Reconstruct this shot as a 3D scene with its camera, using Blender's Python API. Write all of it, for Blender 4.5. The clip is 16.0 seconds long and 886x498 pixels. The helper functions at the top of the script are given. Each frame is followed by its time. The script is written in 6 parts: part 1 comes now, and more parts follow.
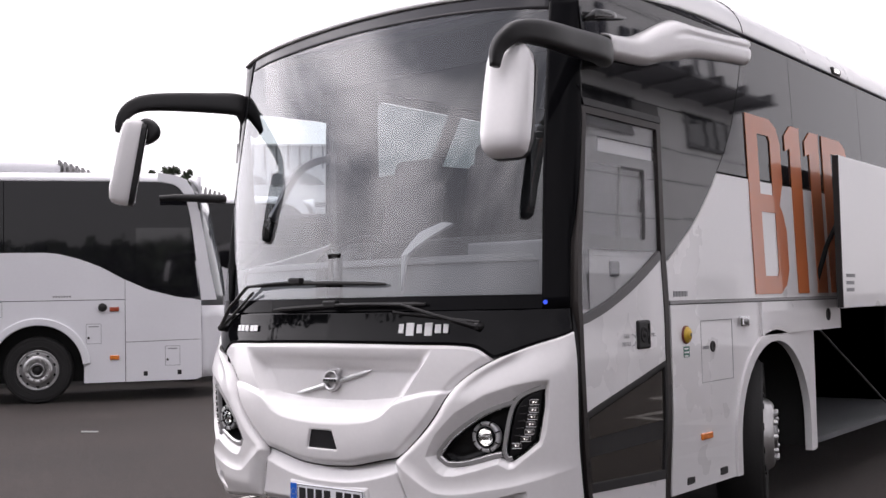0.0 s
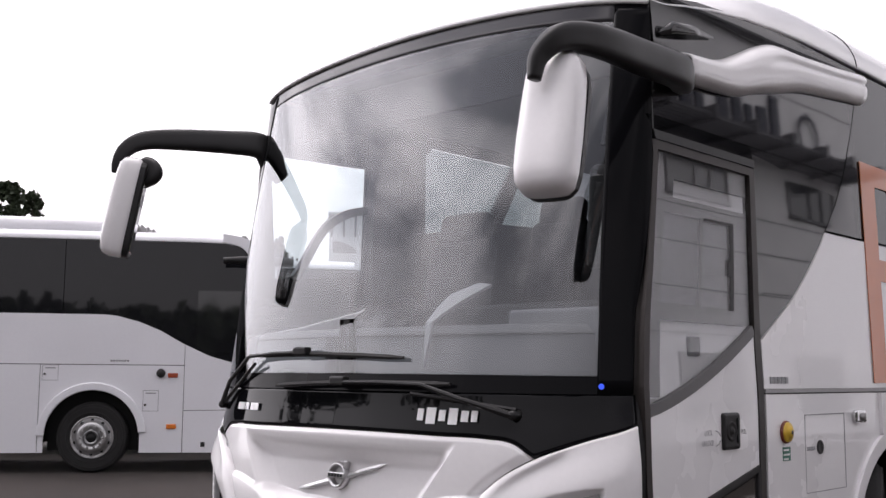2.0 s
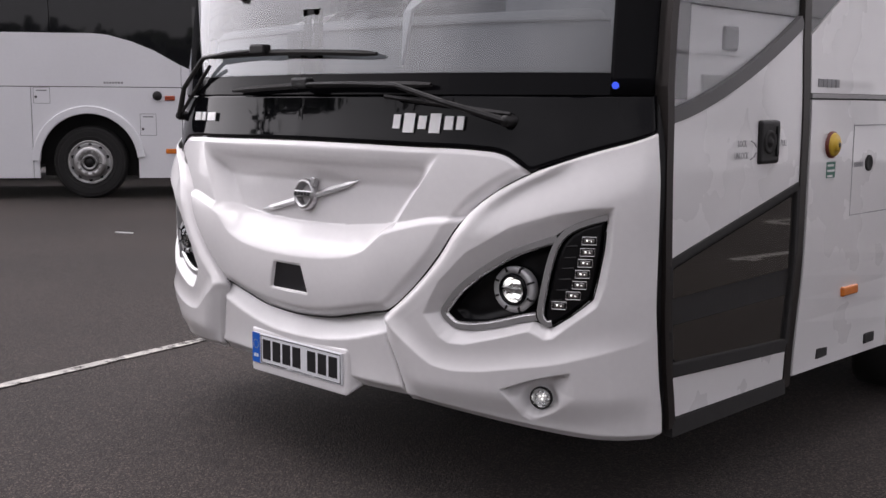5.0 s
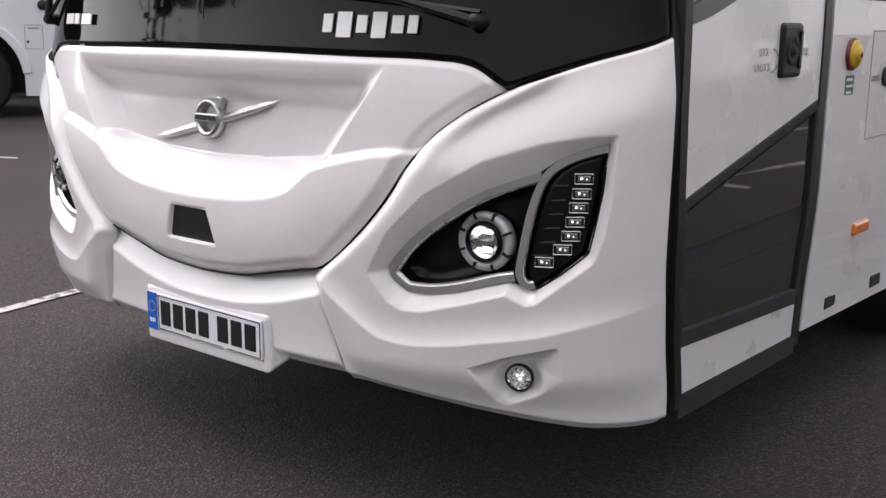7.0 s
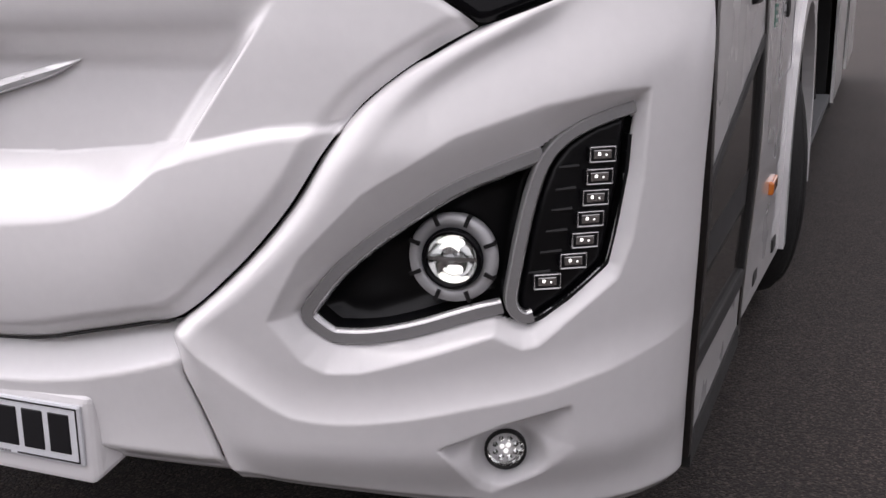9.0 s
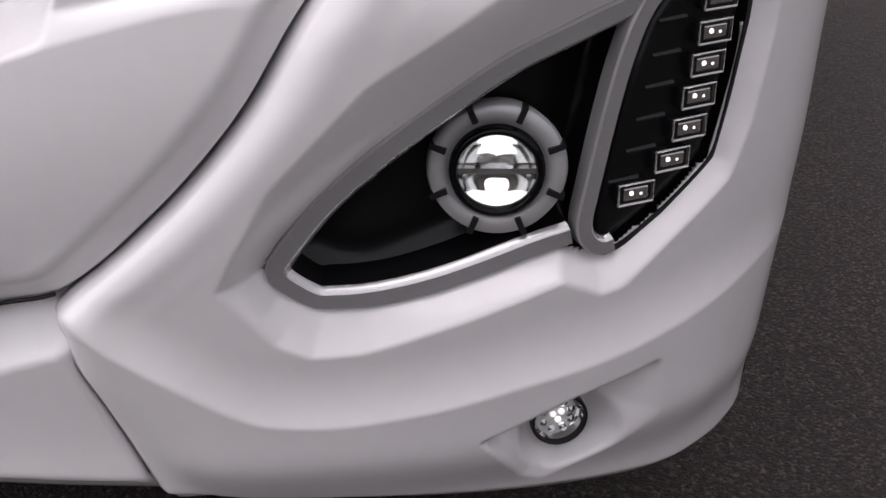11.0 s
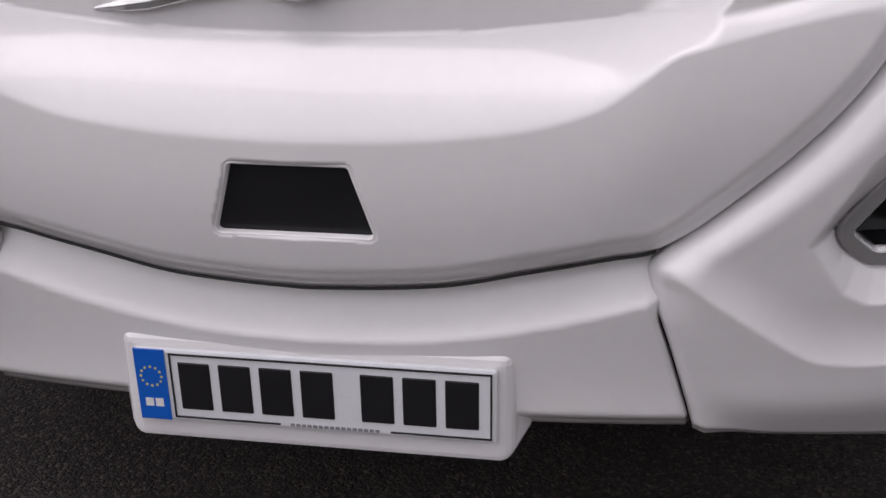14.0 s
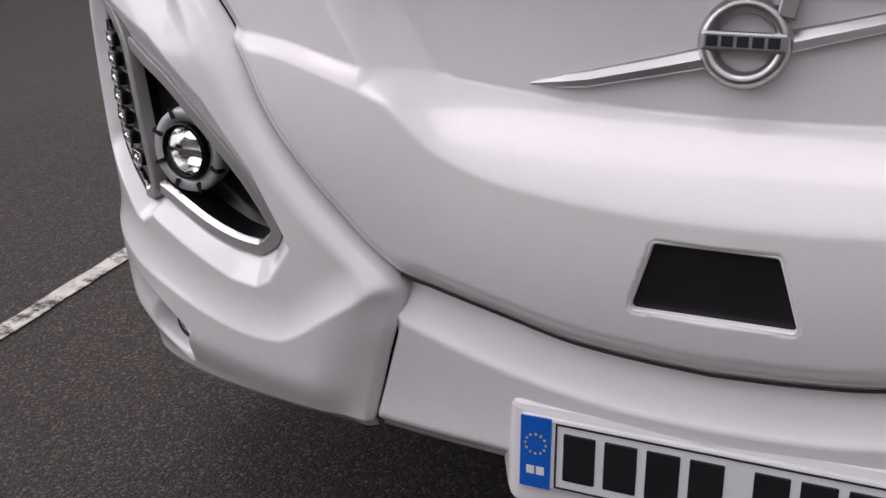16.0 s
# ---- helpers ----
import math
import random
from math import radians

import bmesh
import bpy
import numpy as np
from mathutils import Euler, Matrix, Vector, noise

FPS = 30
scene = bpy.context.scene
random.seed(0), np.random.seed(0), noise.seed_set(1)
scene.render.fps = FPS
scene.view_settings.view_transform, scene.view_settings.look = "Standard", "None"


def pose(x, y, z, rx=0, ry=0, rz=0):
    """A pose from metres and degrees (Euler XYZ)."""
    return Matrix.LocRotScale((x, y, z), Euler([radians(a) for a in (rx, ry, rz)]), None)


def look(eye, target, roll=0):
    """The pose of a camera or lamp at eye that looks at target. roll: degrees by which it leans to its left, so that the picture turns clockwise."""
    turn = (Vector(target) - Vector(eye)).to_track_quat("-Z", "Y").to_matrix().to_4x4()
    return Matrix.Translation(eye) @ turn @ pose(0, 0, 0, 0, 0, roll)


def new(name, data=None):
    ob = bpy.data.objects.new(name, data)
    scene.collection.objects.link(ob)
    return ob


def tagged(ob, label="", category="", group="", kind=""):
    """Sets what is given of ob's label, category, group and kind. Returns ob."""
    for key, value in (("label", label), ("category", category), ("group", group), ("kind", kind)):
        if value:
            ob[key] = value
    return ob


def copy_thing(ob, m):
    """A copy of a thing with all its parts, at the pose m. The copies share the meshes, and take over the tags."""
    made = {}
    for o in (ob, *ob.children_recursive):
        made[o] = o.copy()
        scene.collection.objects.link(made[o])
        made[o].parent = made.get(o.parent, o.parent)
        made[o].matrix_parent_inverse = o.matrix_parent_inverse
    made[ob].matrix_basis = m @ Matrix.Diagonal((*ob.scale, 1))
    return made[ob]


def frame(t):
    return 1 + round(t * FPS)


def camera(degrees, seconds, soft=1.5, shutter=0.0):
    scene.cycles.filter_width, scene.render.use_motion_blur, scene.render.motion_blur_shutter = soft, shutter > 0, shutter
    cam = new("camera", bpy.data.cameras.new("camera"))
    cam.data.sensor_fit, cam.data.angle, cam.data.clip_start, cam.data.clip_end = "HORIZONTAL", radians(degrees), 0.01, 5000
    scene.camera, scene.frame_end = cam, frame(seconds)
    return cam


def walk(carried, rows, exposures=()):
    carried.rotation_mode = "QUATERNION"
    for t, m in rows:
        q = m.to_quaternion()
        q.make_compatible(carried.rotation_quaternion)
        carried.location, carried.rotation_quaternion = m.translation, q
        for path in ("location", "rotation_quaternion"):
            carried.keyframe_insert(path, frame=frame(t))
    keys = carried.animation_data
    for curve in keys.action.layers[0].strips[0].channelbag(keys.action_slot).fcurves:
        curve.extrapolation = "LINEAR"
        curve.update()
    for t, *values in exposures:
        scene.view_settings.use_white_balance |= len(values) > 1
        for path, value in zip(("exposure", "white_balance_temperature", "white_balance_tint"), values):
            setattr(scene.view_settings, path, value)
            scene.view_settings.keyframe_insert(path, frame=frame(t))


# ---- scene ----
cam = camera(44.9, 16.0)
METRES, EYE, TILT, LEAN, TURN = 8.0, 1.5, 0.0, 0.0, 0.0
PATH = [
    (0, (3.904, -3.952, 1.42), (2.669, -2.382, 1.515), -1.2),
    (0.5, (3.805, -3.734, 1.425), (2.506, -2.221, 1.566), -1.2),
    (1, (3.604, -3.473, 1.416), (2.274, -1.99, 1.605), 0.4),
    (1.5, (3.481, -3.253, 1.41), (2.186, -1.744, 1.623), 0.5),
    (2, (3.443, -2.977, 1.443), (2.083, -1.529, 1.674), 0.5),
    (2.5, (3.368, -2.768, 1.432), (1.927, -1.404, 1.687), 0.7),
    (3, (3.19, -2.575, 1.427), (1.743, -1.215, 1.664), 0.9),
    (3.5, (3.143, -2.454, 1.413), (1.691, -1.084, 1.54), 1.0),
    (4, (3.114, -2.398, 1.391), (1.674, -1.01, 1.361), 1.3),
    (4.5, (3.081, -2.393, 1.373), (1.664, -0.989, 1.231), 1.0),
    (5, (3.037, -2.363, 1.345), (1.658, -0.939, 1.075), 0.4),
    (5.2, (3.007, -2.314, 1.327), (1.641, -0.886, 1.014), 0.5),
    (7.3, (2.291, -1.797, 1.285), (1.09, -0.257, 0.856), 0.3),
    (7.5, (2.194, -1.738, 1.269), (1.017, -0.181, 0.832), 0.1),
    (8, (1.995, -1.567, 1.269), (0.863, 0.01, 0.786), -1.1),
    (8.5, (1.722, -1.486, 1.25), (0.798, 0.214, 0.746), -1.5),
    (8.7, (1.635, -1.457, 1.225), (0.798, 0.294, 0.741), -1.0),
    (10.8, (1.029, -0.903, 1.17), (0.738, 0.92, 0.401), -1.2),
    (11, (1.032, -0.884, 1.186), (0.727, 0.889, 0.312), -1.0),
    (11.5, (0.984, -0.908, 1.152), (0.752, 0.852, 0.232), -0.1),
    (12, (0.922, -0.952, 1.172), (0.716, 0.811, 0.252), -0.1),
    (12.5, (0.885, -1.087, 1.178), (0.667, 0.71, 0.326), -1.0),
    (13, (0.76, -1.211, 1.21), (0.471, 0.591, 0.392), -2.5),
    (13.5, (0.543, -1.224, 1.206), (0.262, 0.591, 0.413), -1.5),
    (14, (0.394, -1.245, 1.206), (0.096, 0.565, 0.41), -0.9),
    (14.5, (0.3, -1.26, 1.196), (-0.084, 0.54, 0.412), 0.0),
    (15, (0.223, -1.291, 1.19), (-0.34, 0.477, 0.445), 0.5),
    (15.5, (0.2, -1.298, 1.191), (-0.497, 0.442, 0.493), -0.2),
    (16, (0.187, -1.302, 1.211), (-0.566, 0.43, 0.552), -0.2),
]
walk(cam, [(t, look(eye, target, roll)) for t, eye, target, roll in PATH], [(0.0, 0.05, 6500, 18.0), (2.5, -0.17, 6500, 18.0), (3.5, -0.27, 6500, 18.0), (4.0, -0.29, 6500, 18.0), (5.0, -0.17, 6500, 18.0), (7.5, 0.14, 6500, 18.0), (8.5, 0.09, 6500, 18.0), (11.0, -0.22, 6500, 18.0), (11.5, -0.20, 6500, 18.0), (12.5, -0.12, 6500, 18.0), (13.0, -0.16, 6500, 18.0), (13.5, -0.26, 6500, 18.0), (14.2, -0.46, 6500, 18.0), (16.0, -0.44, 6500, 18.0)])

# ---- world and light ----
world = bpy.data.worlds.new("overcast_sky")
scene.world = world
world.use_nodes = True
wn = world.node_tree.nodes
wl = world.node_tree.links
wn.clear()
sky = wn.new("ShaderNodeTexSky")
sky.sky_type = "NISHITA"
sky.sun_disc = False
sky.sun_elevation, sky.sun_rotation = radians(75), radians(220)
bg_sky = wn.new("ShaderNodeBackground")
bg_sky.inputs[1].default_value = 0.09
wl.new(sky.outputs[0], bg_sky.inputs[0])
wco = wn.new("ShaderNodeTexCoord")
wmap = wn.new("ShaderNodeMapping")
wmap.inputs["Scale"].default_value = (1.0, 1.0, 2.6)
wl.new(wco.outputs["Generated"], wmap.inputs[0])
wno = wn.new("ShaderNodeTexNoise")
wno.inputs["Scale"].default_value = 2.6
wno.inputs["Detail"].default_value = 7
wno.inputs["Roughness"].default_value = 0.55
wl.new(wmap.outputs[0], wno.inputs[0])
wra = wn.new("ShaderNodeValToRGB")
wra.color_ramp.elements[0].position, wra.color_ramp.elements[0].color = 0.40, (0.48, 0.49, 0.53, 1)
wra.color_ramp.elements[1].position, wra.color_ramp.elements[1].color = 0.60, (1.65, 1.63, 1.64, 1)
wl.new(wno.outputs[0], wra.inputs[0])
bg_cloud = wn.new("ShaderNodeBackground")
# low down the haze evens the cloud out
whz = wn.new("ShaderNodeSeparateXYZ")
wl.new(wco.outputs["Generated"], whz.inputs[0])
whr = wn.new("ShaderNodeMapRange")
whr.interpolation_type = "SMOOTHSTEP"
whr.inputs[1].default_value, whr.inputs[2].default_value = 0.22, 0.50
wl.new(whz.outputs[2], whr.inputs[0])
wha = wn.new("ShaderNodeMix")
wha.data_type = "RGBA"
wha.inputs[6].default_value = (1.22, 1.21, 1.22, 1)
wl.new(whr.outputs[0], wha.inputs[0])
wl.new(wra.outputs[0], wha.inputs[7])
wl.new(wha.outputs[2], bg_cloud.inputs[0])
# an overcast sky is brighter overhead than low down
wsep = wn.new("ShaderNodeSeparateXYZ")
wl.new(wco.outputs["Generated"], wsep.inputs[0])
wup = wn.new("ShaderNodeMapRange")
wup.inputs[1].default_value, wup.inputs[2].default_value = 0.0, 1.0
wup.inputs[3].default_value, wup.inputs[4].default_value = 0.98, 1.34
wl.new(wsep.outputs[2], wup.inputs[0])
wdot = wn.new("ShaderNodeVectorMath")
wdot.operation = "DOT_PRODUCT"
wdot.inputs[1].default_value = Vector((-0.9, -0.18, 0.3)).normalized()
wl.new(wco.outputs["Generated"], wdot.inputs[0])
wsun = wn.new("ShaderNodeMapRange")
wsun.inputs[1].default_value, wsun.inputs[2].default_value = -1.0, 1.0
wsun.inputs[3].default_value, wsun.inputs[4].default_value = 0.52, 1.3
wl.new(wdot.outputs["Value"], wsun.inputs[0])
wmul = wn.new("ShaderNodeMath")
wmul.operation = "MULTIPLY"
wl.new(wup.outputs[0], wmul.inputs[0])
wl.new(wsun.outputs[0], wmul.inputs[1])
# bright lobe added to the sky, low left of the coach, for windscreen reflections
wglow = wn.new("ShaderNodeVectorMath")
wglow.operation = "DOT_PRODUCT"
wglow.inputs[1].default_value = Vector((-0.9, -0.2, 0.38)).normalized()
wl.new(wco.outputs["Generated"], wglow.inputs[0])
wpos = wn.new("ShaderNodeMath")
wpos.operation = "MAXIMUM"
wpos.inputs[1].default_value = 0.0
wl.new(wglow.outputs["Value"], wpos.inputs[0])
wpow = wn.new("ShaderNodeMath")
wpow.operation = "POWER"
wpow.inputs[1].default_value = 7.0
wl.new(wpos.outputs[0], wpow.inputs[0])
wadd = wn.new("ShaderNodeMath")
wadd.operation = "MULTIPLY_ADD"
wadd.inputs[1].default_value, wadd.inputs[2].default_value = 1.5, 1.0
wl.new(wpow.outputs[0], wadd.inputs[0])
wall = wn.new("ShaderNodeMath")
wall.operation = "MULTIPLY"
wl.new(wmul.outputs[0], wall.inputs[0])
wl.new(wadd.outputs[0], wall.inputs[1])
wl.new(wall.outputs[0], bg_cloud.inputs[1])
wmix = wn.new("ShaderNodeMixShader")
wmix.inputs[0].default_value = 0.9
wl.new(bg_sky.outputs[0], wmix.inputs[1])
wl.new(bg_cloud.outputs[0], wmix.inputs[2])
wout = wn.new("ShaderNodeOutputWorld")
wl.new(wmix.outputs[0], wout.inputs[0])
sun = new("sun", bpy.data.lights.new("sun", "SUN"))
sun.data.energy, sun.data.angle, sun.data.color = 1.6, radians(45), (1.0, 0.97, 0.94)
sun.matrix_world = look((-2.6, -.4, 12), (0, 0, 0))
scene.view_settings.exposure = 0.0

# ---- materials ----
def material(name, color, rough=0.5, metal=0.0, coat=0.0, vary=0.0, scale=6.0, bump=0.0, bump_scale=60.0, fine=0.0, spec=0.5):
    """A surface with large stains, fine grain and relief."""
    m = bpy.data.materials.new(name)
    m.use_nodes = True
    n, l = m.node_tree.nodes, m.node_tree.links
    p = n["Principled BSDF"]
    p.inputs["Base Color"].default_value = (*color, 1)
    p.inputs["Roughness"].default_value = rough
    p.inputs["Metallic"].default_value = metal
    p.inputs["Coat Weight"].default_value = coat
    p.inputs["Coat Roughness"].default_value = 0.04
    p.inputs["Specular IOR Level"].default_value = spec
    co = n.new("ShaderNodeTexCoord")
    if vary > 0 or fine > 0:
        a = n.new("ShaderNodeTexNoise")
        a.inputs["Scale"].default_value, a.inputs["Detail"].default_value = scale, 5
        b = n.new("ShaderNodeTexNoise")
        b.inputs["Scale"].default_value, b.inputs["Detail"].default_value = scale * 30, 3
        l.new(co.outputs["Object"], a.inputs[0])
        l.new(co.outputs["Object"], b.inputs[0])
        ra = n.new("ShaderNodeMapRange")
        ra.interpolation_type = "SMOOTHERSTEP"
        ra.inputs[1].default_value, ra.inputs[2].default_value = 0.2, 0.8
        ra.inputs[3].default_value, ra.inputs[4].default_value = 1 - vary, 1 + vary
        rb = n.new("ShaderNodeMapRange")
        rb.inputs[1].default_value, rb.inputs[2].default_value = 0.3, 0.7
        rb.inputs[3].default_value, rb.inputs[4].default_value = 1 - fine, 1 + fine
        l.new(a.outputs[0], ra.inputs[0])
        l.new(b.outputs[0], rb.inputs[0])
        mu = n.new("ShaderNodeMath")
        mu.operation = "MULTIPLY"
        l.new(ra.outputs[0], mu.inputs[0])
        l.new(rb.outputs[0], mu.inputs[1])
        mx = n.new("ShaderNodeVectorMath")
        mx.operation = "SCALE"
        mx.inputs[0].default_value = color
        l.new(mu.outputs[0], mx.inputs["Scale"])
        l.new(mx.outputs[0], p.inputs["Base Color"])
        rr = n.new("ShaderNodeMapRange")
        rr.inputs[3].default_value, rr.inputs[4].default_value = rough * 0.8, min(1, rough * 1.25)
        l.new(a.outputs[0], rr.inputs[0])
        l.new(rr.outputs[0], p.inputs["Roughness"])
    if bump > 0:
        c = n.new("ShaderNodeTexNoise")
        c.inputs["Scale"].default_value, c.inputs["Detail"].default_value = bump_scale, 3
        l.new(co.outputs["Object"], c.inputs[0])
        bu = n.new("ShaderNodeBump")
        bu.inputs["Strength"].default_value, bu.inputs["Distance"].default_value = bump, 0.01
        l.new(c.outputs[0], bu.inputs["Height"])
        l.new(bu.outputs[0], p.inputs["Normal"])
    return m


def glass(name, tint, rough=0.0, straight=0.05):
    """A thin pane: what lies behind, tinted, and the gloss of its face, straight on and growing with the slant."""
    m = bpy.data.materials.new(name)
    m.use_nodes = True
    n, l = m.node_tree.nodes, m.node_tree.links
    n.clear()
    t = n.new("ShaderNodeBsdfTransparent")
    t.inputs[0].default_value = (*tint, 1)
    g = n.new("ShaderNodeBsdfGlossy")
    g.inputs["Roughness"].default_value = rough
    g.inputs[0].default_value = (0.97, 0.98, 1.0, 1)
    f = n.new("ShaderNodeLayerWeight")
    f.inputs[0].default_value = 0.5
    w = n.new("ShaderNodeMath")
    w.operation = "POWER"
    w.inputs[1].default_value = 4.6
    k = n.new("ShaderNodeMath")
    k.operation = "MULTIPLY_ADD"
    k.inputs[1].default_value, k.inputs[2].default_value = 1 - straight, straight
    x = n.new("ShaderNodeMixShader")
    o = n.new("ShaderNodeOutputMaterial")
    l.new(f.outputs["Facing"], w.inputs[0])
    l.new(w.outputs[0], k.inputs[0])
    l.new(k.outputs[0], x.inputs[0])
    l.new(t.outputs[0], x.inputs[1])
    l.new(g.outputs[0], x.inputs[2])
    l.new(x.outputs[0], o.inputs[0])
    return m


def lit(name, color, strength):
    m = bpy.data.materials.new(name)
    m.use_nodes = True
    p = m.node_tree.nodes["Principled BSDF"]
    p.inputs["Base Color"].default_value = (*color, 1)
    p.inputs["Emission Color"].default_value = (*color, 1)
    p.inputs["Emission Strength"].default_value = strength
    return m


WHITE = material("white_coach_paint", (0.79, 0.775, 0.78), 0.3, coat=0.7, vary=0.025, scale=1.5, fine=0.012, bump=0.012, bump_scale=5)
WHITE_SIDE = material("white_side_paint", (0.76, 0.75, 0.755), 0.28, coat=0.8, vary=0.014, scale=1.2, fine=0.006, bump=0.008, bump_scale=1.6)
WHITE_FAR = material("white_parked_paint", (0.80, 0.80, 0.83), 0.35, coat=0.5, vary=0.03, scale=0.8, fine=0.01)
BLACK_GLOSS = material("black_gloss_panel", (0.004, 0.004, 0.005), 0.04, spec=0.17, vary=0.1, scale=3, bump=0.02, bump_scale=2.5)
BLACK_TRIM = material("black_plastic_trim", (0.012, 0.0115, 0.012), 0.40, spec=0.32, vary=0.15, scale=8, fine=0.1, bump=0.05, bump_scale=300)
ANODISED = material("dark_anodised_frame", (0.034, 0.029, 0.027), 0.38, metal=0.5, vary=0.1, scale=5, fine=0.06)
RUBBER = material("black_rubber", (0.018, 0.017, 0.017), 0.75, vary=0.2, scale=9, fine=0.12, bump=0.1, bump_scale=90)
TYRE = material("tyre_rubber", (0.013, 0.0125, 0.0125), 0.8, vary=0.25, scale=7, fine=0.15, bump=0.2, bump_scale=70)
SILVER = material("silver_painted_trim", (0.32, 0.315, 0.315), 0.46, metal=0.3, vary=0.05, scale=9, fine=0.03)
RING_GREY = material("satin_lamp_ring", (0.50, 0.50, 0.51), 0.42, metal=0.35, vary=0.05, scale=12, fine=0.03)
# paler copy of the silver: sky gleam on bevels, and small lamp frames
SILVER_PALE = material("pale_silver_trim", (0.62, 0.615, 0.62), 0.26, metal=0.75, vary=0.05, scale=9, fine=0.03)
EMBLEM_GREY = material("satin_emblem_metal", (0.50, 0.495, 0.50), 0.30, metal=1.0, vary=0.05, scale=9)
LAMP_BLACK = material("black_lamp_bowl", (0.006, 0.006, 0.007), 0.3, spec=0.3, vary=0.15, scale=12, bump=0.01, bump_scale=40)
CHROME = material("chrome", (0.72, 0.72, 0.73), 0.12, metal=1.0, vary=0.05, scale=9)
STEEL = material("polished_wheel_alloy", (0.52, 0.515, 0.515), 0.3, metal=0.85, vary=0.1, scale=9, fine=0.05)
NUT = material("wheel_nut_steel", (0.28, 0.28, 0.28), 0.35, metal=1.0, vary=0.1, scale=30)
DARK_IN = material("dark_interior", (0.06, 0.058, 0.06), 0.7, vary=0.15, scale=4, fine=0.08)
GREY_IN = material("grey_cabin_trim", (0.17, 0.17, 0.18), 0.6, vary=0.08, scale=4, fine=0.05)
DASH = material("grey_dashboard_plastic", (0.11, 0.11, 0.115), 0.6, vary=0.12, scale=5, fine=0.06)
LINING = material("white_door_lining", (0.78, 0.78, 0.79), 0.5, vary=0.04, scale=5)
LIGHT_IN = material("pale_cabin_trim", (0.34, 0.34, 0.35), 0.5, vary=0.05, scale=4)
SEAT = material("charcoal_seat_cloth", (0.085, 0.082, 0.09), 0.85, vary=0.2, scale=12, fine=0.15, bump=0.1, bump_scale=150)
UNDER = material("underbody_black", (0.012, 0.012, 0.012), 0.85, vary=0.2, scale=4)
BAY = material("luggage_bay_grey", (0.10, 0.105, 0.11), 0.6, vary=0.15, scale=3, fine=0.1)
ORANGE = material("orange_vinyl", (0.52, 0.15, 0.05), 0.3, coat=0.6, vary=0.04, scale=3)
AMBER = material("amber_lens", (0.75, 0.20, 0.02), 0.2, coat=1.0, vary=0.1, scale=30)
REDLENS = material("red_amber_lens", (0.38, 0.07, 0.03), 0.2, coat=1.0, vary=0.1, scale=30)
KNOB_RED = material("dull_red_plastic", (0.16, 0.03, 0.02), 0.4, vary=0.1, scale=20)
YELLOW = material("yellow_plastic_knob", (0.62, 0.40, 0.04), 0.35, vary=0.08, scale=20)
GREEN = material("green_label", (0.02, 0.13, 0.09), 0.4, vary=0.1, scale=20)
PLATE_WHITE = material("plate_white", (0.74, 0.75, 0.78), 0.35, coat=0.3, vary=0.03, scale=12, fine=0.03)
PLATE_BLUE = material("plate_blue", (0.0, 0.11, 0.55), 0.35, coat=0.3, vary=0.05, scale=12)
PLATE_BLACK = material("plate_black", (0.01, 0.01, 0.012), 0.35, vary=0.1, scale=20)
MARK_GREY = material("grey_print", (0.25, 0.25, 0.26), 0.5, vary=0.1, scale=20)
MARK_GOLD = material("gold_print", (0.6, 0.5, 0.15), 0.5, vary=0.1, scale=20)
LETTER_WHITE = material("white_badge", (0.8, 0.8, 0.8), 0.3, coat=0.4, vary=0.03, scale=20)
REFLECTOR = material("lamp_reflector", (0.85, 0.85, 0.84), 0.10, metal=1.0, vary=0.1, scale=40)
LED = lit("led_glow", (1.0, 0.99, 0.95), 1.8)
LED_DIM = lit("led_dim_glow", (1.0, 0.99, 0.95), 1.2)
BLUE_LED = lit("blue_led", (0.05, 0.12, 1.0), 0.6)
CLEAR = glass("clear_lens", (0.93, 0.94, 0.94), 0.0, 0.05)
WINDSCREEN = glass("windscreen_glass", (0.70, 0.74, 0.76), 0.0, 0.108)
TINTED = glass("tinted_window_glass", (0.35, 0.36, 0.37), 0.0, 0.04)
TINT_CLEAR = glass("driver_window_glass", (0.92, 0.95, 0.95), 0.0, 0.04)
DOOR_GLASS = glass("door_glass", (0.88, 0.88, 0.88), 0.0, 0.05)
GREY_GLASS = material("grey_bonded_glass", (0.012, 0.012, 0.013), 0.03, spec=0.9, vary=0.06, scale=2, bump=0.02, bump_scale=1.8)
DARK_GLASS = material("dark_bonded_glass", (0.010, 0.010, 0.012), 0.04, spec=0.85, vary=0.06, scale=2, bump=0.012, bump_scale=1.5)
BROWN_GLASS = material("brown_bonded_glass", (0.032, 0.028, 0.024), 0.03, spec=1.0, vary=0.06, scale=2, bump=0.012, bump_scale=1.5)
BAR_GREY = material("grey_glazing_bar", (0.085, 0.083, 0.083), 0.35, vary=0.06, scale=6, fine=0.04)
MIRROR = material("mirror_face", (0.8, 0.8, 0.8), 0.02, metal=1.0)
BRICK_WALL = material("pale_cladding", (0.78, 0.78, 0.79), 0.6, vary=0.06, scale=1.5, fine=0.05, bump=0.05, bump_scale=20)
SHADE_BAND = material("windscreen_shade_band", (0.035, 0.034, 0.037), 0.12, spec=0.5, vary=0.06, scale=3)
PILLAR = material("black_glass_border", (0.005, 0.005, 0.006), 0.08, spec=0.07, vary=0.1, scale=3)
# pale base colour stands in for the sky mirrored in this glass
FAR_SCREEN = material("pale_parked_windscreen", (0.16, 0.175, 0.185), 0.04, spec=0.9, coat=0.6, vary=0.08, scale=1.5)
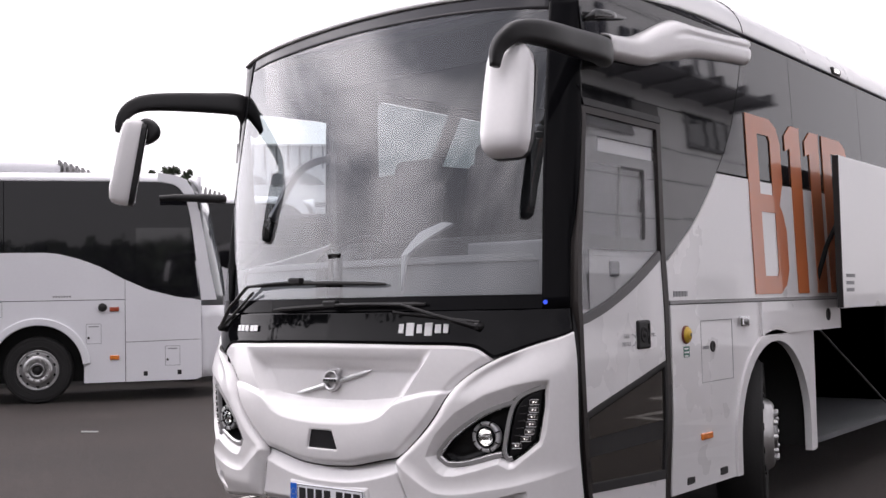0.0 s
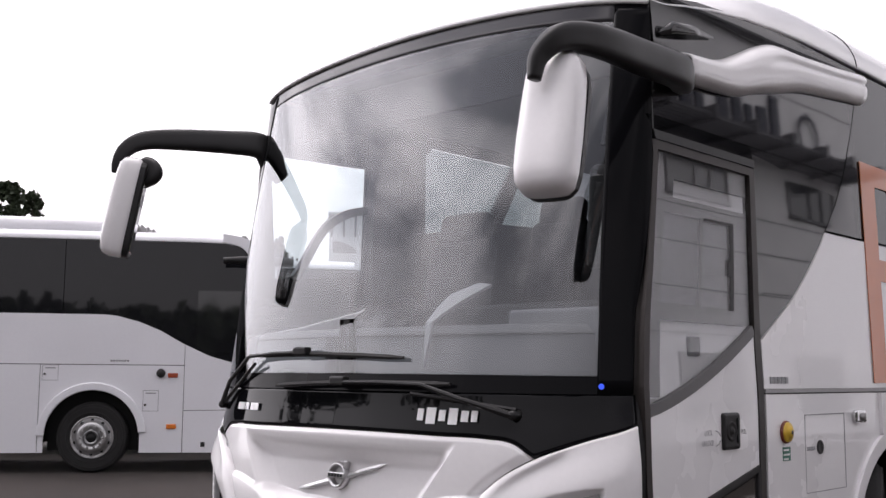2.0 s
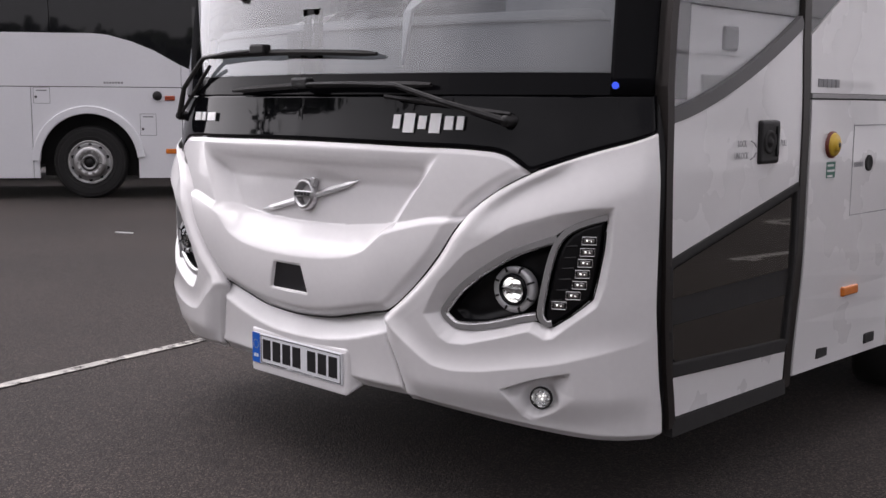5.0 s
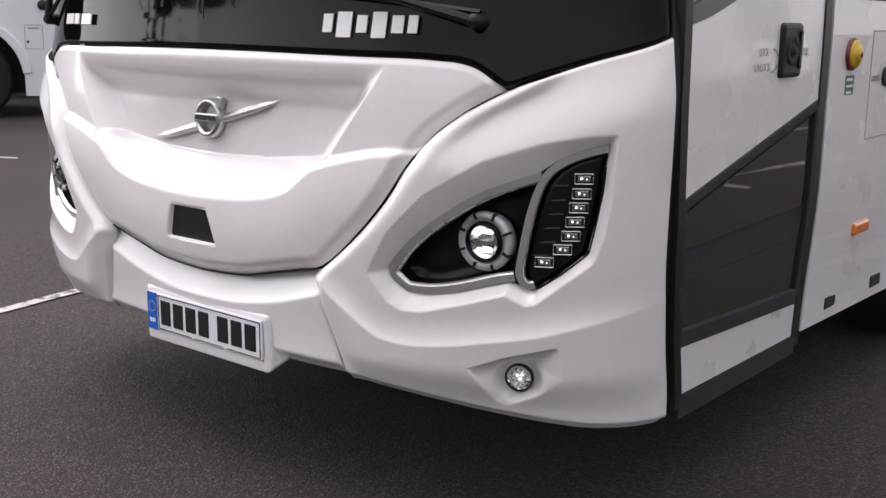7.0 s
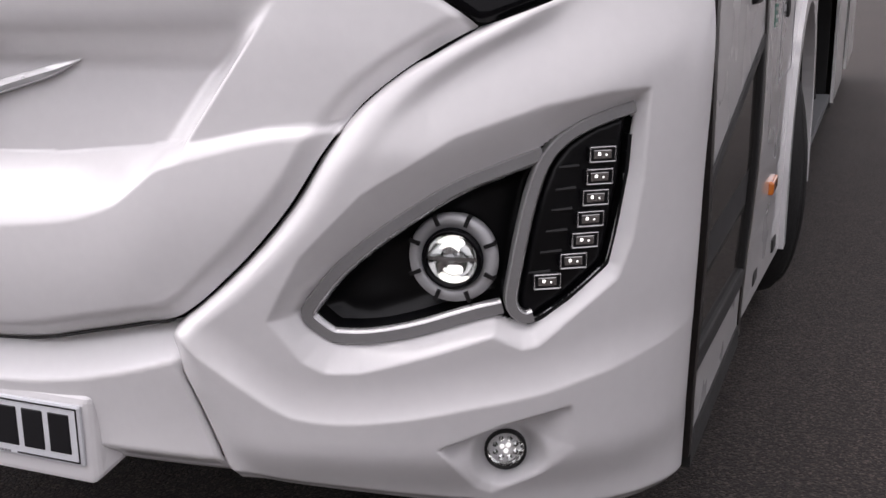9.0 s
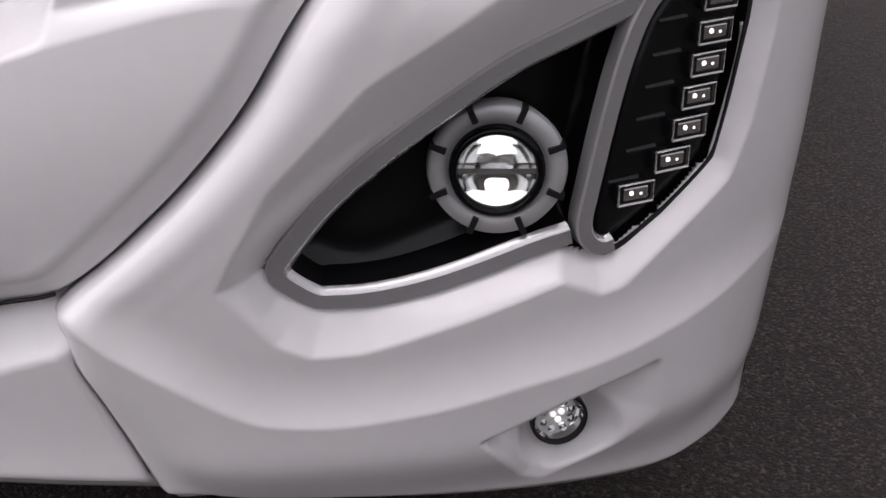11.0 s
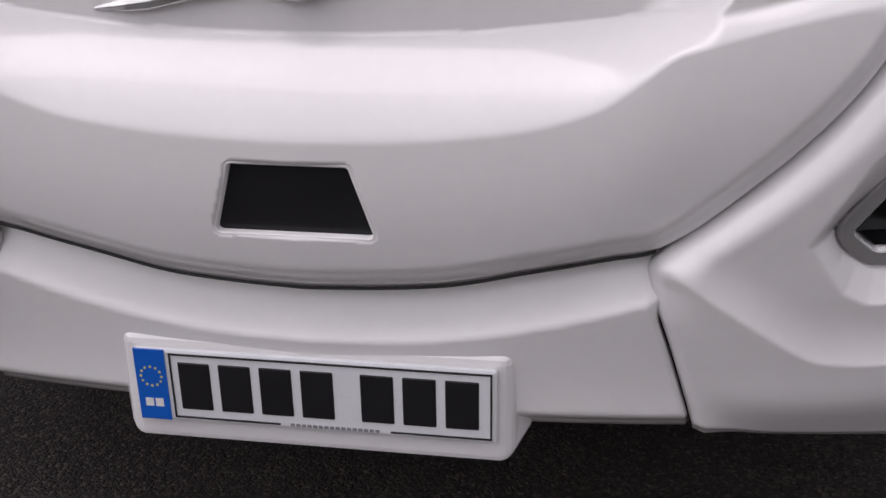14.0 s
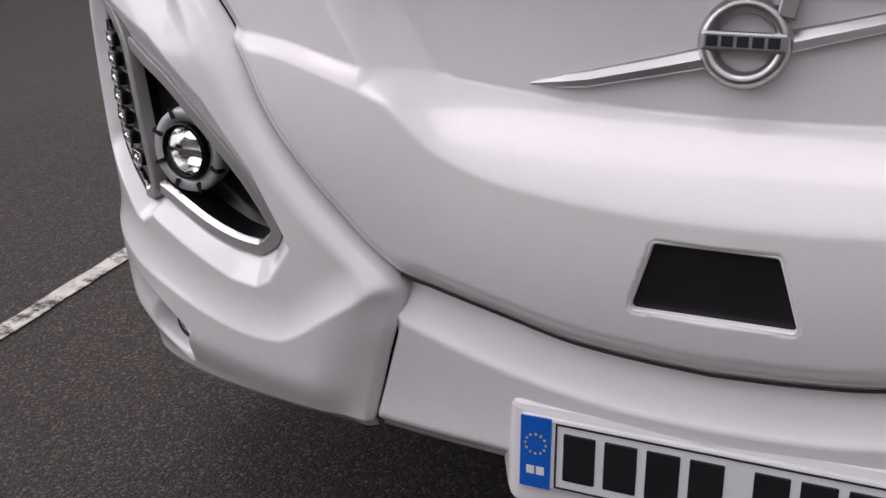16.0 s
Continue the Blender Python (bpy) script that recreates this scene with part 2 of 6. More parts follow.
FAR_GLASS = material("dark_parked_glass", (0.010, 0.010, 0.012), 0.03, spec=0.45, vary=0.06, scale=2, bump=0.012, bump_scale=0.8)
WINDOW_DARK = material("building_window", (0.03, 0.035, 0.04), 0.06, coat=1.0, vary=0.1, scale=2)
LOUVRE = material("louvre_metal", (0.10, 0.10, 0.11), 0.5, metal=0.3, vary=0.1, scale=5)
SIGN_BLUE = material("sign_blue", (0.008, 0.010, 0.03), 0.4, vary=0.1, scale=5)
LEAF = material("tree_leaf", (0.035, 0.05, 0.025), 0.7, vary=0.35, scale=3, fine=0.3)
BARK = material("tree_bark", (0.06, 0.045, 0.035), 0.9, vary=0.3, scale=5, fine=0.2, bump=0.3, bump_scale=20)
LINE = None


def asphalt():
    m = bpy.data.materials.new("asphalt")
    m.use_nodes = True
    n, l = m.node_tree.nodes, m.node_tree.links
    p = n["Principled BSDF"]
    co = n.new("ShaderNodeTexCoord")
    big = n.new("ShaderNodeTexNoise")
    big.inputs["Scale"].default_value, big.inputs["Detail"].default_value = 0.5, 6
    mid = n.new("ShaderNodeTexNoise")
    mid.inputs["Scale"].default_value, mid.inputs["Detail"].default_value = 9, 4
    grit = n.new("ShaderNodeTexVoronoi")
    grit.inputs["Scale"].default_value = 165
    gr2 = n.new("ShaderNodeTexVoronoi")
    gr2.inputs["Scale"].default_value = 85
    for q in (big, mid, grit, gr2):
        l.new(co.outputs["Object"], q.inputs["Vector"])
    r = n.new("ShaderNodeValToRGB")
    e = r.color_ramp.elements
    e[0].position, e[0].color = 0.0, (0.0150, 0.0108, 0.0092, 1)
    e[1].position, e[1].color = 1.0, (0.095, 0.074, 0.064, 1)
    s = n.new("ShaderNodeSeparateColor")
    l.new(grit.outputs["Color"], s.inputs[0])
    pw = n.new("ShaderNodeMath")
    pw.operation = "POWER"
    pw.inputs[1].default_value = 4.5
    l.new(s.outputs[0], pw.inputs[0])
    l.new(pw.outputs[0], r.inputs[0])
    mm = n.new("ShaderNodeMapRange")
    mm.inputs[1].default_value, mm.inputs[2].default_value, mm.inputs[3].default_value, mm.inputs[4].default_value = 0.3, 0.7, 0.78, 1.2
    l.new(big.outputs[0], mm.inputs[0])
    m2 = n.new("ShaderNodeMapRange")
    m2.inputs[1].default_value, m2.inputs[2].default_value, m2.inputs[3].default_value, m2.inputs[4].default_value = 0.3, 0.7, 0.9, 1.1
    l.new(mid.outputs[0], m2.inputs[0])
    mu = n.new("ShaderNodeMath")
    mu.operation = "MULTIPLY"
    l.new(mm.outputs[0], mu.inputs[0])
    l.new(m2.outputs[0], mu.inputs[1])
    sc = n.new("ShaderNodeVectorMath")
    sc.operation = "SCALE"
    l.new(r.outputs[0], sc.inputs[0])
    l.new(mu.outputs[0], sc.inputs["Scale"])
    l.new(sc.outputs[0], p.inputs["Base Color"])
    p.inputs["Roughness"].default_value = 0.85
    ad = n.new("ShaderNodeMath")
    ad.operation = "ADD"
    l.new(grit.outputs["Distance"], ad.inputs[0])
    l.new(gr2.outputs["Distance"], ad.inputs[1])
    bu = n.new("ShaderNodeBump")
    bu.inputs["Strength"].default_value, bu.inputs["Distance"].default_value = 0.7, 0.006
    bu.invert = True
    l.new(ad.outputs[0], bu.inputs["Height"])
    l.new(bu.outputs[0], p.inputs["Normal"])
    return m


ASPHALT = asphalt()


def worn_line():
    """White road paint, worn through to the asphalt in specks and patches."""
    m = material("worn_white_line", (0.50, 0.48, 0.45), 0.85, vary=0.2, scale=10, fine=0.25, bump=0.4, bump_scale=120)
    n, l = m.node_tree.nodes, m.node_tree.links
    p = n["Principled BSDF"]
    old = p.inputs["Base Color"].links[0].from_socket
    co = n.new("ShaderNodeTexCoord")
    patch = n.new("ShaderNodeTexNoise")
    patch.inputs["Scale"].default_value, patch.inputs["Detail"].default_value, patch.inputs["Roughness"].default_value = 9, 10, 0.8
    l.new(co.outputs["Object"], patch.inputs[0])
    r = n.new("ShaderNodeMapRange")
    r.inputs[1].default_value, r.inputs[2].default_value = 0.40, 0.50
    l.new(patch.outputs[0], r.inputs[0])
    x = n.new("ShaderNodeMix")
    x.data_type = "RGBA"
    x.inputs[6].default_value = (0.03, 0.026, 0.023, 1)
    l.new(r.outputs[0], x.inputs[0])
    l.new(old, x.inputs[7])
    l.new(x.outputs[2], p.inputs["Base Color"])
    return m


LINE = worn_line()

# ---- building helpers ----
def part(name, bm, mat, parent=None, label="", smooth=False):
    """Links a bmesh as one mesh object, under a thing or a part."""
    me = bpy.data.meshes.new(name)
    bmesh.ops.recalc_face_normals(bm, faces=bm.faces)
    bm.to_mesh(me)
    bm.free()
    me.materials.append(mat)
    if smooth:
        for q in me.polygons:
            q.use_smooth = True
    ob = new(name, me)
    if parent is not None:
        ob.parent = parent
    if label:
        ob["label"] = label
    return ob


def solid(ob, thick, offset=-1.0):
    md = ob.modifiers.new("thickness", "SOLIDIFY")
    md.thickness, md.offset = thick, offset
    return ob


def rounded(ob, width, segments=2):
    md = ob.modifiers.new("rounding", "BEVEL")
    md.width, md.segments, md.limit_method, md.angle_limit = width, segments, "ANGLE", radians(35)
    return ob


def box(bm, x0, x1, y0, y1, z0, z1, m=None):
    v = [bm.verts.new((x, y, z)) for x in (x0, x1) for y in (y0, y1) for z in (z0, z1)]
    for f in ((0, 1, 3, 2), (4, 6, 7, 5), (0, 4, 5, 1), (2, 3, 7, 6), (0, 2, 6, 4), (1, 5, 7, 3)):
        bm.faces.new([v[i] for i in f])
    if m is not None:
        bmesh.ops.transform(bm, matrix=m, verts=v)
    return v


def lathe(bm, profile, n=48, axis="x", at=(0, 0, 0)):
    """Turns a profile of (along the axis, radius) about an axis."""
    rings = []
    for a, r in profile:
        ring = []
        for i in range(n):
            t = 2 * math.pi * i / n
            c, s = r * math.cos(t), r * math.sin(t)
            q = (a, c, s) if axis == "x" else (c, a, s) if axis == "y" else (c, s, a)
            ring.append(bm.verts.new((q[0] + at[0], q[1] + at[1], q[2] + at[2])))
        rings.append(ring)
    for p, q in zip(rings, rings[1:]):
        for i in range(n):
            bm.faces.new((p[i], p[(i + 1) % n], q[(i + 1) % n], q[i]))
    return rings


def tube(bm, pts, radii, n=12, squash=1.0, square=2.0):
    """A smooth bar through points, with a radius at each, closed at its ends."""
    pts = [Vector(p) for p in pts]
    if not hasattr(radii, "__len__"):
        radii = [radii] * len(pts)
    rings = []
    a = None
    for i, p in enumerate(pts):
        d = (pts[min(i + 1, len(pts) - 1)] - pts[max(i - 1, 0)]).normalized()
        if a is None:
            a = d.cross(Vector((0, 0, 1)) if abs(d.z) < 0.9 else Vector((0, 1, 0)))
        a = (a - d * a.dot(d)).normalized()
        b = a.cross(d).normalized()
        ring = []
        for k in range(n):
            c, s = math.cos(2 * math.pi * k / n), math.sin(2 * math.pi * k / n)
            r = radii[i] * (abs(c) ** square + abs(s) ** square) ** (-1 / square)
            ring.append(bm.verts.new(p + (a * c * squash + b * s) * r))
        rings.append(ring)
    for p, q in zip(rings, rings[1:]):
        for k in range(n):
            bm.faces.new((p[k], p[(k + 1) % n], q[(k + 1) % n], q[k]))
    bm.faces.new(rings[0])
    bm.faces.new(rings[-1][::-1])


def spline(pts, n=8):
    """Points on a smooth curve through the given points."""
    p = [np.array(q, float) for q in pts]
    p = [2 * p[0] - p[1]] + p + [2 * p[-1] - p[-2]]
    out = []
    for i in range(1, len(p) - 2):
        for k in range(n):
            t = k / n
            out.append(0.5 * (2 * p[i] + (p[i + 1] - p[i - 1]) * t + (2 * p[i - 1] - 5 * p[i] + 4 * p[i + 1] - p[i + 2]) * t * t + (3 * p[i] - p[i - 1] - 3 * p[i + 1] + p[i + 2]) * t ** 3))
    out.append(p[-2])
    return out


def curve1(pts):
    """A smooth function through (x, y) points."""
    xs = np.array([p[0] for p in pts], float)
    ys = np.array([p[1] for p in pts], float)
    m = np.gradient(ys, xs)

    def f(x):
        x = np.asarray(x, float)
        i = np.clip(np.searchsorted(xs, x) - 1, 0, len(xs) - 2)
        h = xs[i + 1] - xs[i]
        t = np.clip((x - xs[i]) / h, 0, 1)
        return (2 * t ** 3 - 3 * t * t + 1) * ys[i] + (t ** 3 - 2 * t * t + t) * h * m[i] + (-2 * t ** 3 + 3 * t * t) * ys[i + 1] + (t ** 3 - t * t) * h * m[i + 1]
    return f


def grid_mesh(P):
    """A sheet of quads from an array rows x columns x 3."""
    r, c, _ = P.shape
    bm = bmesh.new()
    v = [[bm.verts.new(P[i, j]) for j in range(c)] for i in range(r)]
    for i in range(r - 1):
        for j in range(c - 1):
            bm.faces.new((v[i][j], v[i][j + 1], v[i + 1][j + 1], v[i + 1][j]))
    return bm


def smooth(a, b, x):
    t = np.clip((x - a) / (b - a), 0, 1)
    return t * t * (3 - 2 * t)


def signed(U, Z, poly):
    """Distance to a closed outline, minus inside."""
    p = np.array(poly, float)
    q = np.roll(p, -1, 0)
    best = np.full(U.shape, 9.0)
    inside = np.zeros(U.shape, bool)
    for (x0, y0), (x1, y1) in zip(p, q):
        dx, dy = x1 - x0, y1 - y0
        t = np.clip(((U - x0) * dx + (Z - y0) * dy) / (dx * dx + dy * dy), 0, 1)
        best = np.minimum(best, np.hypot(U - x0 - t * dx, Z - y0 - t * dy))
        if y0 != y1:
            inside ^= ((y0 > Z) != (y1 > Z)) & (U < (x1 - x0) * (Z - y0) / (y1 - y0) + x0)
    return np.where(inside, -best, best)

# ---- ground ----
def ground_sheet():
    bm = bmesh.new()
    bmesh.ops.create_grid(bm, x_segments=8, y_segments=8, size=600)
    return tagged(part("ground", bm, ASPHALT), "dark grey-brown asphalt yard, dry and gritty", "ground", kind="structure")


GROUND = ground_sheet()


def painted_line(x, y0, y1, wide=0.08):
    """One worn bay line, lying on the asphalt; it leans a little from the coach's own line."""
    bm = bmesh.new()
    rng = random.Random(int(x * 100) + 7)
    n = int((y1 - y0) / 0.12)
    rows = []
    for i in range(n + 1):
        y = y0 + (y1 - y0) * i / n
        cx = x - 0.157 * (y - 0.4)
        rows.append([bm.verts.new((cx + s * wide / 2 + rng.uniform(-0.006, 0.006), y, 0.004)) for s in (-1, 1)])
    for a, b in zip(rows, rows[1:]):
        bm.faces.new((a[0], a[1], b[1], b[0]))
    ob = part("bay_line", bm, LINE)
    solid(ob, 0.003, 1.0)
    return tagged(ob, "worn white painted bay line on the asphalt", "road marking", "bay lines", "structure")


painted_line(-2.0, -2.6, 14.0, 0.068)
painted_line(4.88, 5.9, 13.0, 0.10)
painted_line(6.75, 9.1, 15.0, 0.10)


def bay_end(x, y):
    """The short cross stroke at a bay line's end."""
    bm = bmesh.new()
    box(bm, x - .55, x - .02, y - .06, y + .06, .003, .0065)
    tagged(part("bay_line", bm, LINE), "short worn white cross stroke of a bay", "road marking", "bay lines", "structure")


bay_end(4.02, 6.06)
bay_end(5.4, 9.1)


def litter():
    bm = bmesh.new()
    box(bm, -0.10, 0.10, -0.018, 0.018, 0.0, 0.008)
    ob = part("litter", bm, LETTER_WHITE)
    ob.matrix_world = pose(-6.9, 3.2, 0.002, 0, 0, 25)
    tagged(ob, "small pale scrap of litter on the asphalt", "litter")


litter()

# ---- the coach's front surface: u runs round the nose, z up ----
PLAN_X = np.array([0, .25, .5, .7, .9, 1.05, 1.165, 1.235, 1.265, 1.273])
PLAN_Y = np.array([0, .008, .03, .064, .125, .2, .288, .365, .435, .5])
PLAN_S = np.concatenate([[0], np.cumsum(np.hypot(np.diff(PLAN_X), np.diff(PLAN_Y)))])
UMAX = float(PLAN_S[-1])
plan_x = curve1(list(zip(PLAN_S, PLAN_X)))
plan_y = curve1(list(zip(PLAN_S, PLAN_Y)))
lean = curve1([(.25, .05), (.33, .035), (.45, .03), (.6, .01), (.75, -.005), (.95, -.01), (1.1, .0), (1.2, .015), (1.3, .035), (1.4, .05)])


# the rear edge of the white corner, and how far the corner draws in low down
EDGE_Y = curve1([(.25, .515), (.38, .499), (.42, .487), (.5, .465), (.6, .443), (.7, .422), (.9, .409), (1.1, .398), (1.27, .403), (1.4, .43)])
TUCK = curve1([(.25, .038), (.38, .033), (.42, .029), (.5, .0235), (.6, .017), (.7, .008), (.9, .001), (1.1, -.012), (1.27, -.014), (1.372, 0), (1.5, 0)])


def nose(U, Z, O=0.0):
    """Places on the nose, O metres proud of it."""
    U, Z = np.asarray(U, float), np.asarray(Z, float)
    a, s = np.abs(U), np.sign(U)
    e = 1e-3
    dx, dy = plan_x(a + e) - plan_x(a - e), plan_y(a + e) - plan_y(a - e)
    at_end = a > UMAX - 2 * e
    dx, dy = np.where(at_end, 0.15, dx), np.where(at_end, 0.98, dy)
    at_mid = a < 2 * e
    dx, dy = np.where(at_mid, 1.0, dx), np.where(at_mid, 0.0, dy)
    h = np.hypot(dx, dy)
    nx, ny = dy / h * np.clip(a / .06, 0, 1), -dx / h
    tuck = TUCK(np.minimum(Z, 1.45)) * smooth(1.13, 1.36, a)
    return np.stack([s * (plan_x(a) - tuck + nx * O), plan_y(a) + lean(Z) + ny * O, Z + 0 * U], -1)


HOOD_LOW = curve1([(0, .588), (.1, .592), (.2, .602), (.29, .622), (.4, .646), (.47, .663), (.5, .682), (.563, .735), (.622, .792), (.686, .867), (.742, .952), (.794, 1.015), (.841, 1.054), (.89, 1.087), (.94, 1.115), (.978, 1.134)])
HOOD_TOP = curve1([(0, 1.213), (.3, 1.211), (.55, 1.207), (.8, 1.202), (.865, 1.196), (.9, 1.186), (.935, 1.166), (.978, 1.136)])
WHITE_TOP = curve1([(.9, 1.10), (.977, 1.134), (1.07, 1.169), (1.18, 1.207), (1.28, 1.238), (1.377, 1.276), (1.47, 1.31)])
RIDGE_A = curve1([(0, .915), (.11, .916), (.3, .927), (.39, .937), (.47, .951), (.54, .962), (.65, .984), (.75, .99), (1, 1.05)])
RIDGE_B = curve1([(0, .80), (.11, .803), (.22, .812), (.33, .832), (.39, .857), (.43, .888), (.46, .912), (.5, .925), (.54, .936), (.67, .966), (.75, .975), (1, 1.04)])
CREASE_C = curve1([(0, .508), (.12, .511), (.19, .519), (.3, .54), (.34, .55), (.42, .574), (.47, .59)])
SEAM_U = curve1([(.3, .553), (.37, .53), (.45, .505), (.52, .483), (.58, .463), (.61, .455), (.64, .453), (.66, .472), (.682, .5), (.735, .563), (.792, .622), (.867, .686), (.952, .742), (1.015, .794), (1.054, .841), (1.087, .89), (1.115, .94), (1.135, .979), (1.3, 1.0)])
LOW_EDGE = curve1([(0, .373), (.5, .369), (.75, .35), (1.0, .322), (1.2, .299), (1.46, .284)])
LAMP = [(.681, .683), (.70, .654), (.745, .631), (.79, .630), (.866, .644), (.95, .668), (1.0, .680), (1.03, .668), (1.056, .664), (1.12, .703), (1.188, .758), (1.205, .832), (1.22, .912), (1.226, 1.015), (1.142, .991), (1.10, .970), (1.07, .949), (.94, .897), (.87, .854), (.80, .807), (.743, .755), (.70, .712)]
BROW = [(.639, .676), (.70, .786), (.80, .888), (.94, .974), (1.07, 1.018), (1.17, 1.036), (1.238, 1.040), (1.238, .90), (1.222, .80), (1.196, .737), (1.12, .682), (1.062, .634), (1.037, .629), (.992, .654), (.9, .625), (.78, .590), (.725, .588), (.69, .606)]
FOG_BAY = [(.897, .461), (1.0, .503), (1.108, .530), (1.12, .448), (1.06, .398), (.982, .358), (.955, .373)]
BUMP_CREASE = curve1([(.44, .668), (.50, .622), (.58, .566), (.63, .530), (.66, .513), (.70, .505), (.83, .511), (.94, .532), (1.07, .556), (1.13, .572), (1.275, .606), (1.47, .65)])


def hood_relief(U, Z):
    a = np.abs(U)
    za, zb, zl = RIDGE_A(a), RIDGE_B(a), HOOD_LOW(a)
    fin = .513 + (Z - .958) / .23 * .157
    m = 1 - (1 - np.clip((fin - a) / (.085 - .035 * np.clip((Z - .958) / .23, 0, 1)), 0, 1)) ** 2.2
    above = -.080 * m * (.12 * smooth(1.19, 1.15, Z) + .88 * smooth(1.165, 1.06, Z))
    m_a = 1 - (1 - np.clip((.513 + (za - .958) / .23 * .157 - a) / .085, 0, 1)) ** 2.2
    o_a = -.074 * m_a
    t = np.clip((za - Z) / np.maximum(za - zb, .01), 0, 1)
    t = 1 - (1 - t) ** 1.35
    out = np.where(Z > za, above, o_a + (.02 - o_a) * t)
    out = np.where(Z < zb, .02 + .006 * np.sin(np.pi * np.clip((zb - Z) / .2, 0, 1)), out)
    slope = (HOOD_LOW(a + .004) - HOOD_LOW(a - .004)) / .008
    out = out - .022 * smooth(.046, .0, (Z - zl) / np.sqrt(1 + slope ** 2)) ** 1.6 - .008 * smooth(.02, 0, HOOD_TOP(a) - Z)
    return out


def corner_relief(U, Z):
    a = np.abs(U)
    dl, db = signed(a, Z, LAMP), signed(a, Z, BROW)
    d = (a - SEAM_U(Z)) * .75
    far = .93 + .17 * smooth(.6, 1.0, Z)
    end = 1 - np.clip((a - far) / (1.42 - far), 0, 1) ** 2
    # the whole corner stands proud of the plan line, less so towards its edges
    skin = .034 * smooth(-.02, .085, d) * smooth(.32, .45, Z) * smooth(0, .17, WHITE_TOP(a) - Z) * end
    k = np.clip((Z - BUMP_CREASE(a)) / .078, 0, 1)
    o = skin + (.004 + .015 * smooth(.0, .05, d)) * (1 - k) ** 2.2 * end * smooth(.35, .47, Z)
    o += .016 * smooth(.42, .56, Z) * np.exp(-((d - .03) / .03) ** 2) * (.25 + .75 * smooth(.56, .68, Z)) * smooth(.38, .50, Z) - (.012 + .016 * smooth(.56, .68, Z)) * smooth(.014, 0, d) ** 1.5
    o += .013 * (1 - smooth(0, .05, d)) * smooth(.62, .56, Z)
    # ledge from the brow's crease down to the lamp
    t = np.clip(-db, 0, 1) / np.maximum(np.clip(-db, 0, 1) + np.clip(dl, 0, 1), 1e-4)
    floor = -.006 + .006 * smooth(1.02, 1.14, a)
    o = np.where((db < 0) & (dl > 0), o + (floor - o) * (.85 * t + .15 * t * t), o)
    o = np.where(dl <= 0, floor, o)
    # fog lamp bay: sharp upper edge, floor running out at the lower edges
    df = signed(a, Z, FOG_BAY)
    top = np.full(a.shape, 9.0)
    low = np.full(a.shape, 9.0)
    n = len(FOG_BAY)
    for i in range(n):
        p, q = FOG_BAY[i], FOG_BAY[(i + 1) % n]
        dx, dz = q[0] - p[0], q[1] - p[1]
        w = np.clip(((a - p[0]) * dx + (Z - p[1]) * dz) / (dx * dx + dz * dz), 0, 1)
        r = np.hypot(a - p[0] - w * dx, Z - p[1] - w * dz)
        if i < 2:
            top = np.minimum(top, r)
        else:
            low = np.minimum(low, r)
    share = low / np.maximum(low + top, 1e-4)
    o -= np.where(df < 0, .085 * share * smooth(0, .010, top) * (1 - .75 * smooth(1.04, 1.11, a)), 0)
    pit = smooth(.066, .038, np.hypot(a - 1.010, Z - .430)) * smooth(0, .018, -df)
    o = o + (np.minimum(o, -.016) - o) * pit
    o -= .006 * smooth(.01, 0, WHITE_TOP(a) - Z)
    o -= .016 * smooth(.022, 0, Z - LOW_EDGE(a))
    return o


coach = tagged(new("coach"), "white touring coach with black mirrors and orange side lettering, parked", "coach")


OPENING = [(-.080, .772), (.076, .772), (.102, .677), (-.104, .677)]


def grown(d):
    """The opening's outline, d metres wider all round, with rounded corners."""
    c = np.array(OPENING).mean(0)
    out = []
    for k, p in enumerate(OPENING):
        sx, sz = np.sign(np.array(p) - c)
        for a in range(4):
            t = (math.pi / 2) * a / 3
            q = (math.sin(t), math.cos(t)) if sx * sz > 0 else (math.cos(t), math.sin(t))
            if k in (0, 2):
                q = (math.cos(t), math.sin(t))
            else:
                q = (math.sin(t), math.cos(t))
            r = .006 + d
            out.append((p[0] + sx * (q[0] * r - .006), p[1] + sz * (q[1] * r - .006)))
    return out


def hood():
    u = np.linspace(-.976, .976, 400)
    v = np.linspace(0, 1, 160)
    U = np.tile(u, (len(v), 1))
    lo, hi = HOOD_LOW(np.abs(u)) + .0015, HOOD_TOP(np.abs(u)) - .003
    Z = lo + (hi - lo) * v[:, None]
    edge = grown(.0035)
    hole = signed(U, Z, edge)
    e = 5e-4
    gu = (signed(U + e, Z, edge) - signed(U - e, Z, edge)) / (2 * e)
    gz = (signed(U, Z + e, edge) - signed(U, Z - e, edge)) / (2 * e)
    near = np.abs(hole) < .0036
    U = np.where(near, U - hole * gu, U)
    Z = np.where(near, Z - hole * gz, Z)
    hole = np.where(near, 0.0, hole)
    bm = grid_mesh(nose(U, Z, hood_relief(U, Z)))
    bm.verts.index_update()
    flat = hole.ravel() < .0004
    bmesh.ops.delete(bm, geom=[f for f in bm.faces if all(flat[v.index] for v in f.verts)], context="FACES")
    ob = part("grille_panel", bm, WHITE, coach, "white moulded front panel with a smile-shaped ridge", True)
    solid(ob, .008)
    return ob


HOOD = hood()


def nose_y(u, z, o=0.0):
    return Vector(nose(u, z, o).tolist())


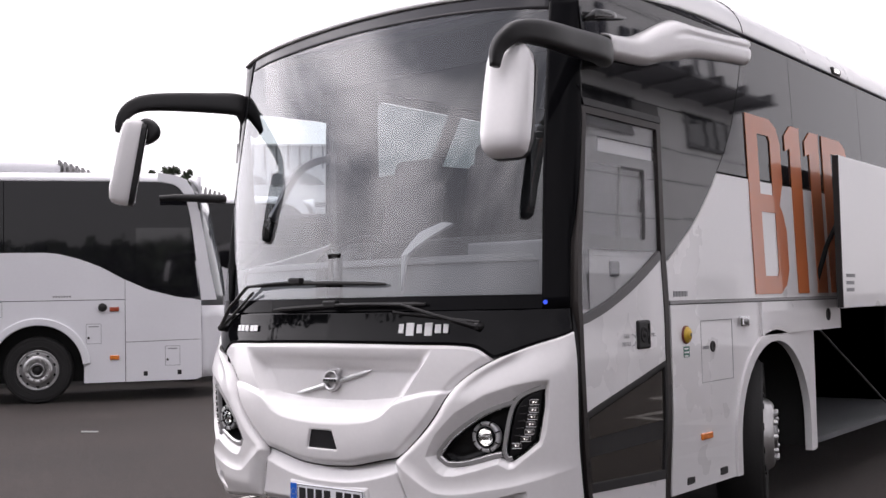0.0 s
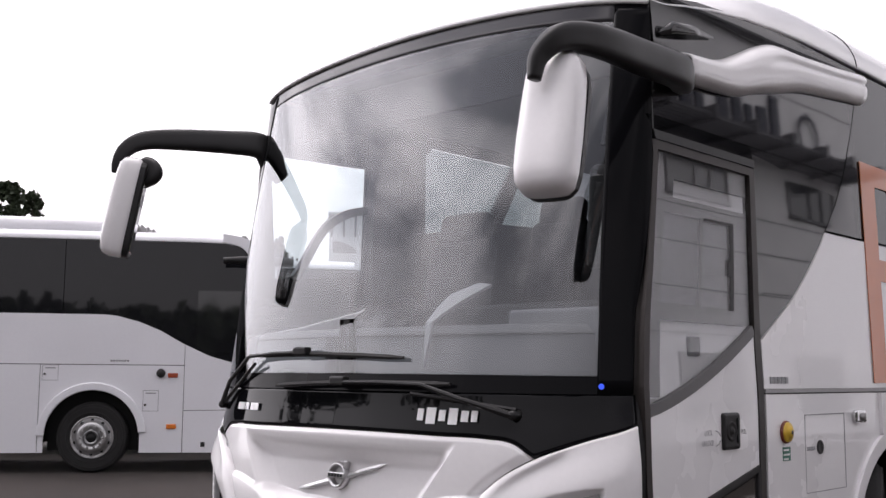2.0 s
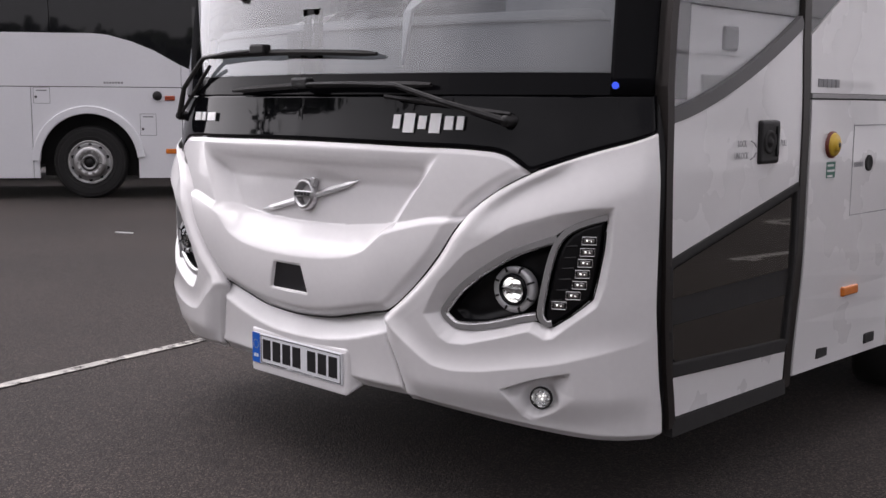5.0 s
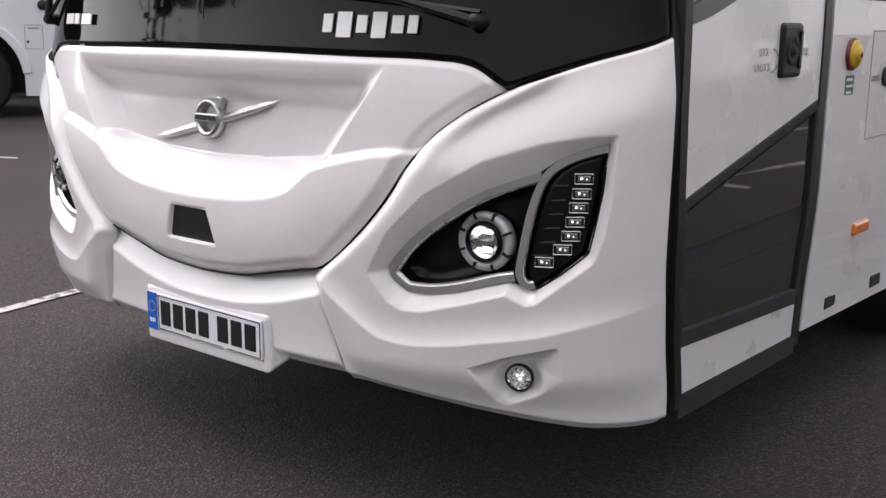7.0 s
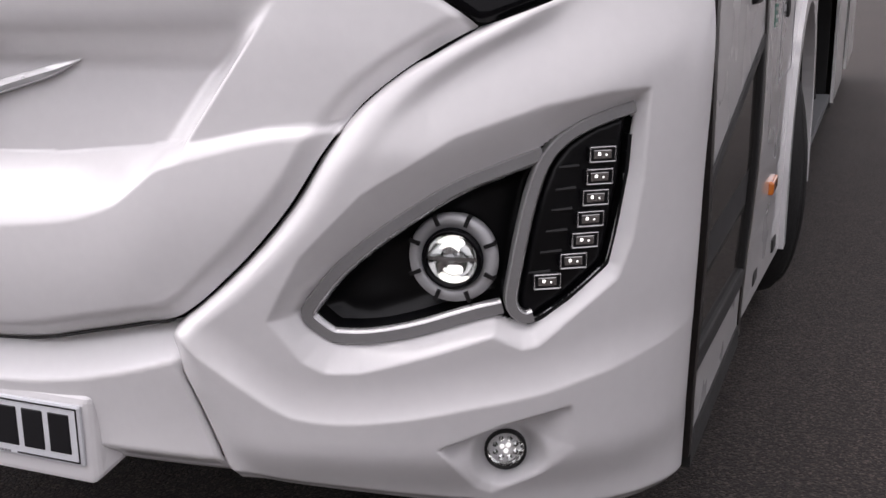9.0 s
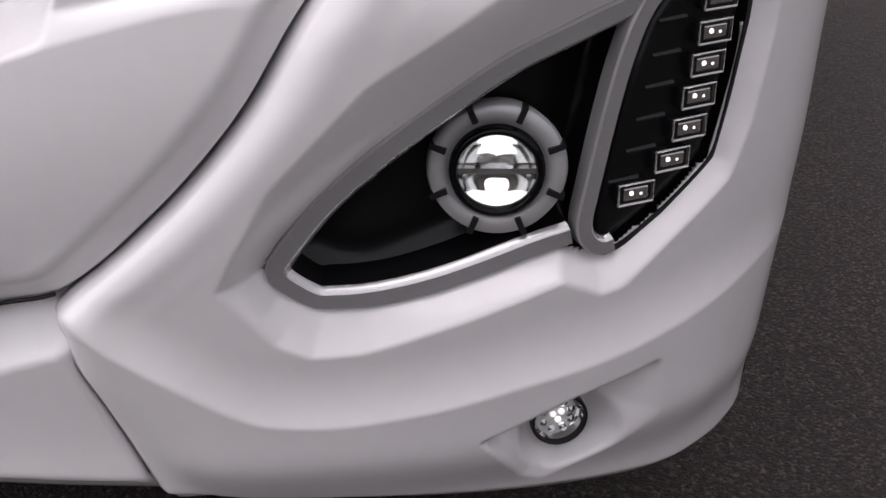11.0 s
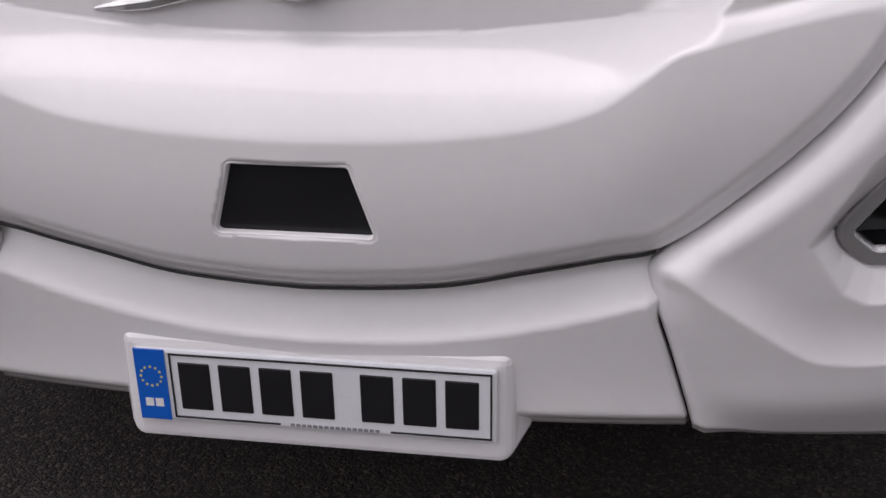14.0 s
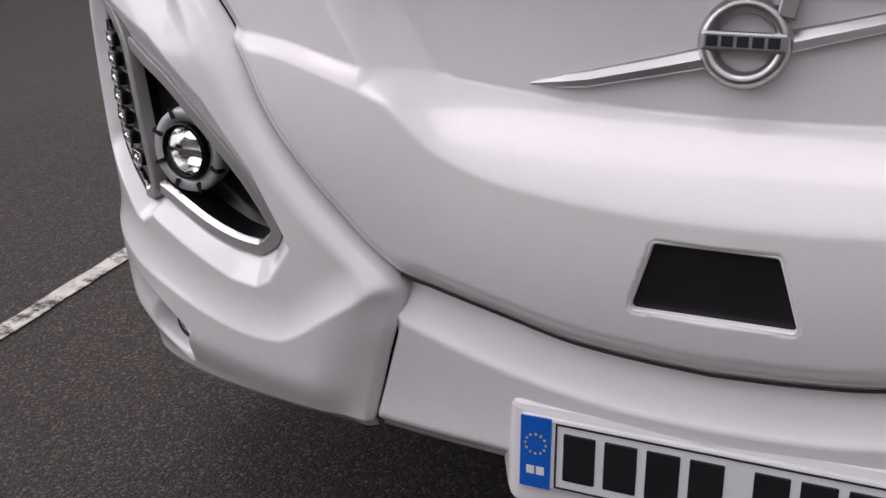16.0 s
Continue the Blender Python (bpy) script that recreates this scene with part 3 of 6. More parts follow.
def bumper_middle():
    v = np.linspace(0, 1, 46)
    s = np.linspace(-1, 1, 150)
    S, V = np.meshgrid(s, v)
    Z = .372 + V * (.66 - .372)
    for _ in range(4):
        U = S * (SEAM_U(Z) - .001 + .016 * smooth(.55, .63, Z))
        top = HOOD_LOW(np.abs(U)) - .007
        Z = .372 + V * (top - .372)
    a = np.abs(U)
    c = CREASE_C(a)
    O = .015 - .052 * np.clip((Z - c) / np.maximum(HOOD_LOW(a) - c, .02), 0, 1) ** .8
    O -= .03 * smooth(.035, 0, Z - .372) + .010 * smooth(.008, 0, SEAM_U(Z) - a) * smooth(.62, .55, Z)
    ob = part("bumper", grid_mesh(nose(U, Z, O)), WHITE, coach, "white centre bumper below the front panel", True)
    solid(ob, .008)


bumper_middle()


def joint_strip():
    """Thin black strip along the joint below the front panel."""
    bm = bmesh.new()
    u = np.linspace(-.46, .46, 70)
    z = HOOD_LOW(np.abs(u)) - .0022
    tube(bm, [Vector(p) for p in nose(u, z, np.full_like(u, -.002)).tolist()], .0024, 6)
    part("joint_strip", bm, RUBBER, coach, "thin black strip along the joint below the front panel", True)


joint_strip()


def bumper_corner(sgn):
    v = np.linspace(0, 1, 250)
    s = np.linspace(0, 1, 220)
    S, V = np.meshgrid(s, v)
    Z = .34 + V * .85
    for _ in range(12):
        end = np.interp(EDGE_Y(Z) - lean(Z), PLAN_Y, PLAN_S)
        U = SEAM_U(Z) + .001 + S * (end - SEAM_U(Z) - .001)
        lo = LOW_EDGE(U) + .018 * np.clip((S - .955) / .045, 0, 1) ** 2.5
        Z = .5 * Z + .5 * (lo + V * (WHITE_TOP(U) - .002 - lo))
    bm = grid_mesh(nose(sgn * U, Z, corner_relief(U, Z)))
    bm.verts.index_update()
    flat = signed(U, Z, LAMP).ravel() < .0005
    bmesh.ops.delete(bm, geom=[f for f in bm.faces if all(flat[w.index] for w in f.verts)], context="FACES")
    ob = part("bumper_corner", bm, WHITE, coach, "white corner panel round the headlight", True)
    solid(ob, .006)
    z = np.linspace(.30, 1.40, 40)
    end = np.interp(EDGE_Y(z) + .004 - lean(z), PLAN_Y, PLAN_S)
    U = end[:, None] + (np.minimum(end + .045, UMAX) - end)[:, None] * np.linspace(0, 1, 8)
    solid(part("corner_strip", grid_mesh(nose(sgn * U, np.tile(z[:, None], (1, 8)), -.012)), BLACK_TRIM, coach, "black strip between nose and door", True), .02)
    return ob


for sg in (1, -1):
    bumper_corner(sg)


def backing():
    """A black sheet added behind the panels, standing in for the dark in their gaps."""
    u = np.linspace(-UMAX, UMAX, 80)
    z = np.linspace(.40, 1.3, 24)
    U, Z = np.meshgrid(u, z)
    bm = grid_mesh(nose(U, Z, -.11))
    ob = part("gap_backing", bm, UNDER, coach, "", True)
    solid(ob, .01)


backing()


def fascia():
    u = np.linspace(-UMAX, 1.335, 180)
    v = np.linspace(0, 1, 14)
    a = np.abs(u)
    lo = np.where(a < .978, HOOD_TOP(a), WHITE_TOP(a)) + .002
    Z = lo + (1.372 - lo) * v[:, None]
    U = np.tile(u, (len(v), 1))
    ob = part("fascia_band", grid_mesh(nose(U, Z, -.004)), BLACK_GLOSS, coach, "glossy black band below the windscreen", True)
    solid(ob, .006)


fascia()

# windscreen: bottom edge on the nose, top edge swept back
GLASS_LOW, GLASS_HIGH = 1.372, 2.915


def screen(U, W, o=0.0):
    """W runs from the foot (0) to the head (1) of the windscreen."""
    a, s = np.abs(U), np.sign(U)
    low = nose(U, GLASS_LOW + 0 * W, o)
    xt = plan_x(a) * 1.213 / 1.273
    yt = .487 + .02 * (xt / 1.2) ** 2 + .075 * (xt / 1.213) ** 8 - o
    zt = GLASS_HIGH + .1 * (1 - (xt / 1.22) ** 2)
    top = np.stack([s * xt, yt, zt], -1)
    W1 = W[..., None]
    P = low * (1 - W1) + top * W1
    P[..., 1] -= .035 * np.sin(np.pi * W) * (1 - (a / UMAX) ** 4)
    return P


def windscreen():
    U, Wd = np.meshgrid(np.linspace(-1.16, 1.188, 90), np.linspace(.043, .944, 40))
    ob = part("windscreen", grid_mesh(screen(U, Wd)), WINDSCREEN, coach, "large curved windscreen reflecting grey cloud", True)
    ob.visible_shadow = False
    for sgn in (1, -1):
        V, Wd = np.meshgrid(np.linspace(0, 1, 14), np.linspace(0, 1, 30))
        rear = np.interp(Wd, [0, .2, .43, .65, 1], [1.325, 1.335, 1.42, UMAX, UMAX]) if sgn > 0 else UMAX
        inner = 1.19 if sgn > 0 else 1.15 + .04 * Wd
        U = sgn * (inner + (rear - inner) * V)
        solid(part("windscreen_border", grid_mesh(screen(U, Wd, 0)), PILLAR, coach, "", True), .012)
    U, Wd = np.meshgrid(np.linspace(-1.19, 1.19, 60), np.linspace(0, .042, 3))
    solid(part("windscreen_border", grid_mesh(screen(U, Wd, 0)), PILLAR, coach), .012)
    U, Wd = np.meshgrid(np.linspace(-1.19, 1.19, 60), np.linspace(.945, 1, 5))
    solid(part("windscreen_border", grid_mesh(screen(U, Wd, -.002)), SHADE_BAND, coach, "dark grey band along the head of the windscreen", True), .012)
    return ob


windscreen()


def glass_y(x, z):
    """The depth of the windscreen at a place across and up."""
    u = np.interp(abs(x), PLAN_X, PLAN_S)
    w = (z - GLASS_LOW) / (GLASS_HIGH + .05 - GLASS_LOW)
    return float(screen(np.array([u]), np.array([max(w, 0)]))[0, 1])


# ---- roof ----
def wide(z):
    """Half the body's width at a height."""
    return 1.272 - .033 * max(0.0, z - 1.3)


def roof():
    u = np.linspace(-UMAX, UMAX, 61)
    a = np.abs(u) / UMAX
    head = screen(u, np.ones_like(u))
    f = np.sign(u) * np.minimum(1, a * 1.0)
    sx = 1.212 * np.sin(f * np.pi / 2) ** 1
    sz = 3.075 + .39 * np.sqrt(np.clip(1 - (np.abs(sx) / 1.213) ** 4.2, 0, 1))
    rows = [head + np.array([0, -.012, -.004]), head + np.array([0, -.006, .018])]
    for t in (.06, .14, .25, .4, .55, .7, .85, 1.0):
        k = t
        e = 1 - (1 - t) ** 2.6
        sec = np.stack([sx, head[:, 1] + (2.6 - head[:, 1]) * k, sz], -1)
        q = sec.copy()
        q[:, 2] = head[:, 2] + (sz - head[:, 2]) * e
        q[:, 0] = head[:, 0] + (sx - head[:, 0]) * e
        rows.append(q)
    for y in (2.61, 5, 7.5, 10, 12.4):
        rows.append(np.stack([sx, np.full_like(sx, y), sz], -1))
    rows.append(np.stack([sx * .96, np.full_like(sx, 12.5), 3.0 + (sz - 3.0) * .8], -1))
    ob = part("roof", grid_mesh(np.array(rows)), WHITE_SIDE, coach, "white domed roof", True)
    solid(ob, .02)
    bm = bmesh.new()
    tube(bm, [(float(a), 2.64, float(b) + .001) for a, b in zip(sx, sz)], .004, 6)
    part("roof_seam", bm, RUBBER, coach, "dark joint across the roof")
    bm = bmesh.new()
    box(bm, -1.16, 1.16, .66, 12.4, 2.93, 2.95)
    part("cabin_ceiling", bm, GREY_IN, coach)


roof()


DOOR_Z = (.3, .38, .42, .5, .6, .7, .9, 1.1, 1.27, 1.4, 1.66, 1.81, 2.11, 2.34, 2.40, 2.46)
DOOR_DY = (.068, .063, .051, .029, .007, -.014, -.027, -.036, -.040, -.042, -.018, .012, .062, .098, .07, .012)


def side_place(y, z):
    """A place on the nearside: ahead of the wheel the wall follows the nose's rear edge and draws in low down."""
    near = 1 - float(smooth(.55, 1.28 + .47 * float(smooth(1.3, 1.7, z)), y))
    dy = float(np.interp(z, DOOR_Z, DOOR_DY)) * near
    dx = (.004 + .026 * float(smooth(.85, .30, z))) * (1 - float(smooth(1.3, 2.3, y)))
    return wide(z) - dx, y + dy


# ---- side panels: outlines of (y, z) laid on the side wall ----
def side_panel(name, pts, sgn, mat, parent, thick=.02, off=0.0, label="", holes_at=(), cut=.09):
    bm = bmesh.new()
    vs = [bm.verts.new((0, y, z)) for y, z in pts]
    bm.faces.new(vs)
    z0, z1 = min(p[1] for p in pts), max(p[1] for p in pts)
    z = math.ceil(z0 / cut) * cut
    while z < z1:
        bmesh.ops.bisect_plane(bm, geom=bm.verts[:] + bm.edges[:] + bm.faces[:], plane_co=(0, 0, z), plane_no=(0, 0, 1))
        z += cut
    for v in bm.verts:
        if sgn > 0:
            x, v.co.y = side_place(v.co.y, v.co.z)
        else:
            x = wide(v.co.z)
        v.co.x = sgn * (x + off)
    r = bmesh.ops.extrude_face_region(bm, geom=bm.faces[:])
    for v in r["geom"]:
        if isinstance(v, bmesh.types.BMVert):
            v.co.x -= sgn * thick
    return part(name, bm, mat, parent, label)


def arc(cy, cz, r, a0, a1, n=14):
    return [(cy + r * math.cos(radians(a0 + (a1 - a0) * i / n)), cz + r * math.sin(radians(a0 + (a1 - a0) * i / n))) for i in range(n + 1)]


def band(pts, w):
    """A closed outline of width w along an open line of points."""
    p = [np.array(q, float) for q in pts]
    left, right = [], []
    for i, q in enumerate(p):
        d = p[min(i + 1, len(p) - 1)] - p[max(i - 1, 0)]
        d = d / np.linalg.norm(d)
        nrm = np.array([-d[1], d[0]]) * w / 2
        left.append(tuple(q + nrm))
        right.append(tuple(q - nrm))
    return left + right[::-1]


WHEEL_Y, WHEEL_Y2 = 2.84, 9.0
FLARE = [(1.375, 1.603), (1.45, 1.648), (1.526, 1.695), (1.63, 1.757), (1.72, 1.815), (1.82, 1.892), (1.914, 1.972), (2.02, 2.067), (2.1, 2.15)]
LOW_PANE_A = [(.53, .835), (1.285, 1.022), (1.285, .757), (.53, .742)]
LOW_PANE_B = [(.53, .653), (1.28, .658), (1.28, .49), (.555, .52), (.53, .54)]
door_curve = [(y, 1.285 + .335 * ((y - .455) / .86) ** 1.45) for y in np.linspace(.50, 1.315, 12)]


def nearside():
    # dark quarter panel over the door, up to the roof
    top = [(.58, 2.935), (.75, 2.985), (.95, 3.02), (1.42, 3.06), (1.9, 3.075), (2.62, 3.075)]
    side_panel("quarter_glass", [(.56, 2.46)] + [(.60, 2.7)] + top + [(2.60, 2.95), (2.50, 2.72), (2.36, 2.46)], 1, GREY_GLASS, coach, .02, -.004, "grey bonded glass above the door")
    side_panel("quarter_glass", [(1.375, 2.456), (2.357, 2.456), (2.23, 2.29), (2.1, 2.153)] + FLARE[::-1][1:], 1, GREY_GLASS, coach, .02, -.004, "grey bonded glass sweeping down behind the door")
    side_panel("quarter_glass", [(.50, 2.40), (1.371, 2.40), (1.371, 2.456), (.52, 2.456)], 1, BLACK_GLOSS, coach, .02, -.002, "")
    # side windows
    edges = [3.43, 4.95, 6.5, 8.1, 9.7, 11.3, 12.3]
    last_top, last_mid, last_low = 2.63, 2.37, 2.112
    side_panel("side_window", [(2.112, 2.157), (2.24, 2.29), (2.37, 2.46), (2.51, 2.72), (2.61, 2.95), (2.64, 3.07), (3.424, 3.075), (3.44, 2.6), (3.47, 2.16)], 1, DARK_GLASS, coach, .015, -.004, "dark tinted side window")
    for a, b in zip(edges, edges[1:]):
        side_panel("side_window", [(a + .046, 2.163), (a + .016, 2.6), (a, 3.075), (b - .006, 3.075), (b + .01, 2.6), (b + .04, 2.163)], 1, DARK_GLASS, coach, .015, -.004, "dark tinted side window")
    # white panel under the windows
    side_panel("side_panel", [(1.375, 1.39)] + [(y, z - .006) for y, z in FLARE] + [(12.4, 2.15), (12.4, 1.39)], 1, WHITE_SIDE, coach, .02, 0, "glossy white side panel")
    side_panel("waist_moulding", [(1.375, 1.372), (12.4, 1.372), (12.4, 1.388), (1.375, 1.388)], 1, SILVER, coach, .02, .006)
    # skirt by the door, with the wheel arch
    arch = arc(WHEEL_Y, .52, .60, 180, 90, 12)
    side_panel("skirt_panel", [(1.385, .335), (WHEEL_Y - .60, .335)] + arch + [(WHEEL_Y, 1.366), (1.385, 1.366)], 1, WHITE_SIDE, coach, .02, 0, "white skirt panel between door and wheel")
    side_panel("fuel_flap", [(2.62, 1.155), (4.12, 1.155), (4.12, 1.366), (2.62, 1.366)], 1, WHITE_SIDE, coach, .018, .016, "white filler flap with a round black hole")
    arch2 = arc(WHEEL_Y, .52, .60, 90, 0, 12)
    side_panel("skirt_panel", arch2 + [(WHEEL_Y + .60, .335), (WHEEL_Y + .74, .335), (WHEEL_Y + .74, 1.366), (WHEEL_Y + .002, 1.366)], 1, WHITE_SIDE, coach, .02, 0, "white skirt panel behind the wheel")
    lip = [(WHEEL_Y - .63, .335)] + arc(WHEEL_Y, .52, .63, 180, 0, 24) + [(WHEEL_Y + .63, .335)]
    rounded(side_panel("wheel_arch", band(lip, .075), 1, WHITE_SIDE, coach, .05, .016, "white wheel-arch flare"), .012, 3)
    # long skirt behind the luggage bay
    side_panel("skirt_panel", [(6.6, .335), (8.4, .335)] + arc(WHEEL_Y2, .52, .60, 180, 0, 20) + [(9.6, .335), (12.4, .335), (12.4, 1.366), (6.6, 1.366)], 1, WHITE_SIDE, coach, .02, 0, "white rear skirt panel")


nearside()


def side_bar(bm, y0, y1, z0, z1, off, thick=.008):
    """A flat bar on the nearside that follows its warp, cut to stay close to it."""
    ny, nz = max(1, round((y1 - y0) / .1)), max(1, round((z1 - z0) / .09))
    grid = {}
    for i in range(ny + 1):
        for k in range(nz + 1):
            x, y = side_place(y0 + (y1 - y0) * i / ny, z0 + (z1 - z0) * k / nz)
            for d in (0, 1):
                grid[i, k, d] = bm.verts.new((x + (min(off, 0) - .008 if d else off + thick), y, z0 + (z1 - z0) * k / nz))
    for i in range(ny):
        for k in range(nz):
            bm.faces.new([grid[q] for q in ((i, k, 0), (i + 1, k, 0), (i + 1, k + 1, 0), (i, k + 1, 0))])
            bm.faces.new([grid[q] for q in ((i, k, 1), (i, k + 1, 1), (i + 1, k + 1, 1), (i + 1, k, 1))])
    for i in range(ny):
        for k, o in ((0, 0), (nz, 1)):
            q = [(i, k, 0), (i, k, 1), (i + 1, k, 1), (i + 1, k, 0)]
            bm.faces.new([grid[p] for p in (q if o == 0 else q[::-1])])
    for k in range(nz):
        for i, o in ((0, 1), (ny, 0)):
            q = [(i, k, 0), (i, k, 1), (i, k + 1, 1), (i, k + 1, 0)]
            bm.faces.new([grid[p] for p in (q if o == 0 else q[::-1])])


def side_word(word, y, z, h, mat, parent):
    """A printed word on the nearside, in the built-in font, standing upright."""
    cu = bpy.data.curves.new("printed_word", "FONT")
    cu.body, cu.size, cu.extrude = word, h, .0004
    tmp = bpy.data.objects.new("printed_word", cu)
    me = bpy.data.meshes.new_from_object(tmp)
    bpy.data.objects.remove(tmp)
    for v in me.vertices:
        p = v.co.copy()
        v.co = (wide(z) + .0012 + p.z, y + p.x * .72, z + p.y)
    me.materials.append(mat)
    ob = new("printed_word", me)
    ob.parent = parent
    return ob


def passenger_door():
    door = part("door_frame", _door_frame(), ANODISED, coach, "dark anodised entrance door frame")
    d = door
    side_panel("door_header", [(.49, 2.362), (1.37, 2.362), (1.37, 2.398), (.49, 2.398)], 1, BLACK_TRIM, d, .04, .006)
    side_panel("door_panel", door_curve + [(1.315, 1.065), (.50, .863)], 1, WHITE_SIDE, d, .03, -.004, "white door panel")
    trim = [(y, z + .02) for y, z in door_curve]
    rounded(side_panel("door_trim", band(trim, .045), 1, BAR_GREY, d, .02, -.001), .006)
    upper = side_panel("door_pane", [(y, z + .03) for y, z in door_curve] + [(1.315, 2.325), (.505, 2.325)], 1, DOOR_GLASS, d, .006, -.012, "tinted glass of the upper door")
    upper.visible_shadow = False
    side_panel("door_backing", [(.515, .845), (1.305, 1.05)] + arc(1.255, .52, .05, 0, -90, 5) + arc(.575, .565, .06, 270, 180, 5), 1, RUBBER, d, .02, -.016, "black surround of the lower door glass")
    side_panel("door_pane", LOW_PANE_A, 1, BROWN_GLASS, d, .006, -.011, "brown tinted glass of the lower door")
    side_panel("door_pane", LOW_PANE_B, 1, BROWN_GLASS, d, .006, -.011, "brown tinted glass of the lower door")
    # linings added close to the glass, whitened so the panes look bright
    side_panel("door_lining", [(y, z + .035) for y, z in door_curve] + [(1.30, 1.68), (.53, 1.68)], 1, LINING, d, .01, -.034, "pale lining behind the door glass")
    side_panel("door_lining", [(.53, 1.70), (1.30, 1.70), (1.30, 2.10), (.53, 2.10)], 1, GREY_IN, d, .01, -.034)
    side_panel("door_lining", [(.62, 2.14), (1.31, 2.14), (1.31, 2.235), (.62, 2.235)], 1, LINING, d, .01, -.034)
    frame_pts = [(.50, .855), (1.315, 1.058), (1.315, .465), (.50, .505)]
    for k, w in ((0, .03), (1, .03), (2, .05), (3, .03)):
        a, b = frame_pts[k], frame_pts[(k + 1) % 4]
        rounded(side_panel("pane_seal", band([a, b], w), 1, RUBBER, d, .02, .001), .005)
    side_panel("door_panel", [(.50, .49), (1.315, .45), (1.315, .335), (.50, .345)], 1, WHITE_SIDE, d, .03, -.003, "white kick strip of the door")
    side_panel("door_seal", [(.49, .28), (1.335, .275), (1.335, .335), (.49, .34)], 1, RUBBER, d, .05, .001)
    # bars of the glazed part
    bm = bmesh.new()
    for y0, y1, z0, z1 in ((.507, 1.315, 1.655, 1.725), (.507, 1.315, 2.085, 2.15), (.507, 1.315, 2.225, 2.325), (.507, .60, 1.725, 2.085), (.507, .66, 2.15, 2.225), (.507, .61, 1.36, 1.655), (1.165, 1.315, 1.725, 2.085), (.893, .911, 1.725, 2.085)):
        side_bar(bm, y0, y1, z0, z1, -.0285)
    part("glazing_bar", bm, BAR_GREY, d, "grey painted frame behind the door glass")
    bm = bmesh.new()
    for y0, y1, z0, z1 in ((1.135, 1.165, 1.715, 2.09), (.916, 1.14, 2.078, 2.09), (1.115, 1.14, 1.86, 1.93)):
        side_bar(bm, y0, y1, z0, z1, -.018)
    part("sliding_window_frame", bm, BLACK_TRIM, d, "black frame of the small sliding window")
    # handle
    bm = bmesh.new()
    x = wide(1.2)
    box(bm, x - .02, x + .006, .995, 1.135, 1.145, 1.295)
    rounded(part("handle_box", bm, BLACK_TRIM, d, "black recessed door handle"), .015, 3)
    bm = bmesh.new()
    lathe(bm, [(x + .004, .042), (x + .011, .040), (x + .010, .030), (x + .007, .026), (x + .007, .014), (x + .016, .012), (x + .016, .0)], 24, at=(0, 1.055, 1.22))
    part("handle_lock", bm, RUBBER, d, "", True)
    bm = bmesh.new()
    box(bm, x + .002, x + .012, 1.098, 1.118, 1.17, 1.275)
    rounded(part("handle_grip", bm, BLACK_GLOSS, d), .006)
    for word, y, z in (("LOCK", .846, 1.208), ("UNLOCK", .826, 1.168), ("PULL", 1.142, 1.205)):
        side_word(word, y, z, .031, MARK_GREY, d)
    for z0, z1 in ((1.226, 1.205), (1.165, 1.186)):
        bm = bmesh.new()
        tube(bm, [(x + .001, .935, z0), (x + .001, .957, z0 + (z1 - z0) * .3), (x + .001, .972, z1)], .002, 6)
        part("door_print", bm, MARK_GREY, d)
    for y in (.66, .86, 1.05, 1.24):
        bm = bmesh.new()
        box(bm, wide(1.69) - .030, wide(1.69) - .0235, y, y + .006, 1.690, 1.698)
        part("bar_rivet", bm, RUBBER, d)
    bm = bmesh.new()
    box(bm, x - .055, x - .032, .80, .89, 1.52, 1.60)
    rounded(part("inner_catch", bm, GREY_IN, d, "grey catch behind the door glass"), .02, 3)
    return door


def _door_frame():
    bm = bmesh.new()
    for pts in (band([(.487, .31), (.487, 2.36)], .036), band([(1.342, .30), (1.342, 2.36)], .05), band([(.47, 2.342), (1.367, 2.342)], .036)):
        vs = [bm.verts.new((0, y, z)) for y, z in pts]
        f = bm.faces.new(vs)
    for z in (.36, .42, .48, .54, .6, .66, .72, .8, .9, 1.0, 1.1, 1.2, 1.3, 1.4, 1.5, 1.6, 1.7, 1.8, 1.9, 2.0, 2.1, 2.2, 2.3):
        bmesh.ops.bisect_plane(bm, geom=bm.verts[:] + bm.edges[:] + bm.faces[:], plane_co=(0, 0, z), plane_no=(0, 0, 1))
    for v in bm.verts:
        x, v.co.y = side_place(v.co.y, v.co.z)
        v.co.x = x + .001
    r = bmesh.ops.extrude_face_region(bm, geom=bm.faces[:])
    for v in r["geom"]:
        if isinstance(v, bmesh.types.BMVert):
            v.co.x -= .05
    return bm


passenger_door()


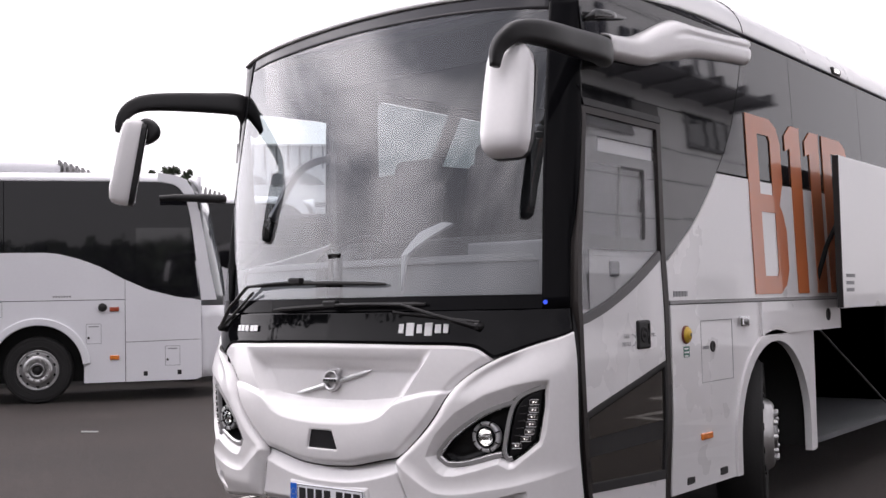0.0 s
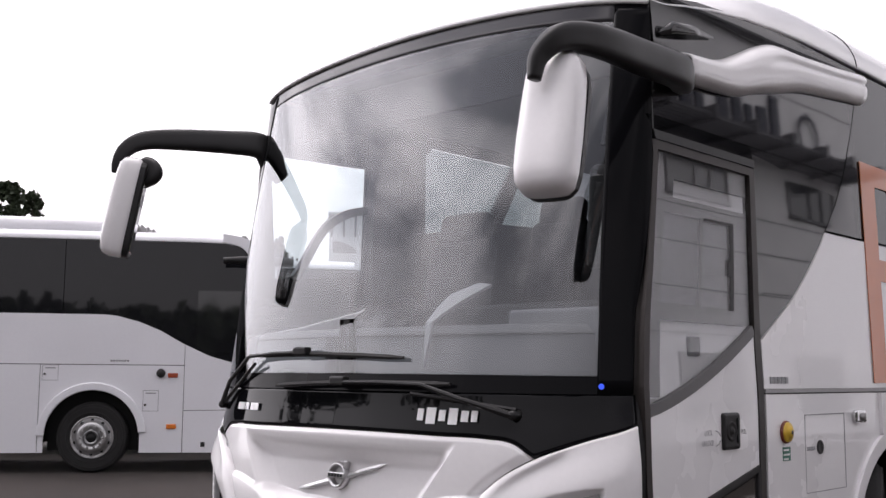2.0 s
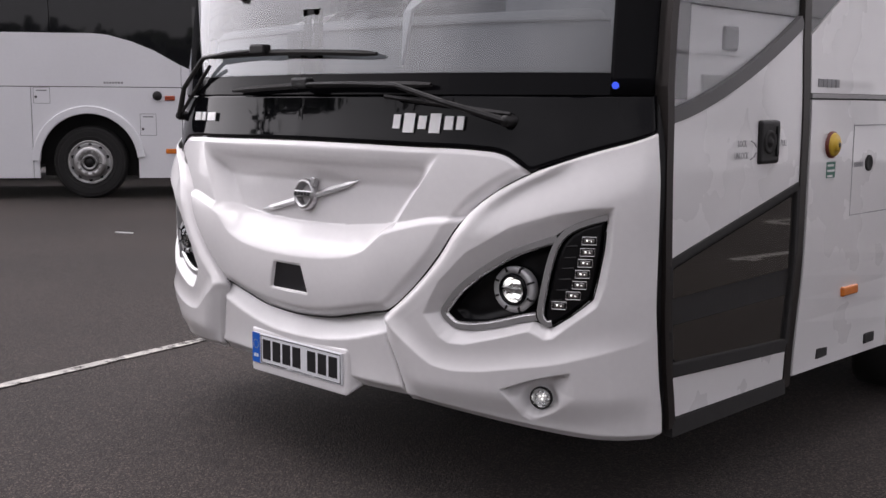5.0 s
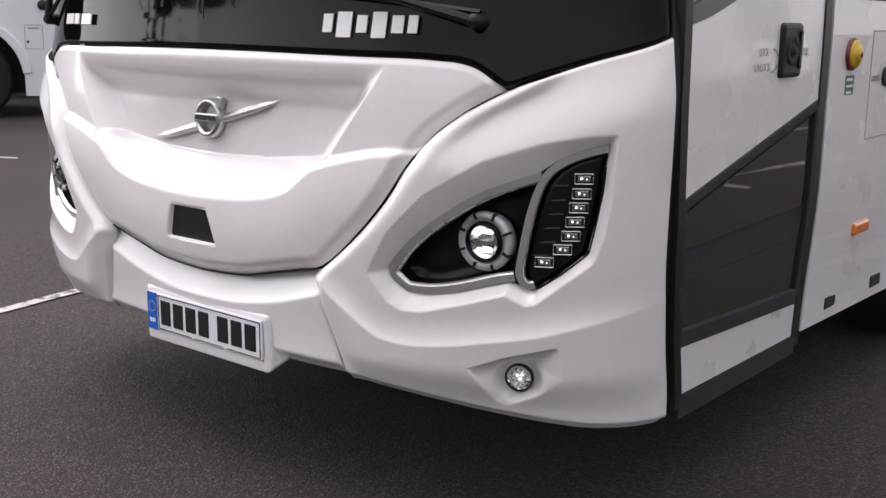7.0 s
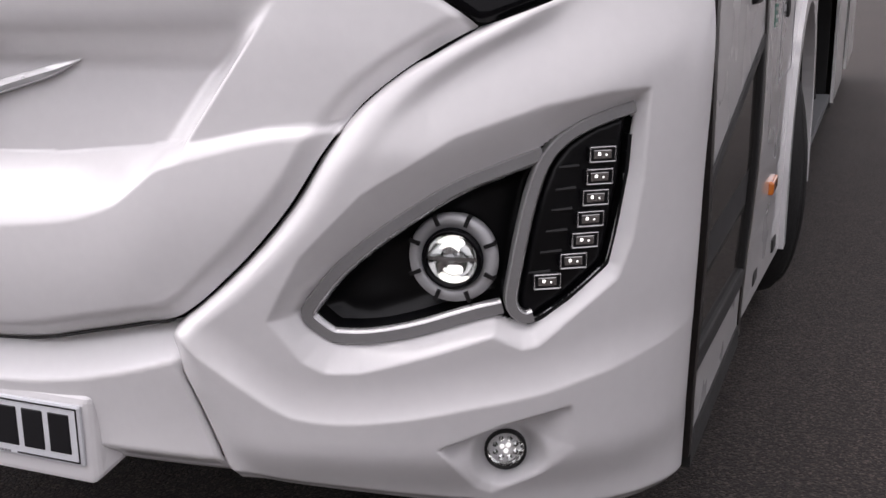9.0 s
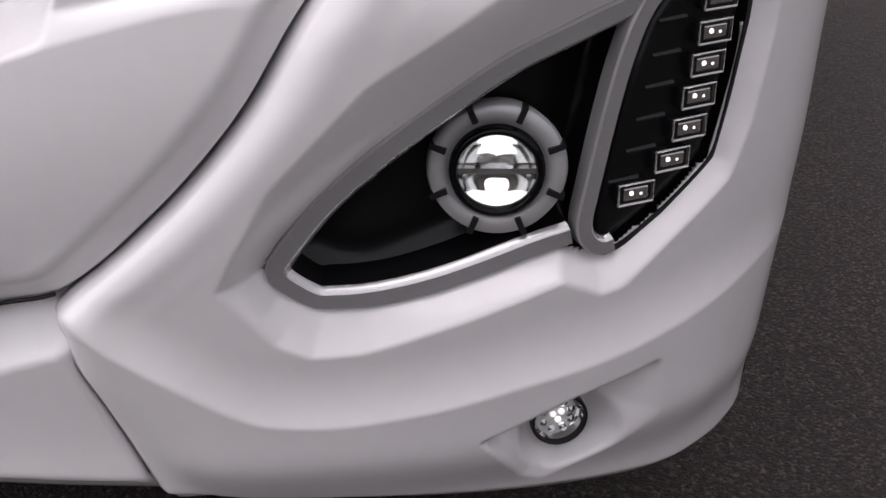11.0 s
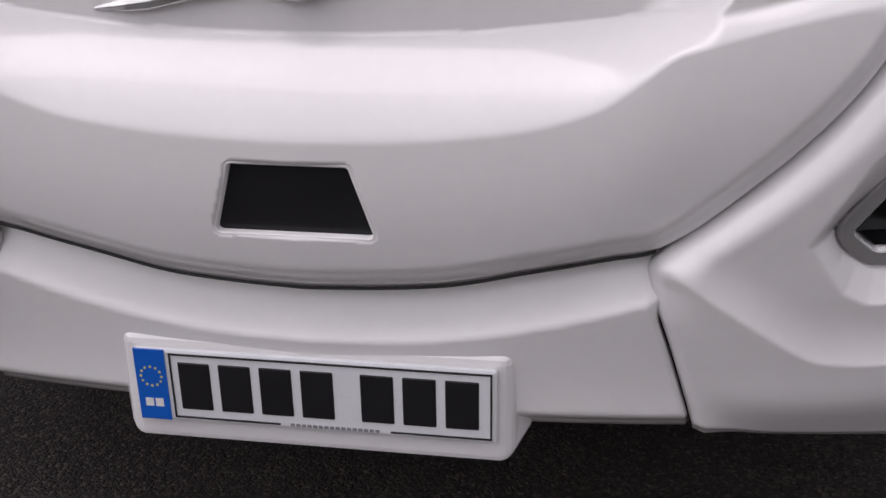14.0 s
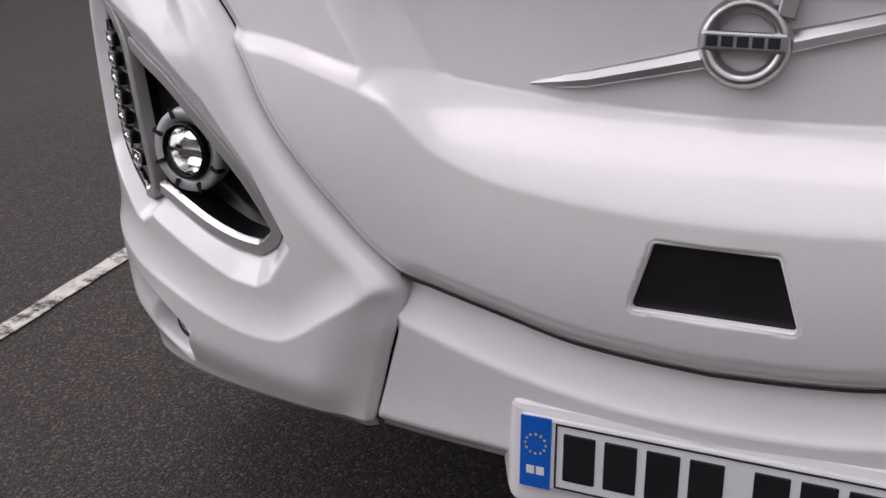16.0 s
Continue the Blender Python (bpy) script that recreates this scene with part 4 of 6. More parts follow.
def offside():
    side_panel("side_panel", [(.475, .335), (WHEEL_Y - .6, .335)] + arc(WHEEL_Y, .52, .6, 180, 0, 20) + [(WHEEL_Y + .6, .335), (8.4, .335)] + arc(WHEEL_Y2, .52, .6, 180, 0, 20) + [(9.6, .335), (12.4, .335), (12.4, 2.16), (2.1, 2.16), (1.6, 1.97), (1.3, 1.80), (.9, 1.70), (.5, 1.62)], -1, WHITE_SIDE, coach, .02, 0, "white offside panel")
    side_panel("quarter_glass", [(.50, 1.625), (.9, 1.705), (1.3, 1.805), (1.3, 2.0), (.66, 1.95), (.60, 2.56), (.53, 2.56)], -1, DARK_GLASS, coach, .015, -.004)
    side_panel("quarter_glass", [(1.3, 1.805), (1.6, 1.975), (1.75, 2.03), (1.75, 3.07), (1.3, 3.07)], -1, DARK_GLASS, coach, .015, -.004)
    side_panel("quarter_glass", [(.55, 2.62), (1.3, 2.65), (1.3, 3.05), (.95, 3.02), (.62, 2.93)], -1, DARK_GLASS, coach, .015, -.004)
    g = side_panel("driver_window", [(.66, 1.95), (1.3, 2.0), (1.3, 2.65), (.60, 2.60)], -1, TINT_CLEAR, coach, .006, -.006, "clear driver's side window")
    g.visible_shadow = False
    g = side_panel("side_window", [(1.755, 2.035), (2.1, 2.165), (3.4, 2.165), (3.4, 2.86), (1.86, 2.86), (1.755, 2.74)], -1, TINT_SOFT, coach, .006, -.006, "tinted offside window")
    side_panel("window_header", [(1.755, 2.745), (1.86, 2.865), (3.4, 2.865), (3.4, 3.07), (1.755, 3.07)], -1, DARK_GLASS, coach, .015, -.004)
    side_panel("window_pillar", band([(2.82, 3.05), (2.31, 2.17)], .12), -1, DARK_GLASS, coach, .03, -.012)
    e = [3.4, 4.95, 6.5, 8.1, 9.7, 11.3, 12.4]
    for a, b in zip(e, e[1:]):
        side_panel("side_window", [(a + .01, 2.165), (a + .01, 3.07), (b - .01, 3.07), (b - .01, 2.165)], -1, TINTED, coach, .006, -.006, "tinted offside window")
    # pale curved frame of the driver's window
    fr = spline([(.78, 1.96), (.85, 2.06), (.93, 2.19), (1.02, 2.29), (1.15, 2.36), (1.3, 2.40)], 6)
    rounded(side_panel("window_frame", band(fr, .05), -1, GREY_IN, coach, .03, -.02, "grey curved window frame"), .008)


TINT_SOFT = glass("soft_tinted_glass", (0.40, 0.43, 0.43), 0.0, 0.04)
offside()


def shell():
    """Floor, underside, rear and inner walls of the coach."""
    for y0, y1, z1 in ((.55, WHEEL_Y + .74, 1.30), (WHEEL_Y + .741, 6.549, .355), (6.55, 12.3, 1.30)):
        bm = bmesh.new()
        box(bm, -.9, .9, y0, y1, .32, z1)
        part("underbody", bm, UNDER, coach)
    for q in ((-1.2, 1.2, .55, 1.36, .30, .40), (-1.22, .9, .60, 1.36, .40, 1.25), (-1.22, 1.22, 1.42, WHEEL_Y - .68, .36, 1.3), (-1.22, 1.22, WHEEL_Y + .64, WHEEL_Y + .74, .36, 1.3), (-1.22, 1.22, WHEEL_Y - .68, WHEEL_Y + .64, 1.22, 1.36), (-1.22, 1.22, 6.55, 8.3, .36, 1.3), (-1.22, 1.22, 9.7, 12.35, .36, 1.3)):
        bm = bmesh.new()
        box(bm, *q)
        part("chassis_box", bm, UNDER, coach)
    bm = bmesh.new()
    box(bm, -1.22, 1.22, 1.42, 12.35, 1.36, 1.40)
    part("cabin_floor", bm, DARK_IN, coach)
    bm = bmesh.new()
    box(bm, -1.24, 1.24, 12.4, 12.48, .34, 3.1)
    rounded(part("rear_panel", bm, WHITE_SIDE, coach), .03)
    bm = bmesh.new()
    box(bm, 1.19, 1.2, 2.0, 12.4, 1.4, 2.95)
    part("inner_wall", bm, DARK_IN, coach)
    # luggage bay
    bm = bmesh.new()
    box(bm, -1.2, 1.25, WHEEL_Y + .745, 6.545, .36, .40)
    box(bm, -1.2, -1.18, WHEEL_Y + .745, 6.545, .40, 1.3)
    box(bm, -1.2, 1.22, WHEEL_Y + .745, 6.545, 1.3, 1.32)
    part("luggage_bay", bm, BAY, coach, "open dark grey luggage bay")
    bm = bmesh.new()
    tube(bm, [(1.19, 3.69, 1.25), (1.2, 5.47, .484)], .009, 8)
    part("bay_strut", bm, BLACK_TRIM, coach)


shell()


def luggage_door():
    bm = bmesh.new()
    box(bm, 1.452, 1.480, 3.60, 6.5, 1.305, 2.375)
    ob = rounded(part("luggage_door", bm, WHITE_SIDE, coach, "white luggage door swung up beside the coach"), .008, 2)
    bm = bmesh.new()
    box(bm, 1.440, 1.453, 3.597, 6.5, 1.31, 2.37)
    box(bm, 1.440, 1.482, 3.590, 3.602, 1.31, 2.37)
    part("door_edge", bm, RUBBER, ob)
    for i, n in enumerate((7, 6, 6)):
        bm = bmesh.new()
        box(bm, 1.480, 1.4815, 3.68, 3.68 + n * .028, 1.52 - i * .05, 1.545 - i * .05)
        part("door_print", bm, MARK_GREY, ob)
    bm = bmesh.new()
    lathe(bm, [(1.478, .07), (1.484, .07), (1.484, .05), (1.479, .045), (1.479, 0)], 24, at=(0, 4.75, 1.83))
    part("door_lock", bm, BLACK_TRIM, ob, "", True)
    bm = bmesh.new()
    tube(bm, [(1.25, 3.75, 1.5), (1.34, 3.72, 1.75), (1.45, 3.7, 1.95)], .018, 8)
    part("hinge_arm", bm, BLACK_TRIM, ob)
    bm = bmesh.new()
    box(bm, 1.480, 1.482, 4.72, 4.95, 1.62, 1.66)
    part("orange_mark", bm, ORANGE, ob)


luggage_door()


def big_letters():
    """The orange chassis code on the side: tall condensed strokes."""
    def stroke(name, polys, y0, w):
        holder = None
        for k, pts in enumerate(polys):
            q = [(y0 + p[0] * w, 1.415 + p[1] * 1.16) for p in pts]
            ob = side_panel(name, q, 1, ORANGE, coach if holder is None else holder, .004, .004, "tall orange vinyl letter" if holder is None else "")
            holder = holder or ob
    B = [[(0, 0), (.3, 0), (.3, 1), (0, 1)], [(.3, 0), (.72, 0), (.9, .05), (1, .14), (1, .36), (.92, .46), (.7, .46), (.7, .13), (.66, .1), (.3, .1)],
         [(.3, 1), (.68, 1), (.86, .96), (.96, .87), (.96, .64), (.88, .56), (.66, .56), (.66, .87), (.62, .9), (.3, .9)], [(.3, .46), (.7, .46), (.92, .46), (.84, .51), (.88, .56), (.66, .56), (.3, .56)]]
    one = [[(.35, 0), (.95, 0), (.95, 1), (.45, 1), (.1, .93), (.1, .84), (.35, .86)]]
    R = [[(0, 0), (.3, 0), (.3, 1), (0, 1)], [(.3, 1), (.68, 1), (.86, .96), (.96, .87), (.96, .62), (.88, .54), (.66, .54), (.66, .87), (.62, .9), (.3, .9)], [(.3, .46), (.66, .46), (.66, 0), (.96, 0), (.96, .42), (.84, .51), (.88, .54), (.3, .54)]]
    stroke("letter_b", B, 2.575, .60)
    stroke("letter_one", one, 3.21, .34)
    stroke("letter_one", one, 3.60, .34)
    stroke("letter_r", R, 4.00, .60)


big_letters()


def side_fittings():
    x = wide(1.2)
    bm = bmesh.new()
    lathe(bm, [(x - .005, .044), (x + .012, .044), (x + .018, .039), (x + .018, .026), (x + .026, .024), (x + .030, .015), (x + .030, 0)], 28, at=(0, 1.555, 1.2))
    k = part("stop_knob", bm, YELLOW, coach, "round yellow emergency knob", True)
    bm = bmesh.new()
    lathe(bm, [(x - .004, .050), (x + .006, .050), (x + .008, .046), (x + .008, .036)], 28, at=(0, 1.555, 1.2))
    part("knob_base", bm, KNOB_RED, k, "dull red base ring", True)
    bm = bmesh.new()
    lathe(bm, [(x + .029, .010), (x + .032, .009), (x + .032, 0)], 16, at=(0, 1.555, 1.2))
    part("knob_cap", bm, BAR_GREY, k, "", True)
    bm = bmesh.new()
    side_bar(bm, 1.525, 1.597, 1.075, 1.135, 0, thick=.002)
    part("green_sticker", bm, GREEN, coach, "small green sticker below the knob")
    bm = bmesh.new()
    for i, w in enumerate((.05, .06, .045)):
        side_bar(bm, 1.53, 1.53 + w, 1.118 - i * .02, 1.126 - i * .02, 0, thick=.0032)
    part("sticker_print", bm, LETTER_WHITE, coach)
    bm = bmesh.new()
    lathe(bm, [(x - .005, .032), (x + .004, .032), (x + .006, .026), (x + .002, .022), (x + .002, 0)], 20, at=(0, 1.90, 1.12))
    part("filler_hole", bm, RUBBER, coach, "", True)
    bm = bmesh.new()
    for i in range(5):
        side_bar(bm, 1.77 + i * .017, 1.782 + i * .017, 1.108, 1.126, 0, thick=.001)
    part("hole_print", bm, MARK_GREY, coach)
    # outline of the small lid
    bm = bmesh.new()
    for y0, y1, z0, z1 in ((1.75, 2.18, 1.268, 1.272), (1.75, 2.18, .918, .922), (1.75, 1.753, .92, 1.27), (2.178, 2.182, .92, 1.27)):
        side_bar(bm, y0, y1, z0, z1, 0, thick=.0008)
    part("lid_joint", bm, MARK_GREY, coach)
    bm = bmesh.new()
    box(bm, x, x + .03, 2.27, 2.39, 1.22, 1.285)
    ob = rounded(part("lock_plate", bm, CHROME, coach, "chrome flap lock"), .012, 3)
    bm = bmesh.new()
    lathe(bm, [(x + .028, .02), (x + .04, .018), (x + .04, 0)], 16, at=(0, 2.33, 1.25))
    part("lock_barrel", bm, NUT, ob, "", True)
    bm = bmesh.new()
    sx = side_place(1.79, .618)[0]
    box(bm, sx - .004, sx + .014, 1.72, 1.86, .598, .638)
    rounded(part("side_marker", bm, AMBER, coach, "orange side marker lamp"), .008, 3)
    for y in (1.61, 2.02):
        bm = bmesh.new()
        px = side_place(y, .39)[0]
        box(bm, px - .01, px + .003, y - .05, y + .05, .368, .412)
        rounded(part("jacking_plug", bm, RUBBER, coach, "small black rectangular plug"), .008, 2)
    bm = bmesh.new()
    lathe(bm, [(x + .014, .045), (x + .02, .045), (x + .02, .036), (x + .017, .034), (x + .017, 0)], 24, at=(0, 3.85, 1.26))
    part("flap_hole", bm, RUBBER, coach, "round black filler hole", True)
    bm = bmesh.new()
    for i in range(9):
        side_bar(bm, 3.35 + i * .034, 3.375 + i * .034, 1.245, 1.27, .012, thick=.002)
    part("flap_print", bm, PLATE_BLACK, coach, "small black printed words")
    bm = bmesh.new()
    for i in range(5):
        side_bar(bm, 1.43 + i * .036, 1.457 + i * .036, 1.412, 1.442, 0, thick=.003)
    part("side_badge", bm, MARK_GREY, coach, "small grey badge on the side")
    # fin vent above the door
    xx = wide(2.85)
    bm = bmesh.new()
    tube(bm, [(xx, .64, 2.80), (xx + .03, .70, 2.835), (xx + .03, .85, 2.86), (xx + .004, 1.07, 2.885)], [.012, .026, .022, .004], 12, .5)
    part("side_fin", bm, GREY_GLASS, coach, "grey pointed fin above the door", True)
    bm = bmesh.new()
    box(bm, wide(3.13) - .08, wide(3.13) + .012, 4.36, 4.56, 3.10, 3.16)
    rl = rounded(part("roof_marker", bm, BLACK_TRIM, coach, "black marker lamp on the roof edge"), .02, 3)
    bm = bmesh.new()
    box(bm, wide(3.13) + .010, wide(3.13) + .018, 4.40, 4.50, 3.115, 3.145)
    rounded(part("marker_lens", bm, LED_DIM, rl), .006)
    bm = bmesh.new()
    box(bm, .80, 1.0, .60, .72, 3.03, 3.075)
    rounded(part("front_marker", bm, CLEAR, coach), .015, 3)


side_fittings()


def mirror_brackets():
    """Black arm and white housing of each big mirror, and the white root on the door side."""
    for sgn in (1, -1):
        b = wide(2.65)
        bm = bmesh.new()
        if sgn > 0:
            path = spline([(1.225, .80, 2.650), (1.30, .64, 2.632), (1.35, .30, 2.602), (1.385, .04, 2.582), (1.380, -.13, 2.568), (1.364, -.228, 2.540), (1.336, -.285, 2.475), (1.328, -.300, 2.395)], 6)
            rad = np.interp(np.linspace(0, 1, len(path)), [0, .15, .5, .72, .85, 1], [.066, .066, .055, .044, .034, .022])
            tube(bm, path, list(rad), 28, .8, 3.4)
        else:
            path = spline([(-1.20, .66, 2.50), (-1.19, .58, 2.59), (-1.195, .505, 2.66), (-1.27, .34, 2.665), (-1.355, .06, 2.645), (-1.39, -.09, 2.618), (-1.42, -.165, 2.568), (-1.436, -.20, 2.50), (-1.442, -.212, 2.44)], 6)
            rad = np.interp(np.linspace(0, 1, len(path)), [0, .12, .24, .5, .72, .85, 1], [.050, .080, .074, .056, .042, .034, .018])
            tube(bm, path, list(rad), 28, .5, 3.0)
        arm = part("mirror_arm", bm, BLACK_TRIM, coach, "black curved mirror arm", True)
        # housing: a rounded shell, glass facing back
        bm = bmesh.new()
        cx = 1.325 if sgn > 0 else -1.40
        rings = []
        n = 28
        levels = [(2.005, .45, .4), (2.013, .74, .7), (2.035, .90, .9), (2.09, .98, 1), (2.2, 1, 1), (2.32, .98, 1), (2.42, .95, .95), (2.475, .88, .85), (2.503, .72, .65), (2.514, .42, .35)]
        for z, kx, ky in levels:
            ring = []
            for i in range(n):
                t = 2 * math.pi * i / n
                c, s = math.cos(t), math.sin(t)
                p = 4
                r = (abs(c) ** p + abs(s) ** p) ** (-1 / p)
                dx = (.104 if sgn > 0 else .078 * (.8 + .2 * min(1, max(0, (z - 2.0) / .3)))) * kx * r * c
                dy = .085 * ky * r * s
                if dy > 0:
                    dy *= .75
                ring.append(bm.verts.new((dx, dy, z - 2.25)))
            rings.append(ring)
        for p, q in zip(rings, rings[1:]):
            for i in range(n):
                bm.faces.new((p[i], p[(i + 1) % n], q[(i + 1) % n], q[i]))
        bm.faces.new(rings[0][::-1])
        bm.faces.new(rings[-1])
        hs = part("mirror_housing", bm, WHITE, arm, "white mirror housing", True)
        turn = 14 if sgn > 0 else -36
        place = pose(cx, -.20 if sgn > 0 else -.17, 2.255, -15 if sgn > 0 else -10, 0, turn)
        hs.matrix_local = place
        bm = bmesh.new()
        wd = .103 if sgn > 0 else .080
        rim = []
        for y in (.036, .062, .067):
            k = 1.0 if y < .065 else .95
            ring = []
            for i in range(40):
                c, q = math.cos(2 * math.pi * i / 40), math.sin(2 * math.pi * i / 40)
                r = (abs(c) ** 5 + abs(q) ** 5) ** -.2
                ring.append(bm.verts.new((wd * r * c * k, y, .246 * r * q * k + .004)))
            rim.append(ring)
        for p, q in zip(rim, rim[1:]):
            for i in range(40):
                bm.faces.new((p[i], p[(i + 1) % 40], q[(i + 1) % 40], q[i]))
        bm.faces.new(rim[0][::-1])
        bm.faces.new(rim[-1])
        fr = part("mirror_frame", bm, BLACK_TRIM, arm)
        fr.matrix_local = place
        bm = bmesh.new()
        box(bm, -wd + .02, wd - .02, .068, .073, -.215, .215)
        gl = rounded(part("mirror_glass", bm, MIRROR, arm), .004)
        gl.matrix_local = place
        if sgn < 0:
            bm = bmesh.new()
            bmesh.ops.create_uvsphere(bm, u_segments=28, v_segments=16, radius=1.0)
            for v in bm.verts:
                k = 1 - .35 * v.co.z
                v.co = (v.co.x * .075 * k, max(v.co.y, -.55) * .05, v.co.z * .085)
            wa = part("wide_angle_mirror", bm, BLACK_TRIM, arm, "small black wide-angle mirror", True)
            wa.matrix_local = pose(-1.325, -.10, 2.435, 0, -140, 25)
    # white sculpted root
    top = spline([(.78, 2.755), (1.05, 2.785), (1.22, 2.842), (1.42, 2.925), (1.62, 2.985), (1.9, 3.0), (2.3, 3.03), (2.66, 3.065)], 5)
    low = spline([(2.63, 2.885), (2.3, 2.855), (1.9, 2.81), (1.65, 2.755), (1.45, 2.715), (1.2, 2.652), (.78, 2.625)], 5)
    rows = []
    tt = np.array(top)
    ll = np.array(low[::-1])
    m = 46
    f = np.linspace(0, 1, m)
    T = np.stack([np.interp(f, np.linspace(0, 1, len(tt)), tt[:, k]) for k in (0, 1)], -1)
    L = np.stack([np.interp(f, np.linspace(0, 1, len(ll)), ll[:, k]) for k in (0, 1)], -1)
    for k in np.linspace(0, 1, 25):
        q = L + (T - L) * k
        bulge = .066 * (1 - abs(2 * k - 1) ** 4.5)
        x = np.array([wide(z) for z in q[:, 1]]) + bulge * (1 - .35 * f) + .004 - .012 * math.exp(-((k - .62) / .07) ** 2) * smooth(.42, .6, f)
        rows.append(np.stack([x, q[:, 0], q[:, 1]], -1))
    solid(part("mirror_root", grid_mesh(np.array(rows)), WHITE, coach, "white sculpted mirror bracket fairing", True), .01)


mirror_brackets()


def wipers():
    def on(x, z, o=.045):
        return Vector((x, glass_y(x, max(z, 1.38)) - o, z))
    for pivot, bend, a, b, hub in (((-1.04, 1.283), (-.66, 1.515), (-.62, 1.518), (.375, 1.505), (-.235, 1.53)), ((.885, 1.292), (.50, 1.40), (-.41, 1.385), (.62, 1.402), (.05, 1.405))):
        bm = bmesh.new()
        tube(bm, [on(*pivot, .04), on((pivot[0] + bend[0]) / 2, (pivot[1] + bend[1]) / 2, .05), on(*bend, .05), on((bend[0] + hub[0]) / 2, (bend[1] + hub[1]) / 2 + .004, .055), on(*hub, .055)], [.013, .010, .009, .008, .009], 8)
        w = part("wiper_arm", bm, BLACK_TRIM, coach, "black windscreen wiper arm")
        bm = bmesh.new()
        n = 14
        tube(bm, [on(a[0] + (b[0] - a[0]) * i / n, a[1] + (b[1] - a[1]) * i / n + .01 * math.sin(math.pi * i / n), .025) for i in range(n + 1)], [.007] + [.012] * (n - 1) + [.007], 6)
        part("wiper_blade", bm, RUBBER, w)
        bm = bmesh.new()
        c = on(*hub, .045)
        box(bm, c.x - .045, c.x + .045, c.y - .018, c.y + .02, c.z - .014, c.z + .024)
        rounded(part("wiper_clip", bm, BLACK_TRIM, w), .008)
        bm = bmesh.new()
        s = -1 if pivot[0] > 0 else 1
        p2 = (pivot[0] - s * .05 + (.12 if pivot[0] < 0 else -.04), pivot[1] + .02)
        tube(bm, [on(*p2, .03), on(bend[0] + .05 * s, bend[1] - .035, .04)], .008, 6)
        part("wiper_link", bm, BLACK_TRIM, w)
        bm = bmesh.new()
        c = on(*pivot, .02)
        lathe(bm, [(-.032, .0), (-.032, .012), (-.024, .018), (.03, .021)], 20, "y", c)
        part("wiper_pivot", bm, BLACK_TRIM, w, "", True)


wipers()


def front_badges():
    def block(name, x, w, z, h, mat, label, holder):
        u = math.copysign(float(np.interp(abs(x), PLAN_X, PLAN_S)), x)
        bm = bmesh.new()
        q = [nose_y(u + du, z + dz, .003) for du in (-w / 2, w / 2) for dz in (0, h)]
        bm.faces.new([bm.verts.new(q[i]) for i in (0, 1, 3, 2)])
        return solid(part(name, bm, mat, holder, label), .004, 1)
    x, first = .462, None
    for w, h in zip((.034, .052, .036, .048, .038, .03), (.045, .062, .042, .062, .042, .042)):
        ob = block("name_badge" if first is None else "badge_block", x + w / 2, w * .84, 1.262 - (.012 if h > .05 else 0), h, LETTER_WHITE, "white name badge in plain blocks" if first is None else "", coach if first is None else first)
        first = first or ob
        x += w + .008
    first = None
    for i in range(5):
        ob = block("maker_badge" if first is None else "badge_block", -.765 + i * .045, .034, 1.27, .032, LETTER_WHITE, "small white maker's badge in plain blocks" if first is None else "", coach if first is None else first)
        first = first or ob
    # round emblem with its slash
    def field(x, z, o):
        u = math.copysign(float(np.interp(abs(x), PLAN_X, PLAN_S)), x)
        return nose_y(u, z, float(hood_relief(np.array([u]), np.array([z]))[0]) + o)
    pts = [(-.287, .943, .001), (-.235, .9515, .0075), (-.2, .957, .009), (-.1, .981, .010), (-.045, .995, .011), (.045, 1.017, .011), (.1, 1.031, .010), (.2, 1.057, .009), (.225, 1.0635, .0075), (.275, 1.079, .001)]
    for s in (-1, 1):
        bm = bmesh.new()
        rows = []
        for x, z, h in pts:
            if x * s > 0:
                rows.append([bm.verts.new(field(x, z + dz * h * 1.25, o * h / .010)) for dz, o in ((1.0, -.004), (1.0, .006), (.8, .009), (-.05, .016), (-.8, .0165), (-1.0, .014), (-1.0, -.004))])
        for p, q in zip(rows, rows[1:]):
            for i in range(6):
                bm.faces.new((p[i], p[i + 1], q[i + 1], q[i]))
        part("emblem_slash", bm, EMBLEM_GREY, coach, "silver slanting bar of the front emblem")
    bm = bmesh.new()
    c = field(0, 1.016, .012)
    tilt = pose(c.x, c.y, c.z, -6)
    rings = lathe(bm, [(.012, .056), (-.006, .057), (-.014, .051), (-.016, .046), (-.012, .040), (-.002, .036), (.012, .036)], 40, "y")
    ob = part("emblem_ring", bm, EMBLEM_GREY, coach, "silver ring emblem on the front", True)
    ob.matrix_local = tilt
    bm = bmesh.new()
    box(bm, -.052, .052, -.017, .0, -.012, .013)
    o2 = rounded(part("emblem_bar", bm, EMBLEM_GREY, ob), .004)
    for i in range(5):
        bm = bmesh.new()
        box(bm, -.045 + i * .0185, -.031 + i * .0185, -.019, -.017, -.006, .007)
        part("emblem_print", bm, PLATE_BLACK, ob)
    bm = bmesh.new()
    box(bm, -.012, .012, -.014, .004, -.002, .03)
    o3 = rounded(part("emblem_arrow", bm, EMBLEM_GREY, ob), .003)
    o3.matrix_local = pose(.046, 0, .032, 0, 10, 0)


front_badges()


